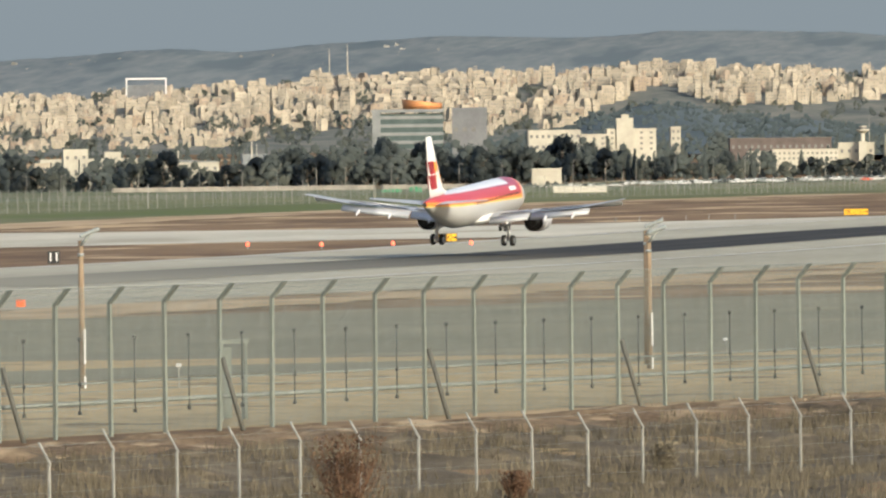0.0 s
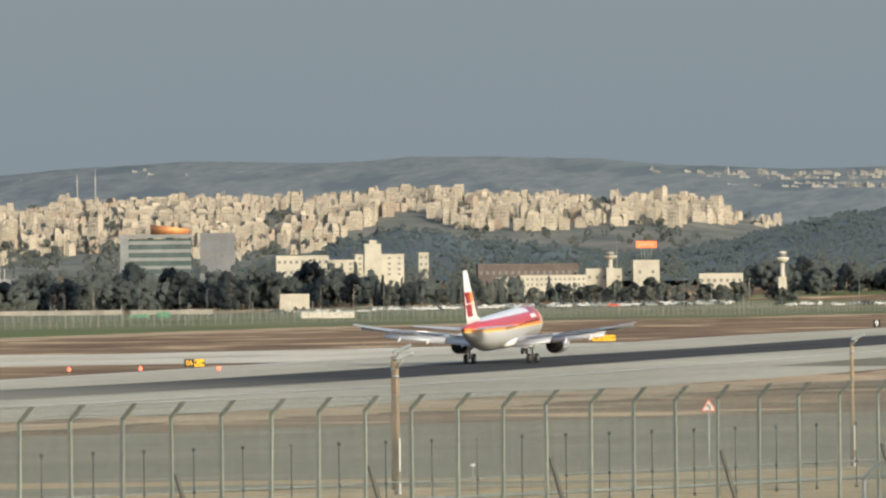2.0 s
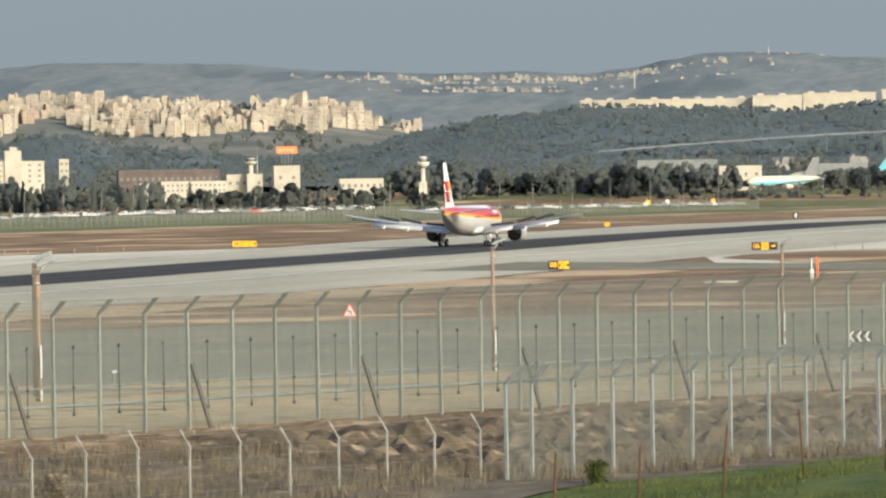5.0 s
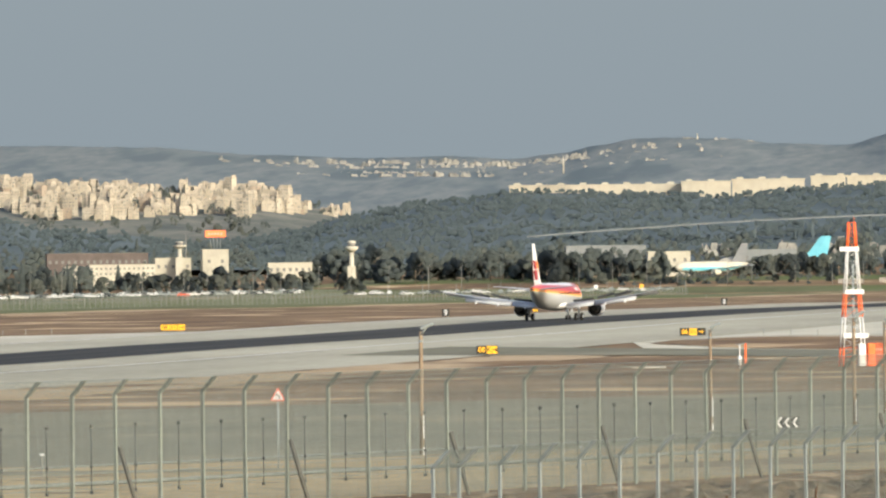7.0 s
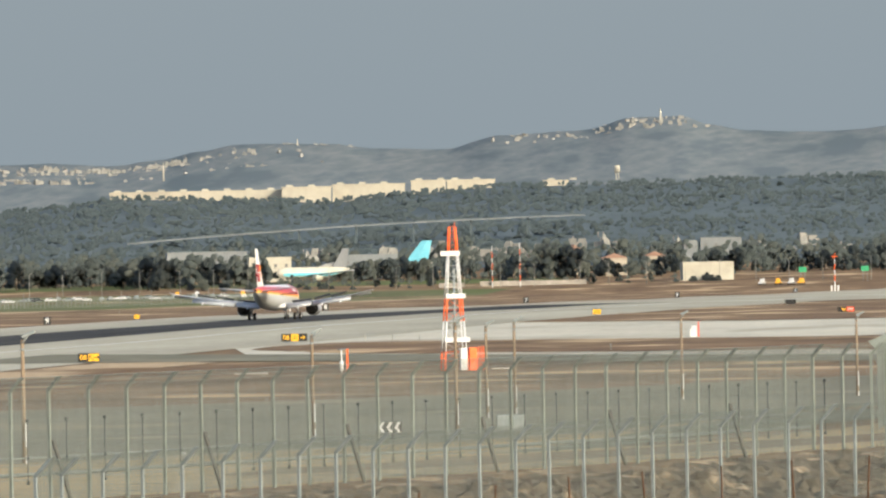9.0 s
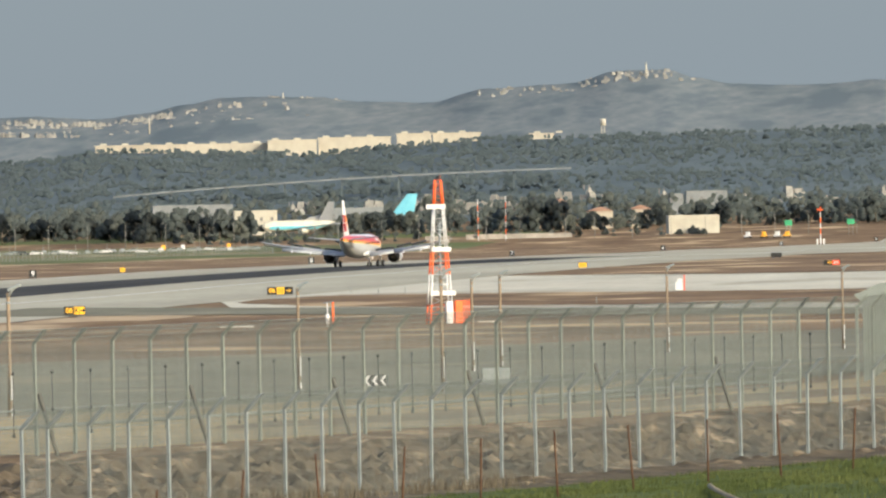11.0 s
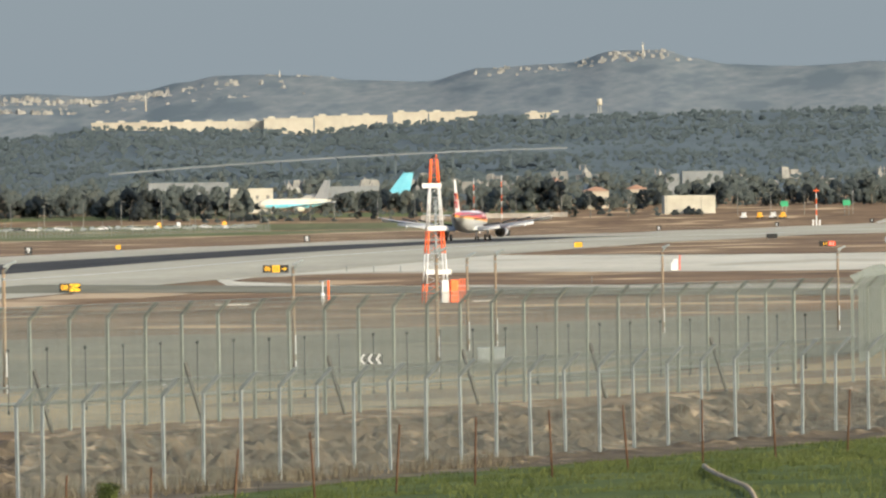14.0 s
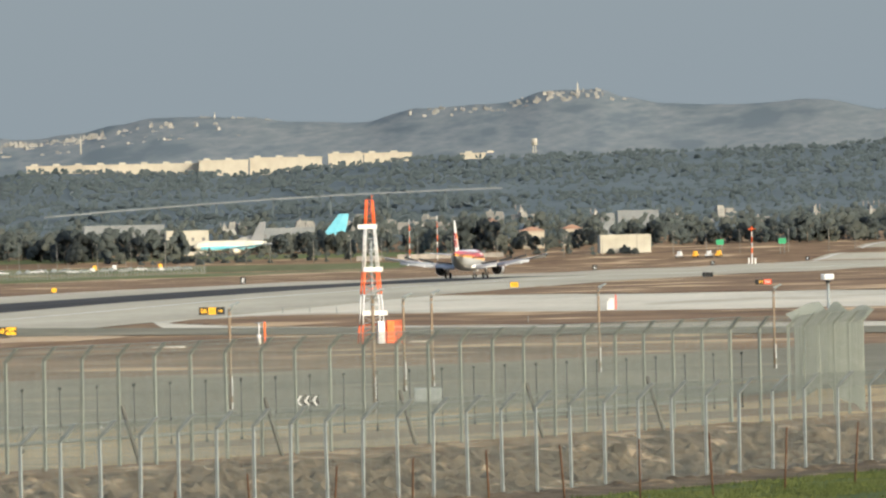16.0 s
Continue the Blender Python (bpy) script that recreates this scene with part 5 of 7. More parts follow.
# scattered farther groups on the slope behind
for i in range(190):
    b = rnd.uniform(3.0, 11.0)
    plant(rnd.choice((0, 1, 2, 4)), b, rnd.uniform(3430, 3620), rnd.uniform(0.7, 1.15), 0, False)
for i in range(170):
    b = rnd.uniform(11.6, 17.8)
    plant(rnd.choice((0, 1, 3, 4)), b, rnd.uniform(3480, 3900), rnd.uniform(0.7, 1.05), 0, False)


# ---- the town ----
def joined(name, items, slots, label, category, smooth=False):
    """Many far things in one mesh: items of (mesh, matrix); slots: the materials by name."""
    verts, faces, mats = [], [], []
    names = [m.name for m in slots]
    for me, m in items:
        base = len(verts)
        a = np.array([v.co for v in me.vertices]) @ np.array(m.to_3x3()).T + np.array(m.translation)
        verts += a.tolist()
        own = [names.index(q.name) for q in me.materials]
        for p in me.polygons:
            faces.append([base + v for v in p.vertices])
            mats.append(own[p.material_index])
    out = bpy.data.meshes.new(name)
    out.from_pydata(verts, [], faces)
    for m in slots:
        out.materials.append(m)
    out.polygons.foreach_set("material_index", mats)
    out.polygons.foreach_set("use_smooth", [smooth] * len(faces))
    if smooth:
        # normals pulled sunward here too, which evens out shade over far crowns
        out.normals_split_custom_set_from_vertices([(v.normal * 0.4 + SUNWARD_NORMAL).normalized() for v in out.vertices])
    return tagged(new(name, out), label, category, kind="stuff")


def block_mesh(w, dp, floors, seed, mat):
    """A stepped stone apartment block of several volumes with windows, balconies and roof tanks."""
    rnd = random.Random(seed)
    bm = bm_()
    fh = 2.05
    h = floors * fh
    cuts = sorted(rnd.uniform(0.22, 0.78) for _ in range(2 if w > 7 else 1))
    edges = [0.0] + cuts + [1.0]
    for i, (a, b) in enumerate(zip(edges, edges[1:])):
        x0, x1 = -w / 2 + a * w, -w / 2 + b * w
        out = rnd.choice((0.0, 0.9, 1.8)) + 0.02 * i
        n = max(1, floors + rnd.choice((-1, 0, 0, 1)))
        y0 = -dp / 2 - out
        box(bm, x0, x1, y0, dp / 2 - 0.02 * i, -7, n * fh)
        # a set-back upper room and a parapet
        if rnd.random() < 0.7:
            box(bm, x0 + 0.5, x1 - 0.4, y0 + 1.6, dp / 2 - 0.6, n * fh, n * fh + rnd.uniform(1.2, 2.0))
        box(bm, x0 + 0.15, x1 - 0.15, y0 + 0.2, dp / 2 - 0.3, n * fh + 0.002, n * fh + 0.03, slot=2)
        cols = max(1, int((x1 - x0) / 1.5))
        for f in range(-1, n):
            for c in range(cols):
                u = x0 + (c + 0.5) * (x1 - x0) / cols
                if rnd.random() < 0.72:
                    ww = rnd.choice((0.45, 0.6, 0.85))
                    box(bm, u - ww / 2, u + ww / 2, y0 - 0.03, y0 + 0.1, f * fh + 0.6, f * fh + 1.45, slot=1)
                if rnd.random() < 0.25:
                    box(bm, u - 0.7, u + 0.7, y0 - 0.9, y0, f * fh - 0.1, f * fh + 0.5)
            for s2, xs in ((-1, x0), (1, x1)):
                if rnd.random() < 0.5:
                    v = rnd.uniform(-dp / 4, dp / 4)
                    box(bm, xs + s2 * 0.03 - 0.05, xs + s2 * 0.03 + 0.05, v - 0.4, v + 0.4, f * fh + 0.6, f * fh + 1.5, slot=1)
    for i in range(2):
        u = rnd.uniform(-w / 2 + 0.8, w / 2 - 0.8)
        tube(bm, (u, 0.8, h), (u, 0.8, h + fh + 0.8), 0.3, 0.3, 6, slot=2)
    return mesh_of("apartment_block", bm, mat, M["window_dark"], M["roof_grey"])


KINDS = ((8.5, 7, 4, "stone_cream"), (11, 8, 4, "stone_cream"), (7, 7, 5, "stone_cream"), (14, 8, 3, "stone_cream"), (6.5, 6, 2, "stone_cream"), (10, 8, 3, "stone_rose"), (8, 7, 3, "stone_cream"), (16, 9, 4, "stone_cream"), (7.5, 7, 3, "stone_rose"))
BLOCKS = [block_mesh(w, d, f, 20 + i, M[mat]) for i, (w, d, f, mat) in enumerate(KINDS)]


def town_z(b, d):
    rows = [(4020, 0.0), (4145, 0.2), (4270, 0.48), (4395, 0.78), (4520, 1.0), (4570, 0.93)]
    return 9 + (rise(b, TOWN) - 9) * rise(d, rows)


rnd = random.Random(11)
built, groves = [], []
for row, d in enumerate(range(4535, 4040, -19)):
    b = 10.95 + rnd.uniform(0, 0.1)
    while b < 18.3:
        k = rnd.choice((0, 1, 2, 3, 4, 4, 5, 6, 6, 7, 8))
        limit = rise(b, [(10.9, 4490), (11.3, 4420), (11.6, 4340), (12.9, 4310), (13.25, 4430), (13.5, 4330), (13.9, 4170), (14.3, 4130), (15.0, 4210), (15.4, 4200), (16.0, 4070), (18, 4050)])
        gap = rnd.uniform(0.0, 1.2) if rnd.random() < 0.82 else rnd.uniform(3, 9)
        dd = d + rnd.uniform(-8, 8)
        grove = noise.noise(Vector((b * 2.6, d * 0.016, 1.0))) > (0.36 if d > 4300 else 0.24)
        if d > limit and (grove or gap > 2):
            groves.append((b, dd))
        if d > limit and not grove and not (11.14 < b < 11.26):
            x, y = at(b, dd)
            hs = rnd.uniform(0.55, 0.85) * (0.86 if dd > 4470 else 1) * (0.8 if b > 15.4 else 1) * (0.75 if b < 11.3 else 1) * (0.8 if dd < 4250 else 1)
            built.append((k, x, y, town_z(b, dd) - 0.5, b + rnd.gauss(-4, 13), hs))
        b += math.degrees((KINDS[k][0] * 0.72 + gap) / d)
rnd.shuffle(built)
WORDS = ("cream stone apartment block stepped up the town hill", "broad cream stone apartment block on the hillside", "slim cream stone apartment tower in the hill town", "long cream stone apartment block in the hill town", "small cream stone house on the hillside",
         "rose-brown stone apartment block on the hillside", "cream stone apartment block in the hill town", "wide cream stone apartment block on the crest", "rose-brown stone house in the hill town")
for k, x, y, z, turn, s in built[:290]:
    ob = new("apartment_block", BLOCKS[k])
    ob.matrix_basis = pose(x, y, z, 0, 0, turn)
    ob.scale = (s, s, s)
    tagged(ob, WORDS[k], "apartment block", "hill town blocks")
joined("town_houses", [(BLOCKS[k], pose(x, y, z, 0, 0, turn) @ Matrix.Diagonal((s, s, s, 1))) for k, x, y, z, turn, s in built[290:]],
       [M["stone_cream"], M["stone_rose"], M["window_dark"], M["roof_grey"]], "cream stone houses packed along the hillside", "houses")
# street trees between the blocks, and the farther rows of the belts
for b, d in groves:
    for k in range(2):
        e = b + rnd.uniform(-0.06, 0.06)
        FAR_TREES.append((rnd.choice((0, 2, 4, 5)), pose(*at(e, d), town_z(e, d) - 0.5, 0, 0, rnd.uniform(0, 360)), rnd.uniform(0.35, 0.6)))
for i in range(230):
    b, d = (rnd.uniform(14.3, 15.9), rnd.uniform(4040, 4230)) if i < 130 else (rnd.uniform(11.4, 13.6), rnd.uniform(4080, 4320))
    FAR_TREES.append((rnd.choice((0, 2, 4, 5)), pose(*at(b, d), town_z(b, d) - 0.5, 0, 0, rnd.uniform(0, 360)), rnd.uniform(0.35, 0.65)))
# the wood on the ridge and the knoll
rnd = random.Random(77)


def spray(high, wide, mat, seed, lobes=3):
    """A small far crown of several uneven lobes."""
    r2 = random.Random(seed)
    bm = bm_()
    for k in range(lobes):
        c = Vector((r2.uniform(-0.3, 0.3) * wide, r2.uniform(-0.3, 0.3) * wide, high * r2.uniform(0.28, 0.68)))
        g = bmesh.ops.create_icosphere(bm, subdivisions=1 if lobes < 4 else 2, radius=1)
        size = r2.uniform(0.7, 1.15) * (3 / lobes) ** 0.4
        for v in g["verts"]:
            q = v.co * r2.uniform(0.72, 1.25) * size
            v.co = c + Vector((q.x * wide * 0.28, q.y * wide * 0.28, q.z * high * 0.3))
    for f in bm.faces:
        f.smooth = True
    return mesh_of("spray", bm, mat)


SPRAYS = [spray(h, w, M["hazed_wood_leaves"], 90 + i) for i, (h, w) in enumerate(((4.6, 4.0), (5.8, 3.6), (4.0, 4.6), (3.4, 3.8), (6.4, 2.6), (5.0, 4.4)))]
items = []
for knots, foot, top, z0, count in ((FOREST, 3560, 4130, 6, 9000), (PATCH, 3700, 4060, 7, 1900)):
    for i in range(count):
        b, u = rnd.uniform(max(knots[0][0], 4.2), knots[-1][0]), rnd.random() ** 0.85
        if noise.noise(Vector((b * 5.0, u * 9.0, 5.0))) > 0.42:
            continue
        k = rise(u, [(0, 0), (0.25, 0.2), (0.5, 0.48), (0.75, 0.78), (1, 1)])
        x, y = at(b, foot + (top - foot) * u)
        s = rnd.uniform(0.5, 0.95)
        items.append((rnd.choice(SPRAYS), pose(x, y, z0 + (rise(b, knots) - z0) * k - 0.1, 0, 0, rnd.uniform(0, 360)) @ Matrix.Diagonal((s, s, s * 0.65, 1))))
joined("ridge_wood", items, [M["hazed_wood_leaves"]], "dense hazy wood over the ridge", "woods", True)
FAR_CROWNS = [crown_mesh("far_crown", h, w, M[m], 130 + i, i == 3, 9, 8, 1.5) for i, (h, w, m) in enumerate(((9.5, 9, "leaves_dark_hazed"), (12, 9.5, "leaves_dark_hazed"), (8, 9.5, "leaves_olive_hazed"), (11, 3.2, "leaves_dark_hazed"), (7, 7.5, "leaves_olive_hazed"), (4.2, 5.2, "leaves_dark_hazed")))]
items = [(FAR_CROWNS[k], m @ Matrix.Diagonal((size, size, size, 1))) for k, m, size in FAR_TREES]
joined("distant_trees", items, [M["leaves_dark_hazed"], M["leaves_olive_hazed"]], "dark distant trees scattered behind the belts", "trees", True)
# the town's retaining road, and a white gate-like building on the skyline
strip_pts = [(*at(b, 4300), town_z(b, 4300) - 4.0) for b in (11.9, 12.1, 12.3, 12.5, 12.7, 12.85)]
bm = bm_()
loft(bm, [[(x, y, z), (x, y, z + 2.2), (x, y + 6, z + 2.2), (x, y + 6, z)] for x, y, z in strip_pts], smooth=False)
bmesh.ops.recalc_face_normals(bm, faces=bm.faces)
solid("retaining_wall", bm, M["stone_rose"], (0, 0, 0), "long pale retaining wall below the town", "wall", kind="structure")
x, y = at(16.39, 4450)
s = thing("framed_building", (x, y, 30), "dark glass building in a white frame on the town hill", "building", 16)
part("body", box(bm_(), -9, 9, -3, 3, -4, 11.9), M["grey_cladding"], s)
for x0, x1, z0, z1 in ((-9.7, -9, 0, 15.2), (9, 9.7, 0, 15.2), (-9.7, 9.7, 14.5, 15.3)):
    part("frame", box(bm_(), x0, x1, -3.6, 3.6, z0, z1), M["white_paint"], s)

# ---- far settlement, factory and landmarks ----
rnd = random.Random(21)
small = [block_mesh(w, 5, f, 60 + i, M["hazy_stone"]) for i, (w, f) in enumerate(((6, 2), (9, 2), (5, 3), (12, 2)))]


def crest_z(b, d):
    rows = [(4330, 0.0), (4445, 0.2), (4560, 0.48), (4675, 0.78), (4790, 1.0)]
    return 12 + (rise(b, CREST) - 12) * rise(d, rows)


village = []
for i in range(430):
    if i < 290:
        b, d = rnd.triangular(8.6, 11.9, 10.2), rnd.choice((4700, 4725, 4750, 4740, 4680))
    elif i < 375:
        b, d = rnd.triangular(6.2, 7.75, 6.7), rnd.uniform(4745, 4786)
    elif i < 395:
        b, d = rnd.uniform(8.5, 9.0), 4785
    else:
        b, d = rnd.uniform(14.4, 17.8), rnd.uniform(4680, 4760)
    x, y = at(b, d)
    if 150 <= i < 290:
        q = rnd.uniform(0.2, 0.42)
        village.append((small[i % 4], pose(x, y, crest_z(b, d) - 0.9, 0, 0, b + rnd.uniform(-30, 30)) @ Matrix.Diagonal((q, q, q, 1))))
        continue
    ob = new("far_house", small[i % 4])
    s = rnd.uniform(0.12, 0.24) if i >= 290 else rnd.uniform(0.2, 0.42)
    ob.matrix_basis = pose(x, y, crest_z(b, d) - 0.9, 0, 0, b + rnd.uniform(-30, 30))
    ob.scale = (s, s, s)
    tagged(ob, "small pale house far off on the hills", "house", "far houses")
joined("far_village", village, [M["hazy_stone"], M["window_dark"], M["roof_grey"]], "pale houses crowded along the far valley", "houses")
for b, d, z, h, r, label in ((6.63, 4770, 78, 5.0, 0.5, "white mosque tower on the hilltop"), (8.85, 4780, 67, 4.6, 0.35, "white mast on the far hill"), (9.67, 4500, 52, 6.0, 0.4, "white tower in the far valley"), (15.27, 4520, 44, 15, 0.22, "thin lattice mast above the town"), (15.16, 4520, 44, 17, 0.25, "thin lattice mast above the town"), (11.98, 3350, 3, 18, 0.12, "thin grey mast behind the offices")):
    s = thing("mast", (*at(b, d), z), label, "mast")
    part("shaft", tube(bm_(), (0, 0, -3), (0, 0, h * 0.8), r, r * 0.8, 8), M["white_wall"], s)
    part("tip", tube(bm_(), (0, 0, h * 0.8), (0, 0, h), r * 0.5, r * 0.2, 8), M["white_wall"], s)
s = thing("water_tower", (*at(6.9, 4190), 41), "white water tower standing out of the wood", "water tower")
for dx in (-0.7, 0.7):
    part("leg", tube(bm_(), (dx, 0, -3), (dx * 0.8, 0, 5.5), 0.25), M["white_wall"], s)
part("tank", tube(bm_(), (0, 0, 5.5), (0, 0, 8.4), 1.25, 1.25, 14), M["white_wall"], s)
for b0, b1, z0, z1, d in ((8.9, 10.0, 38.0, 42.6, 4285), (8.65, 8.95, 38, 43.6, 4275), (8.2, 8.64, 38, 44.4, 4280), (7.95, 8.16, 37, 45.6, 4285), (7.65, 7.94, 38, 45.6, 4290), (7.2, 7.35, 38, 44.6, 4290)):
    w = radians(b1 - b0) * d / 2
    s = thing("factory_hall", (*at((b0 + b1) / 2, d), z0), "long cream factory hall behind the wooded ridge", "factory", (b0 + b1) / 2, "factory halls")
    part("wall", box(bm_(), -w, w, -12, 12, -6, z1 - z0 - 1), M["hall_cream"], s)
    part("roof", box(bm_(), -w - 0.3, w + 0.3, -12.3, 12.3, z1 - z0 - 1, z1 - z0 - 0.4), M["hall_cream"], s)
    for i in range(max(2, int(w / 5))):
        part("roof_unit", box(bm_(), -w + i * 10 + 2, -w + i * 10 + 5, -6, -2, z1 - z0 - 0.4, z1 - z0 + 0.5), M["white_wall"], s)
# the raised road across the slope, its parapet just clear of the trees
pts = []
for b, z in ((9.9, 17.9), (9.55, 19.5), (9.2, 20.9), (8.85, 22.2), (8.5, 23.4), (8.15, 24.3), (7.8, 25.0), (7.45, 25.6), (7.1, 26.0)):
    pts.append((b, z))
bm = bm_()
loft(bm, [[(*at(b, 3760), z - 0.25), (*at(b, 3760), z + 0.3), (*at(b, 3766), z + 0.3), (*at(b, 3766), z - 0.25)] for b, z in pts], smooth=False)
bmesh.ops.recalc_face_normals(bm, faces=bm.faces)
solid("raised_road", bm, M["shed_grey"], (0, 0, 0), "pale parapet of a road across the slope", "road", kind="structure")
for b, z in pts[1:-1]:
    solid("road_pier", box(bm_(), -0.4, 0.4, -0.5, 0.5, -14, -0.25), M["hazed_forest"], (*at(b, 3763), z), "grey pier of the road on the slope", "pier", b, "road piers", "structure")
items = []
for i in range(150):
    b = rnd.uniform(6.9, 10.0)
    x, y = at(b, 3752 + rnd.uniform(-14, 4))
    items.append((rnd.choice(SPRAYS), pose(x, y, rise(b, [(7.1, 26), (8.5, 23.4), (9.9, 17.9)]) - rnd.uniform(4.5, 7.5)) @ Matrix.Diagonal((0.7, 0.7, 0.5, 1))))
joined("roadside_wood", items, [M["hazed_wood_leaves"]], "hazy trees below the raised road", "woods", True)
# pale houses half hidden by trees on the lower slope
for i in range(34):
    b, d = rnd.uniform(4.6, 8.9), rnd.uniform(3610, 3690)
    ob = new("slope_house", small[i % 4])
    s = rnd.uniform(0.45, 0.8)
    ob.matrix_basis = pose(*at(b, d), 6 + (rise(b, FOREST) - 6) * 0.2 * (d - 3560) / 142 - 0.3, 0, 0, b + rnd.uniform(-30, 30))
    ob.scale = (s, s, s)
    tagged(ob, "small pale house among trees on the slope", "house", "slope houses")

# ---- offices, works and yards behind the tree belt ----
def windows_on(parent, w, z0, floors, fh, y, cols, ww=0.9, hh=1.1, mat="window_dark"):
    me = mesh_of("window", box(bm_(), -ww / 2, ww / 2, -0.06, 0.1, -hh / 2, hh / 2, 0.0), M[mat])
    for f in range(floors):
        for c in range(cols):
            ob = new("window", me)
            ob.parent = parent
            ob.matrix_basis = pose(-w / 2 + (c + 0.5) * w / cols, y, z0 + (f + 0.55) * fh)


def glass_office():
    d = 3420
    x, y = at(14.65, d)
    s = thing("glass_office", (x, y, 8), "grey office block with green glass bands and copper drum", "office building", 14.65)
    g = d / 16600
    part("wing", box(bm_(), 7 * g * 5.2, 20.2, 0, 18, -8, 17.4), M["grey_cladding"], s)
    front = part("glass_front", box(bm_(), -20.0, 4.2, -3, 16, -8, 15.4), M["green_glass"], s)
    part("side_wall", box(bm_(), -21.6, -18.6, -4.2, 16, -8, 16.4), M["shed_grey"], s)
    for i in range(5):
        part("floor_band", box(bm_(), -18.6, 4.3, -3.35, -2.9, 1.4 + i * 3.0, 2.6 + i * 3.0), M["shed_grey"], front)
    part("roof_edge", box(bm_(), -21.8, 4.6, -4.4, 16.2, 15.9, 17.0), M["shed_grey"], s)
    bm = bm_()
    loft(bm, [[(-3.4 + r * math.cos(k * math.tau / 28), 6 + r * math.sin(k * math.tau / 28), z) for k in range(28)] for z, r in ((17, 7.0), (20.6, 7.4))])
    for v in bm.verts:
        if v.co.z > 20:
            v.co.z -= (v.co.x + 10) * 0.11
    bmesh.ops.recalc_face_normals(bm, faces=bm.faces)
    part("drum", bm, M["copper"], s, "copper-clad drum on the roof")
    for i in range(3):
        part("wing_window", box(bm_(), 8 + i * 3.2, 9.6 + i * 3.2, -0.1, 0.1, 8.6, 10.2), M["window_dark"], s)


glass_office()


def plain_building(name, b0, b1, d, z0, z1, label, mat="white_wall", floors=2, cols=6, cat="building", roof="roof_grey", depth=9):
    w = radians(b1 - b0) * d
    b = (b0 + b1) / 2
    x, y = at(b, d)
    s = thing(name, (x, y, z0), label, cat, b + 4)
    body = part("wall", box(bm_(), -w / 2, w / 2, 0, depth, -5, z1 - z0), M[mat], s)
    part("parapet", box(bm_(), -w / 2 - 0.12, w / 2 + 0.12, -0.12, depth + 0.1, z1 - z0, z1 - z0 + 0.35), M[mat], s)
    part("roof", box(bm_(), -w / 2 + 0.3, w / 2 - 0.3, 0.3, depth - 0.3, z1 - z0 + 0.36, z1 - z0 + 0.4), M[roof], s)
    if floors:
        windows_on(body, w, 0.3, floors, (z1 - z0 - 0.6) / floors, 0, cols, min(1.0, w / cols * 0.45), min(1.2, (z1 - z0) / floors * 0.36))
    return s


def el(z, d, ref):
    """A height seen at one distance, carried to another along the same line of sight."""
    return 12 + (z - 12) * d / ref


D = 3420
white = plain_building("white_office", 13.28, 13.58, D, el(8.5, D, 3200), el(16.4, D, 3200), "tall white office building with small windows", floors=4, cols=5, cat="office building")
part("stair_tower", box(bm_(), -5.5, 0.6, -0.8, 6, -4, el(20.3, D, 3200) - el(8.5, D, 3200)), M["white_wall"], white)
part("roof_room", box(bm_(), -3.6, -1.0, 0, 4, 12.6, 14.0), M["white_wall"], white)
plain_building("white_annex", 13.58, 13.74, D - 10, el(8.5, D, 3200), el(14.6, D, 3200), "low white annex beside the office building", floors=3, cols=3)
plain_building("white_hall", 13.74, 14.06, D + 15, el(8.5, D, 3200), el(16.2, D, 3200), "broad cream hall behind dark trees", floors=2, cols=9, cat="hall")
plain_building("white_house", 13.13, 13.19, D + 120, 9, el(17.0, D, 3200), "small white house above the trees", floors=3, cols=2, cat="house")
D = 3340
plain_building("long_office", 12.17, 12.57, D, el(5.0, D, 3000), el(8.9, D, 3000), "long low cream office with a row of windows", floors=2, cols=14, cat="office building")
plain_building("cream_works", 11.95, 12.17, D + 8, el(5.4, D, 3000), el(10.8, D, 3000), "cream works building with a red doorway", floors=1, cols=5)
plain_building("dark_works", 12.21, 12.83, D + 90, el(7.0, D, 3000), el(12.6, D, 3000), "dark red-brown works building with a long roof", "brick_dark", 1, 16)
plain_building("cream_shed", 11.21, 11.48, D - 20, el(4.8, D, 2950), el(9.0, D, 2950), "low cream flat-roofed shed", floors=1, cols=7)
plain_building("cream_block", 12.6, 12.72, D - 5, el(4.6, D, 3000), el(8.4, D, 3000), "small cream building behind cypresses", floors=1, cols=3)
rnd = random.Random(63)
for b0, b1, n, d in ((11.18, 11.5, 8, 3285), (11.66, 11.92, 6, 3290), (10.88, 11.06, 5, 3200), (11.95, 12.75, 15, 3290), (13.1, 14.1, 16, 3330)):
    for i in range(n):
        plant(rnd.choice((4, 5, 2)), b0 + (b1 - b0) * (i + rnd.random()) / n, d, rnd.uniform(0.5, 0.85), rnd.uniform(0, 360))
sign_base = plain_building("sign_house", 11.72, 11.88, D + 4, el(9.3, D, 3000) - 4, el(13.4, D, 3000), "cream box building under a large orange sign", floors=1, cols=2)
x, y = at(11.8, D + 8)
s = thing("rooftop_sign", (x, y, el(13.6, D, 3000)), "long orange sign raised on thin grey legs", "sign", 11.8)
for dx in (-2.0, -0.7, 0.7, 2.0):
    part("leg", tube(bm_(), (dx * 0.7, 0, -0.2), (dx, 0, 4.6), 0.12, 0.12, 6), M["galvanised"], s)
board = part("board", box(bm_(), -3.7, 3.7, -0.3, 0.3, 4.5, 6.9, 0.08), M["sign_orange"], s)
for i in range(5):
    part("lettering_bar", box(bm_(), -2.6 + i * 1.1, -1.9 + i * 1.1, -0.34, -0.31, 5.3, 6.0), M["white_wall"], board)


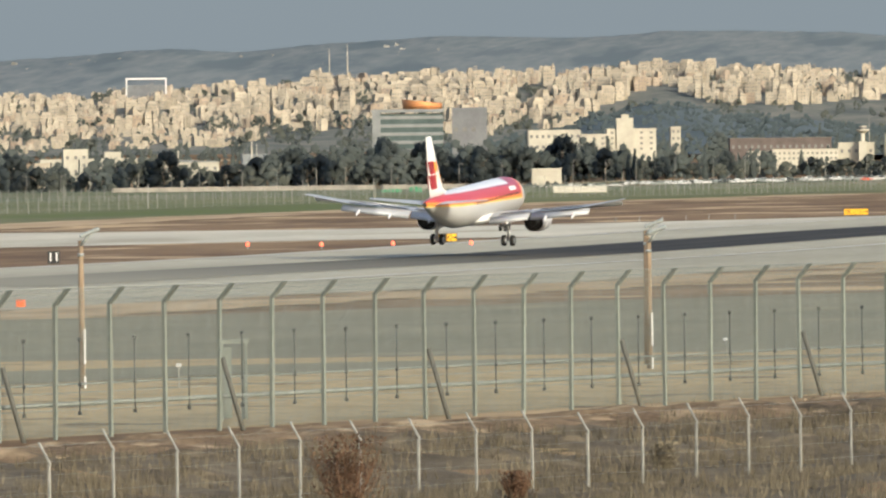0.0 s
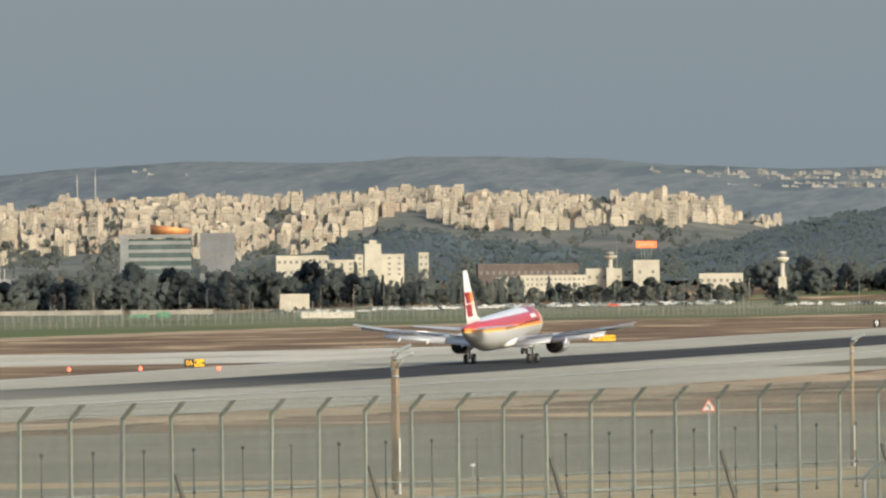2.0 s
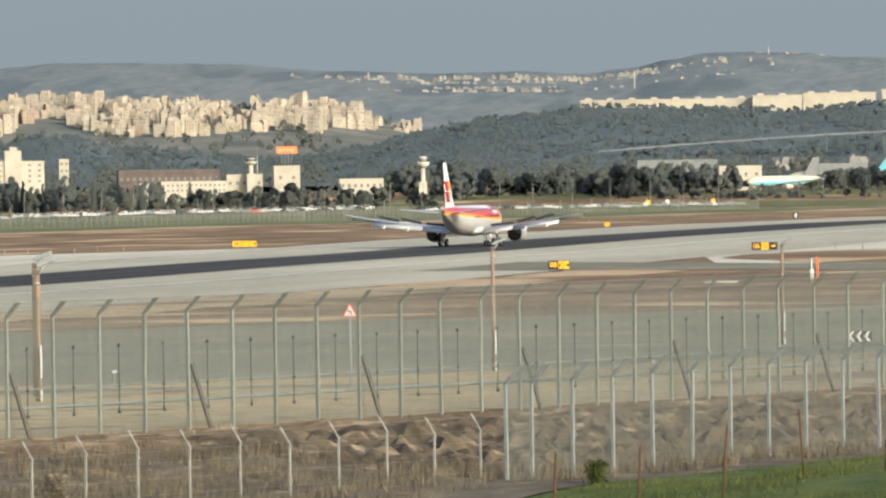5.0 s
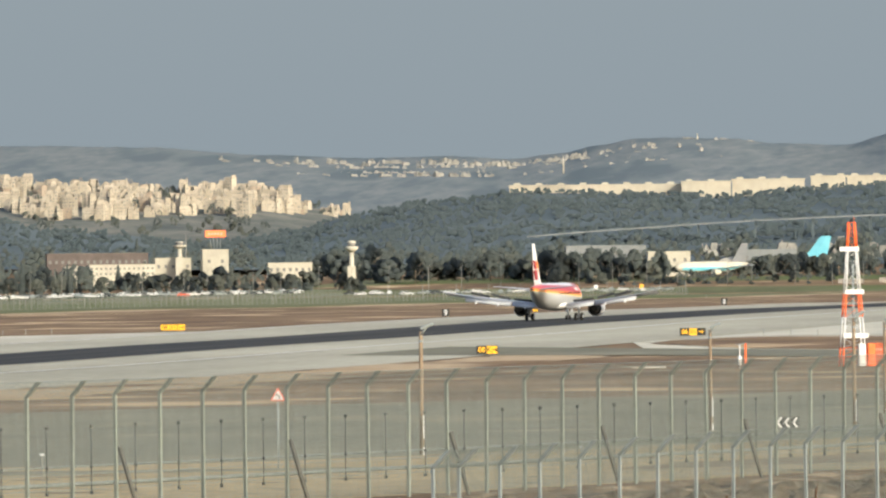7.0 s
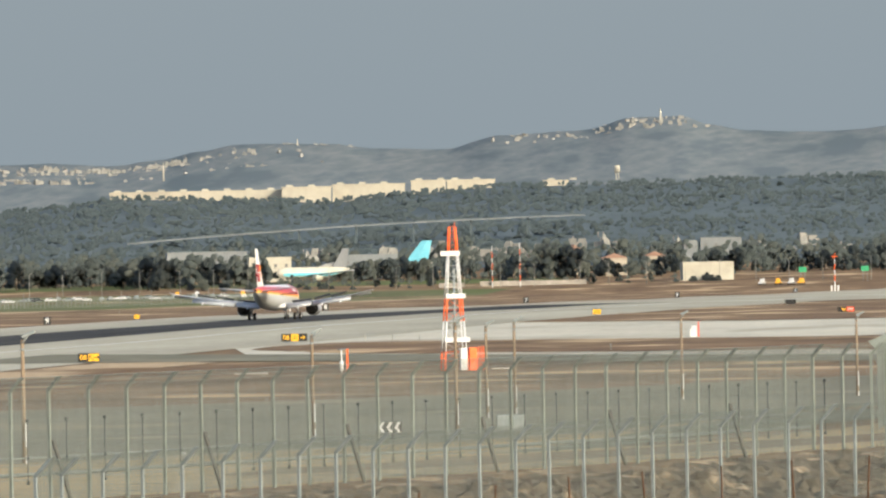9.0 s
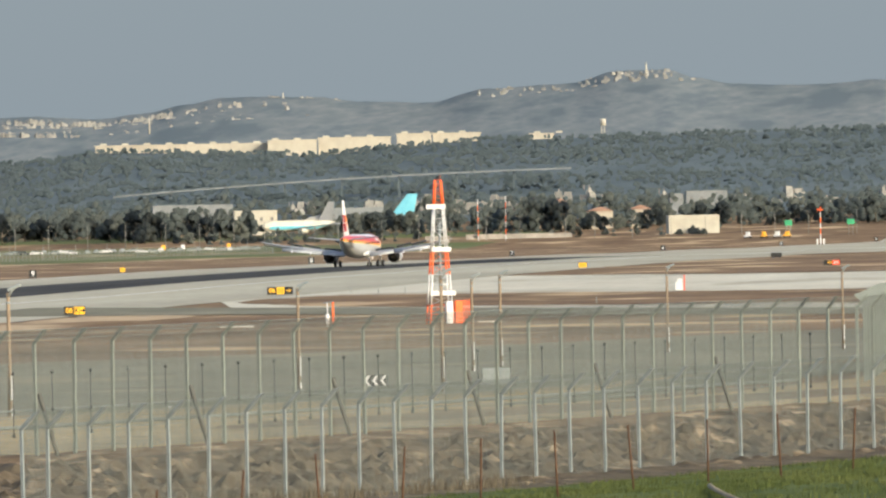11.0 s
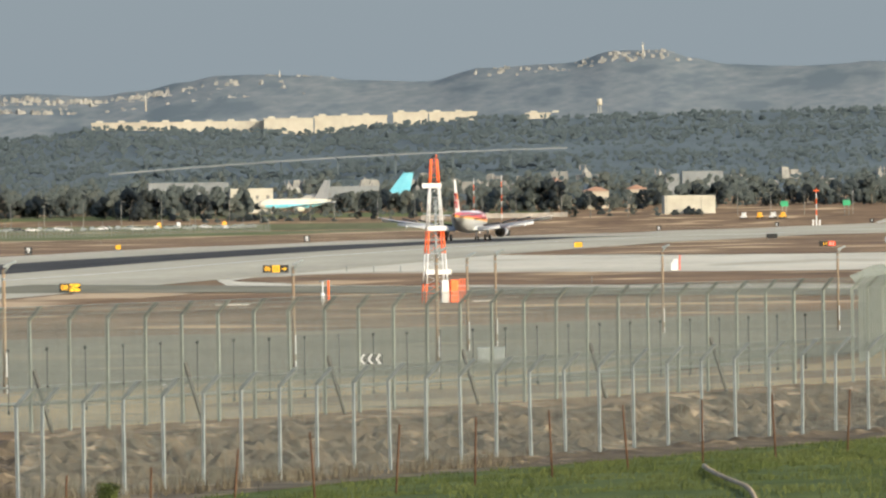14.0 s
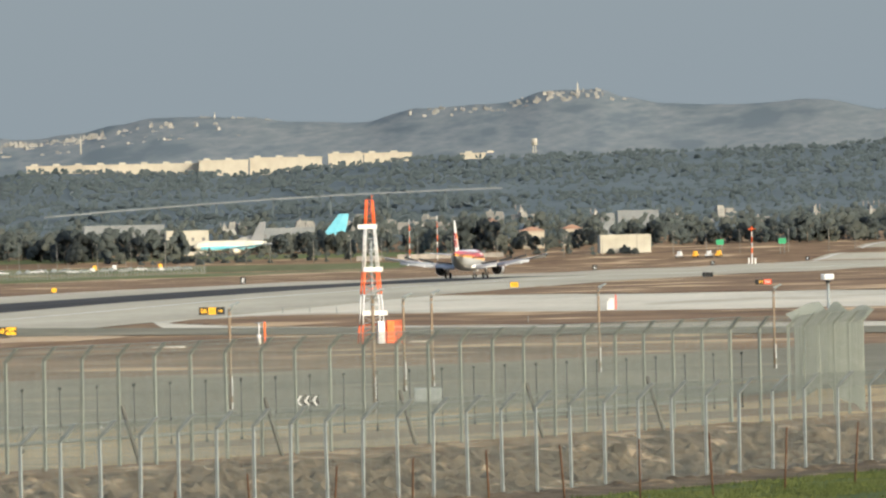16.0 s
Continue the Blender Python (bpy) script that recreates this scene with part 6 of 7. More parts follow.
def flared_tower(b, d, z0, z1, label):
    s = thing("control_tower", (*at(b, d), z0), label, "tower", b)
    h = z1 - z0
    part("shaft", tube(bm_(), (0, 0, -6), (0, 0, h * 0.72), 0.95, 0.75, 14), M["white_wall"], s)
    bm = bm_()
    loft(bm, [[(r * math.cos(k * math.tau / 16), r * math.sin(k * math.tau / 16), z) for k in range(16)] for z, r in ((h * 0.68, 0.8), (h * 0.78, 2.2), (h * 0.86, 2.3))])
    bmesh.ops.recalc_face_normals(bm, faces=bm.faces)
    part("platform", bm, M["white_wall"], s)
    part("cabin", tube(bm_(), (0, 0, h * 0.86), (0, 0, h * 0.97), 1.3, 1.5, 12), M["window_dark"], s)
    part("cap", tube(bm_(), (0, 0, h * 0.97), (0, 0, h * 1.03), 1.7, 1.0, 12), M["white_wall"], s)
    part("foot_house", box(bm_(), -1.4, 1.4, -1.2, 2.4, -6, h * 0.28), M["white_wall"], s)


flared_tower(12.02, 3345, el(9.5, 3345, 3000), el(16.2, 3345, 3000), "white flared watch tower behind the works")
flared_tower(10.97, 3240, el(5.2, 3240, 2900), el(15.6, 3240, 2900), "white flared watch tower among trees")
for b in (13.84, 13.9, 13.95, 14.0, 14.06):
    plant(5, b, 3180, 0.5, 90 * b)
hut = plain_building("white_hut", 13.86, 14.04, 3200, 0.6, 3.1, "white hut with a shallow roof behind the field", floors=0, depth=5, cat="hut", roof="white_wall")
x, y = at(13.99, 3000)
s = thing("box_truck", (x, y, ground_z(x, y)), "white box truck parked on the field road", "truck", 100)
part("cargo_box", box(bm_(), -2.4, 2.4, -1.2, 1.2, 0.9, 3.9, 0.06), M["white_wall"], s)
part("cab", box(bm_(), 2.5, 4.2, -1.1, 1.1, 0.7, 2.6, 0.15), M["shed_grey"], s)
for u in (-1.6, 3.2):
    for v in (-1.1, 1.1):
        part("wheel", tube(bm_(), (u, v - 0.15, 0.5), (u, v + 0.15, 0.5), 0.5, 0.5, 12), M["tyre"], s)
x, y = at(13.75, 2450)
solid("field_wall", box(bm_(), -7.0, 7.0, -0.2, 0.2, -0.5, 1.7, 0.05), M["pale_concrete"], (x, y, ground_z(x, y)), "low pale wall standing in the field", "wall", 13.75)
for b, w in ((14.9, 3.0), (14.75, 1.9)):
    x, y = at(b, 2700)
    s = thing("netted_stack", (x, y, ground_z(x, y)), "stack under bright green netting on the field", "stack", b)
    for i in range(3):
        part("cover", box(bm_(), -w + i * w * 0.67, -w + (i + 0.92) * w * 0.67, -1, 1, -0.2, random.uniform(0.8, 1.7), 0.15), M["green_net"], s)
# long pale greenhouses or stores west of the field
for b0, b1, d in ((15.0, 16.6, 3080), (14.45, 14.95, 3060)):
    plain_building("field_store", b0, b1, d, ground_z(*at((b0 + b1) / 2, d)) - 0.2, ground_z(*at((b0 + b1) / 2, d)) + 1.1, "long low grey store along the field edge", "roof_grey", 0, depth=6, cat="store")
# western works among the trees
for b0, b1, z0, z1, lab in ((16.75, 16.9, 4, 11.5, "white tower block among trees"), (16.35, 16.8, 3, 8.2, "pale factory with a stepped front"), (15.95, 16.35, 2, 6.5, "long pale factory among trees"), (15.35, 15.5, 2, 6, "pale house among trees"), (15.1, 15.25, 0.5, 2.6, "low white shed before trees"), (16.55, 16.65, 4, 10.5, "small white works tower")):
    plain_building("works_building", b0, b1, 3290, z0 - 3, z1, lab, floors=2, cols=max(2, int((b1 - b0) * 22)), cat="factory")
rnd = random.Random(88)
for i in range(26):
    b0 = rnd.uniform(15.05, 17.6)
    z1 = rnd.uniform(4.5, 9.5)
    plain_building("works_building", b0, b0 + rnd.uniform(0.05, 0.2), 3300 + i * 5, -1, z1, "low pale works building among trees", rnd.choice(("white_wall", "stone_cream", "roof_grey", "shed_grey")), rnd.choice((1, 2)), rnd.choice((3, 5)), "factory")
for b, z, r in ((16.2, 11, 0.25), (15.75, 14, 0.3), (15.72, 13, 0.2)):
    s = thing("chimney", (*at(b, 3300), 0), "thin pale steel chimney", "chimney")
    part("shaft", tube(bm_(), (0, 0, -2), (0, 0, z), r, r * 0.8, 8), M["white_wall"], s)
    part("ring", tube(bm_(), (0, 0, z * 0.9), (0, 0, z * 0.93), r * 1.5, r * 1.5, 8), M["shed_grey"], s)
# eastern side
hg = plain_building("white_hangar", 6.2, 6.51, 3250, ground_z(*at(6.35, 3250)) - 0.2, el(7.6, 3250, 2700), "white metal hangar with dark bushes before it", "white_wall", floors=0, depth=14, cat="hangar", roof="white_wall")
bm = bm_()
loft(bm, [[(-8.9, y, 4.9), (8.9, y, 4.9), (8.9, y, 5.5), (0, y, 6.3), (-8.9, y, 5.5)] for y in (-0.3, 14.2)], smooth=False)
bmesh.ops.recalc_face_normals(bm, faces=bm.faces)
part("gable_roof", bm, M["white_wall"], hg)
for b in (6.45, 6.33, 6.3, 6.36):
    plant(5, b, 3235, 0.55, 40 * b)
for b0, b1, d, z0, z1, lab, mat in ((9.17, 9.66, 3480, 8, 13.6, "grey flat warehouse roof behind trees", "shed_grey"), (8.9, 9.16, 3400, 5, 11.2, "pale warehouse behind trees", "white_wall"), (6.15, 6.4, 3560, 10, 15.4, "grey sheds on the slope", "shed_grey"), (6.42, 6.5, 3540, 10, 14.5, "grey shed on the slope", "shed_grey"), (8.25, 8.6, 3420, 6, 11.5, "pale warehouse behind parked aircraft", "shed_grey"), (6.85, 7.0, 3390, 3, 8.5, "cream villa among trees", "stone_cream"), (6.62, 6.74, 3400, 3, 9.0, "cream villa with tiled roof", "stone_cream"), (7.3, 7.36, 3420, 5, 12.2, "small cream villa among trees", "stone_cream"), (7.14, 7.2, 3420, 5, 12.0, "small cream villa among trees", "stone_cream")):
    v = plain_building("villa" if "villa" in lab else "warehouse", b0, b1, d, z0, z1, lab, mat, 1, 4, "house" if "villa" in lab else "warehouse", "roof_tile" if "villa" in lab else "shed_grey")
    if "villa" in lab:
        w = radians(b1 - b0) * d / 2 + 0.4
        bm = bm_()
        loft(bm, [[(-w, yy, z1 - z0 + 0.4), (w, yy, z1 - z0 + 0.4), (0, yy, z1 - z0 + 2.0)] for yy in (-0.4, 9.4)], smooth=False)
        bmesh.ops.recalc_face_normals(bm, faces=bm.faces)
        part("tiled_roof", bm, M["roof_tile"], v)
for b0, b1, d in ((7.1, 7.75, 3230), (7.85, 8.0, 3220)):
    plain_building("concrete_wall", b0, b1, d, ground_z(*at(b0, d)), ground_z(*at(b0, d)) + 1.5, "long grey concrete yard wall", "roof_grey", 0, cat="wall", depth=0.5)


def parked_airliner(b, d, z, turn, label, big=1.0, tail_only=False):
    s = thing("parked_airliner", (*at(b, d), z), label, "airplane", turn)
    prof = [(0, 0.1, 0), (0.5, 0.8, 0.05), (2, 1.5, 0.2), (5, 1.95, 0.3), (26, 1.95, 0.3), (34, 1.0, 0.9), (38, 0.3, 1.4)]
    bm = bm_()
    loft(bm, [[(x * big, r * big * math.cos(k * math.tau / 24), (3.6 + zc) * big + r * big * math.sin(k * math.tau / 24)) for k in range(24)] for x, r, zc in prof])
    bmesh.ops.recalc_face_normals(bm, faces=bm.faces)
    body = part("fuselage", bm, M["white_wall"], s)
    bm = bm_()
    loft(bm, [[(x * big, -r * 1.012 * big * math.cos(a), (3.6 + zc) * big + r * 1.012 * big * math.sin(a)) for a in (-0.75, -0.5, -0.25, -0.05)] for x, r, zc in prof[2:6]], closed=False)
    part("blue_band", bm, M["sky_blue_paint"], body)
    bm = bm_()
    for x0, x1 in ((28.5, 37),):
        loft(bm, [[(u * big, w * big, zz * big) for u, w in ((a0, 0), ((a0 + a1) / 2, 0.25), (a1, 0), ((a0 + a1) / 2, -0.25))] for a0, a1, zz in ((29, 36.5, 5.2), (34.6, 38.0, 12.4))], smooth=False)
    bmesh.ops.recalc_face_normals(bm, faces=bm.faces)
    part("fin", bm, M["sky_blue_paint"] if d > 3400 else M["grey_cladding"], s)
    for k in (1, -1):
        bm = bm_()
        loft(bm, [[(u * big, k * v * big, zz * big) for u, zz in ((x0, z0), ((x0 + x1) / 2, z0 + 0.3), (x1, z0), ((x0 + x1) / 2, z0 - 0.2))] for v, x0, x1, z0 in ((1.5, 13, 20, 2.8), (17, 21.5, 23.3, 4.4))], smooth=False)
        bmesh.ops.recalc_face_normals(bm, faces=bm.faces)
        part("wing", bm, M["wing_grey"], s)
        part("engine", tube(bm_(), (13.5 * big, k * 5.7 * big, 1.9 * big), (17.5 * big, k * 5.7 * big, 1.9 * big), 1.1 * big, 0.8 * big, 16), M["white_wall"], s)
        part("gear_leg", tube(bm_(), (19 * big, k * 3.5 * big, 0), (19 * big, k * 3.5 * big, 2.6 * big), 0.2 * big), M["galvanised"], s)
    part("nose_gear", tube(bm_(), (5 * big, 0, 0), (5 * big, 0, 2.2 * big), 0.15 * big), M["galvanised"], s)


parked_airliner(8.99, 3330, ground_z(*at(8.99, 3330)) + 0.1, 55, "white and light blue airliner parked behind bushes", 0.98)
parked_airliner(8.74, 3425, ground_z(*at(8.74, 3425)) + 0.1, 8.5, "parked airliner with a light blue fin behind trees", 1.1)

# red and white poles, green road signs, yellow machines
for b, d, h in ((7.675, 3200, 14.5), (7.505, 3200, 15.5)):
    s = thing("banded_pole", (*at(b, d), ground_z(*at(b, d))), "tall thin red and white banded pole", "mast", 0, "banded poles")
    for i in range(7):
        part("band", tube(bm_(), (0, 0, h * i / 7), (0, 0, h * (i + 1) / 7), 0.11, 0.10, 8), M["aviation_orange" if i % 2 else "white_paint"], s)
s = thing("banded_mast", (*at(5.585, 2900), ground_z(*at(5.585, 2900))), "small red and white lattice mast on white feet", "mast")
for i in range(6):
    part("section", tube(bm_(), (0, 0, 1.5 + i * 1.7), (0, 0, 3.2 + i * 1.7), 0.22 - i * 0.015, 0.2 - i * 0.015, 4), M["aviation_orange" if i % 2 else "white_paint"], s)
for dx in (-1, 0, 1):
    part("foot", box(bm_(), dx - 0.25, dx + 0.25, -0.25, 0.25, -0.2, 1.8, 0.03), M["white_paint"], s)
part("crossbar", box(bm_(), -1.0, 1.0, -0.1, 0.1, 10.6, 10.9), M["aviation_orange"], s)
for b in (5.78, 5.4):
    s = thing("road_sign_panel", (*at(b, 3180), ground_z(*at(b, 3180))), "green road direction sign on two posts", "road sign", b + 5)
    for dx in (-0.7, 0.7):
        part("post", tube(bm_(), (dx, 0, -0.2), (dx, 0, 5.4), 0.08), M["galvanised"], s)
    part("panel", box(bm_(), -1.3, 1.3, -0.12, -0.06, 3.6, 5.4, 0.02), M["green_net"], s)


def machine(b, d, mat, label, turn):
    s = thing("road_machine", (*at(b, d), ground_z(*at(b, d))), label, "construction vehicle", turn, "works machines")
    s.scale = (0.75, 0.75, 0.7)
    part("chassis", box(bm_(), -2.4, 2.4, -1.1, 1.1, 0.6, 1.5, 0.1), M[mat], s)
    part("cab", box(bm_(), -0.3, 1.2, -0.9, 0.9, 1.5, 3.0, 0.12), M[mat], s)
    part("boom", tube(bm_(), (1.2, 0, 1.6), (3.4, 0, 3.2), 0.2, 0.16, 6), M[mat], s)
    for u in (-1.5, 1.5):
        for v in (-1.05, 1.05):
            part("wheel", tube(bm_(), (u, v - 0.2, 0.6), (u, v + 0.2, 0.6), 0.6, 0.6, 12), M["tyre"], s)


M["machine_yellow"] = material("machine_yellow", (0.72, 0.36, 0.04), (0.82, 0.44, 0.06), 1.0, rough=0.5)
for b, mat in ((5.93, "machine_yellow"), (5.85, "white_paint"), (5.79, "machine_yellow"), (6.03, "white_paint"), (9.48, "white_paint"), (9.6, "machine_yellow"), (9.2, "machine_yellow")):
    machine(b, 3150, mat, "yellow road-building machine parked on bare soil" if mat == "machine_yellow" else "white works vehicle on the far side", random.choice((80, 100, 265)))


def car_mesh(mat):
    bm = bm_()
    loft(bm, [[(x, s2 * w, z) for s2, z in ((-1, z0), (1, z0), (1, z1), (-1, z1))] for x, w, z0, z1 in ((-2.1, 0.75, 0.4, 0.8), (-2.0, 0.85, 0.3, 0.95), (2.0, 0.85, 0.3, 0.9), (2.15, 0.75, 0.4, 0.7))], smooth=False)
    loft(bm, [[(x, s2 * w, z) for s2, z in ((-1, 0.9), (1, 0.9), (0.85, z1), (-0.85, z1))] for x, w, z1 in ((-1.7, 0.75, 0.95), (-1.2, 0.75, 1.42), (0.4, 0.75, 1.42), (1.1, 0.75, 0.95))], smooth=False)
    bmesh.ops.recalc_face_normals(bm, faces=bm.faces)
    return mesh_of("car_body", bm, mat)


rnd = random.Random(8)
CARS = []
for mat, word in (("white_paint", "white"), ("galvanised", "silver-grey"), ("glass_dark", "dark"), ("red_paint", "red")):
    c = thing("parked_car", (0, -100, 11), f"{word} car parked in a long row", "car", 0, "parked cars")
    o = new("body", car_mesh(M[mat]))
    o.parent = c
    part("windscreen", box(bm_(), -1.1, 0.9, -0.72, 0.72, 1.0, 1.36, 0.05), M["glass_dark"], c)
    for u in (-1.3, 1.3):
        for v in (-0.75, 0.75):
            part("wheel", tube(bm_(), (u, v - 0.1, 0.32), (u, v + 0.1, 0.32), 0.32, 0.32, 10), M["tyre"], c)
    CARS.append([c, False])
for b0, b1, d, n in ((11.3, 13.5, 3170, 105), (13.5, 14.1, 3150, 14), (9.0, 11.0, 3140, 34)):
    for i in range(n):
        b = b0 + (b1 - b0) * (i + rnd.uniform(0, 0.8)) / n
        x, y = at(b, d + rnd.uniform(-6, 10))
        m = pose(x, y, ground_z(x, y), 0, 0, b + rnd.choice((0, 90, 180)) + rnd.uniform(-8, 8))
        c = CARS[rnd.choice((0, 0, 0, 0, 0, 1, 1, 1, 2, 2))]
        if not c[1]:
            c[1] = True
            c[0].matrix_basis = m
        else:
            copy_thing(c[0], m)
for c, used in CARS:
    if not used:
        c.matrix_basis = pose(*stand(12.0, 3160))

# ---- far airfield fences and street lamps ----
far_post = mesh_of("far_post", tube(bm_(), (0, 0, -0.3), (0, 0, 2.8), 0.06, 0.06, 5), M["pale_post"])
far_mesh = grid_panel("far_mesh", 6.0, 0.0, 2.6, 0.4, 0.02, M["fence_grey"])
for x0, y0, y1, stepm in ((-470, 1250, 3000, 6.0), (-600, 1250, 3080, 6.0)):
    f = thing("far_fence", (x0, y0, 0), "grey mesh fence on the far side of the airfield", "fence", 90, "airfield fences")
    for i in range(int((y1 - y0) / stepm)):
        y = y0 + i * stepm
        z = ground_z(x0, y)
        for name, me in (("post", far_post), ("mesh_panel", far_mesh)):
            ob = new(name, me)
            ob.parent = f
            ob.matrix_basis = pose(i * stepm, 0, z)
lampm = bm_()
tube(lampm, (0, 0, -0.3), (0, 0, 8.0), 0.11, 0.07, 6)
tube(lampm, (0, 0, 8.0), (1.1, 0, 8.3), 0.06, 0.05, 6)
box(lampm, 0.9, 1.6, -0.12, 0.12, 8.22, 8.36)
lamp_me = mesh_of("street_lamp", lampm, M["pale_post"])
rnd = random.Random(3)
for i in range(60):
    b = 4.5 + 13.3 * i / 60 + rnd.uniform(-0.05, 0.05)
    x, y = at(b, 3205)
    ob = new("street_lamp", lamp_me)
    ob.matrix_basis = pose(x, y, ground_z(x, y), 0, 0, rnd.uniform(0, 360))
    tagged(ob, "thin grey street lamp on the boundary road", "street lamp", "far street lamps")
fl = mesh_of("flood_post", tube(bm_(), (0, 0, -0.3), (0, 0, 4.6), 0.09, 0.07, 6), M["pale_post"])
for i in range(34):
    y = 1300 + i * 52
    ob = new("fence_light_post", fl)
    ob.matrix_basis = pose(-470 - 4, y, ground_z(-474, y))
    tagged(ob, "pale lamp post along the far fence", "lamp post", "far fence lamp posts")

# ---- grass, weeds and stones near the fences ----
M["blade_green"] = material("blade_green", (0.046, 0.064, 0.018), (0.095, 0.108, 0.036), 0.25, rough=0.8, per_piece=0.25)
M["blade_dry"] = material("blade_dry", (0.09, 0.076, 0.054), (0.18, 0.155, 0.11), 0.6, rough=0.9, per_piece=0.3)
M["twig_red"] = material("twig_red", (0.07, 0.042, 0.026), (0.13, 0.078, 0.05), 1.0, rough=0.9, per_piece=0.2)
M["stone"] = material("loose_stone", (0.24, 0.19, 0.13), (0.42, 0.35, 0.26), 2.0, rough=0.9, per_piece=0.25)


def blades(name, count, p0, p1, q0, q1, low, high, mat, label, seed, clump=0.0):
    rnd = random.Random(seed)
    verts, faces = [], []
    for i in range(count):
        p, q = rnd.uniform(p0, p1), rnd.uniform(q0, q1)
        if clump and noise.noise(Vector((p * 0.35, q * 0.35, seed))) < rnd.uniform(-0.25, clump):
            continue
        x, y = on_line(p, q)
        z = ground_z(x, y) + 0.02
        for k in range(4):
            a, h, w = rnd.uniform(0, math.tau), rnd.uniform(low, high), rnd.uniform(0.008, 0.02)
            ux, uy = x + rnd.uniform(-0.15, 0.15), y + rnd.uniform(-0.15, 0.15)
            c, s = math.cos(a), math.sin(a)
            lean = rnd.uniform(-0.35, 0.35) * h
            b = len(verts)
            verts += [(ux - c * w, uy - s * w, z), (ux + c * w, uy + s * w, z), (ux + c * lean, uy + s * lean, z + h)]
            faces.append((b, b + 1, b + 2))
    me = bpy.data.meshes.new(name)
    me.from_pydata(verts, [], faces)
    me.materials.append(mat)
    return tagged(new(name, me), label, "grass", kind="stuff")


blades("green_grass", 62000, 70, 108.6, 180, 262, 0.06, 0.2, M["blade_green"], "fresh green grass on the bank", 1, -0.05)
blades("dry_weeds", 32000, 110, 136, 158, 226, 0.1, 0.5, M["blade_dry"], "dry grey-brown weeds in the ditch", 2, 0.25)
blades("sparse_weeds", 6000, 112, 141, 222, 330, 0.08, 0.35, M["blade_dry"], "sparse dry weeds on the bank", 3, 0.3)

rnd = random.Random(17)
bm = bm_()
for i in range(300):
    p, q = rnd.gauss(137, 3.2) if i % 2 else rnd.uniform(114, 140), rnd.uniform(165, 330)
    x, y = on_line(p, q)
    r = rnd.uniform(0.03, 0.10)
    s = bmesh.ops.create_icosphere(bm, subdivisions=1, radius=1, matrix=Matrix.LocRotScale((x, y, ground_z(x, y) + r * 0.3), Euler((rnd.uniform(0, 6), rnd.uniform(0, 6), 0)), (r, r * rnd.uniform(0.6, 1), r * rnd.uniform(0.5, 0.8))))
    for v in s["verts"]:
        v.co += Vector((rnd.uniform(-1, 1), rnd.uniform(-1, 1), rnd.uniform(-1, 1))) * r * 0.25
tagged(new("loose_stones", mesh_of("loose_stones", bm, M["stone"])), "pale loose stones along the bank", "stones", kind="stuff")


def dry_bush(p, q, size, label, mat, seed):
    rnd = random.Random(seed)
    x, y = on_line(p, q)
    s = thing("dry_bush", (x, y, ground_z(x, y)), label, "bush")
    bm = bm_()
    for i in range(60):
        a, u = rnd.uniform(0, math.tau), rnd.random() ** 0.5
        tip = Vector((math.cos(a) * u * 0.5, math.sin(a) * u * 0.5, rnd.uniform(0.6, 1.0))) * size
        tube(bm, (0.1 * math.cos(a), 0.1 * math.sin(a), -0.05), tip, 0.014, 0.004, 4)
        for k in range(5):
            m = tip * rnd.uniform(0.45, 0.95)
            tube(bm, m, m + Vector((rnd.uniform(-1, 1), rnd.uniform(-1, 1), rnd.uniform(0.2, 1))) * size * 0.16, 0.007, 0.003, 3)
    part("twig_clump", bm, mat, s)
    bm = bm_()
    for i in range(int(900 * size)):
        c = Vector((rnd.gauss(0, 0.2), rnd.gauss(0, 0.2), rnd.uniform(0.1, 1.0))) * size
        d, e = (Vector((rnd.uniform(-1, 1), rnd.uniform(-1, 1), rnd.uniform(-1, 1))) * 0.05 for _ in range(2))
        bm.faces.new([bm.verts.new(c + v) for v in (d, e, -d)])
    part("leaf_clump", bm, mat, s)


dry_bush(119, 176.6, 1.9, "reddish-brown dead bush beside the old fence", M["twig_red"], 4)
dry_bush(120, 185.2, 0.8, "small reddish-brown dead bush in the ditch", M["twig_red"], 5)
dry_bush(127, 203, 0.9, "small dry brown bush on the bank", M["blade_dry"], 6)
dry_bush(109, 199, 0.6, "low green weed at the edge of the grass", M["blade_green"], 7)
dry_bush(112, 190, 0.5, "low green weed at the edge of the grass", M["blade_green"], 8)
bm, rings = bm_(), []
for i in range(25):
    k = i / 24
    x, y = on_line(98.9 - 13.1 * k + 0.1 * math.sin(9 * k), 211.4 - 23.9 * k)
    rings.append([(x + 0.06 * math.cos(a * math.tau / 8), y, ground_z(x, y) + 0.2 + 0.06 * math.sin(a * math.tau / 8)) for a in range(8)])
loft(bm, rings)
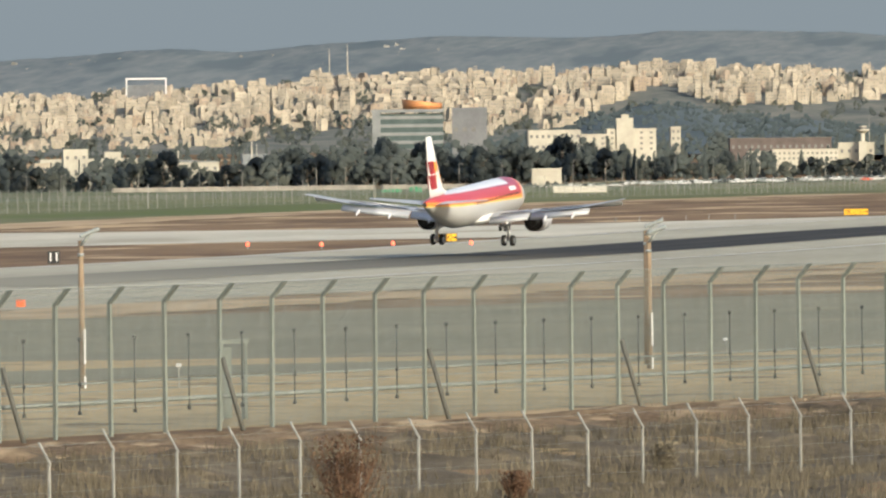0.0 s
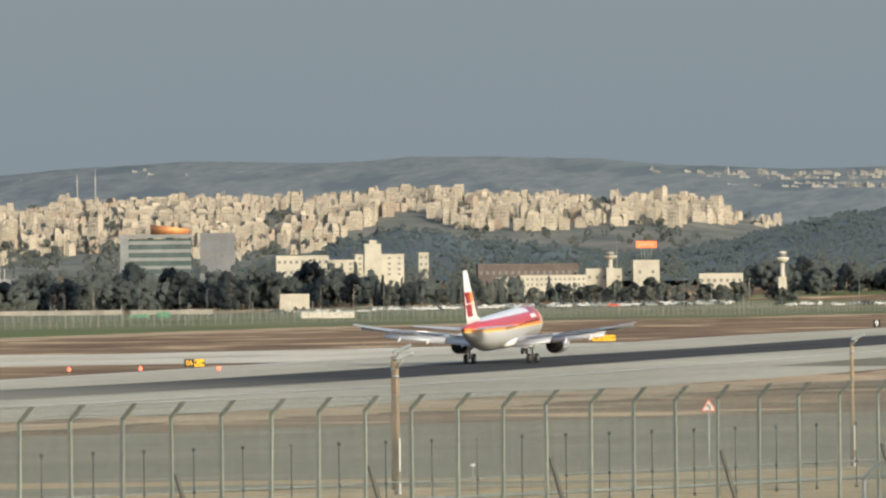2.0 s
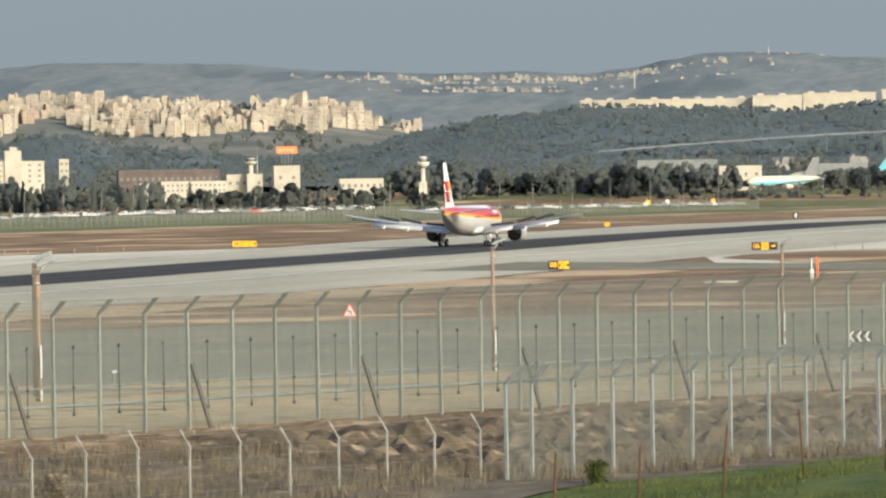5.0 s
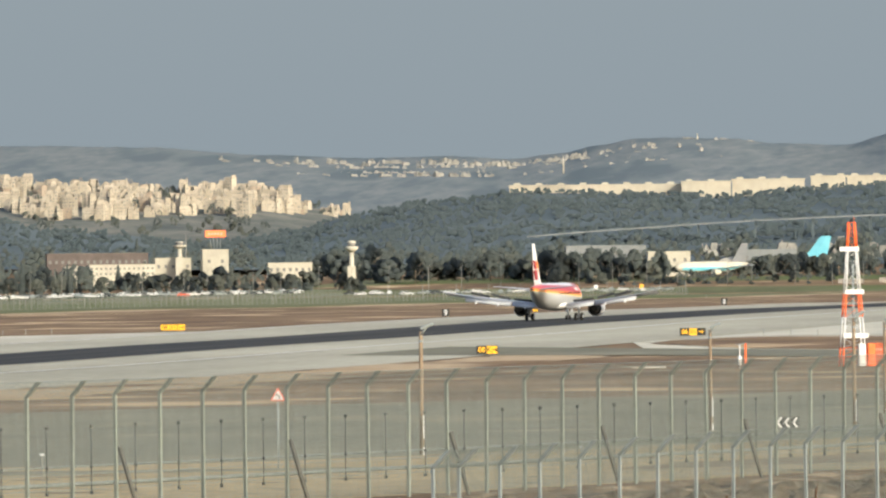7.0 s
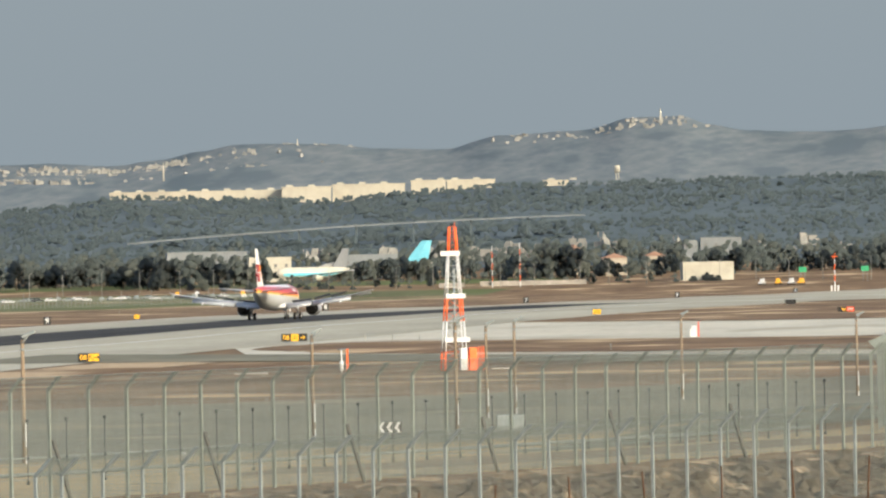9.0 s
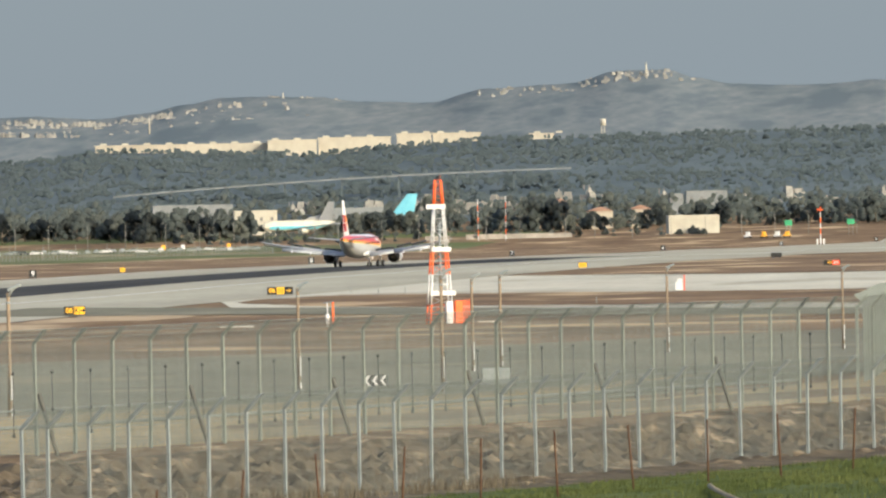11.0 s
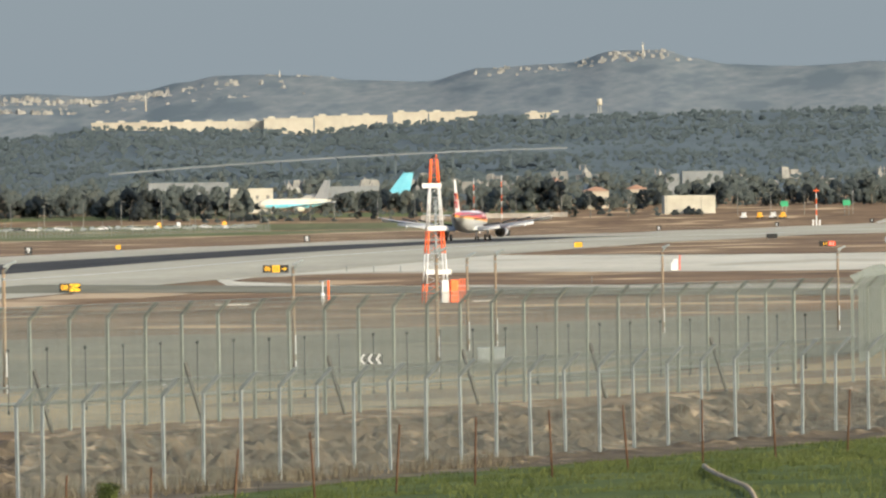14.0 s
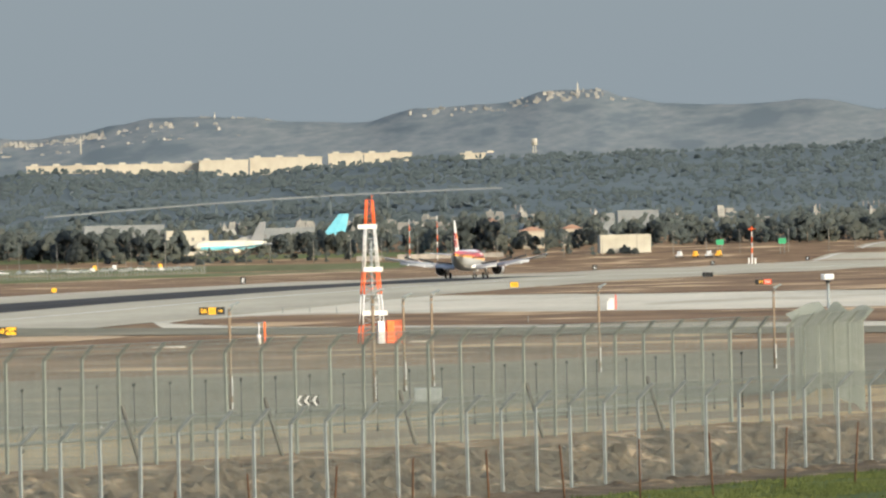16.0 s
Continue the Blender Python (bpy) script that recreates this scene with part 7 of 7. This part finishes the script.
bmesh.ops.recalc_face_normals(bm, faces=bm.faces)
solid("wooden_rail", bm, M["pale_wood"], (0, 0, 0), "long pale wooden rail lying in the grass", "rail")

# ---- the landing aircraft's way and all else that moves ----
# seconds, metres off the centre line, metres along the runway, height over it, nose up, bank to the right
FLIGHT = [(0, 0, 966.98, 1.75, 3.2, 1.4), (1, 0, 1035.9, 0.93, 3.4, 0.6), (1.5, 0, 1068.8, 0.5, 3.6, 0), (2.2, 0, 1116.8, 0.14, 3.0, 0), (3, 0, 1171.6, 0, 2.4, 0), (3.5, 0, 1206.1, 0, 1.2, 0), (4.5, 0, 1280, 0, 0, 0), (7, 0, 1447.8, 0, 0, 0), (8, 0, 1508.8, 0, 0, 0), (10.3, 0, 1641, 0, 0, 0), (11, 0, 1681, 0, 0, 0), (12, 0, 1734.4, 0, 0, 0), (12.5, 0, 1759.6, 0, 0, 0), (14.5, 0, 1858.6, 0, 0, 0), (15.5, 0, 1906.9, 0, 0, 0), (16, 0, 1931.4, 0, 0, 0)]


def motions():
    walk(aircraft, [(t, pose(RUNWAY_X + dx, y, rise(y, ALONG) + 0.1 + up, nose, bank, 0)) for t, dx, y, up, nose, bank in FLIGHT])
    # the main gear hangs at full stretch until the wheels take the weight
    sag = [(0, 0.62), (1, 0.58), (1.5, 0.48), (2.2, 0.14), (3, 0), (16, 0)]
    for leg in gear_legs:
        walk(leg, [(t, pose(0, 0, -e)) for t, e in sag])
    for ob, x, y, z in wheels[:4]:
        walk(ob, [(t, pose(x, y, z - e)) for t, e in sag])
    for ob, x, y, z, side in spoilers:
        shut, up = pose(x, y, z, 0, -7 * side, 0), pose(x, y, z + 0.05, -24, -7 * side, 0)
        walk(ob, [(0, shut), (3.6, shut), (4.3, up), (16, up)])
    for ob, x, y, z, ang in reversers:
        shut, out = pose(x, y, z, 0, ang, 0), pose(x, y - 0.5, z, 0, ang, 0) @ pose(0, 0, 0.05, 62, 0, 0)
        walk(ob, [(0, shut), (4.9, shut), (6.2, out), (16, out)])


motions()
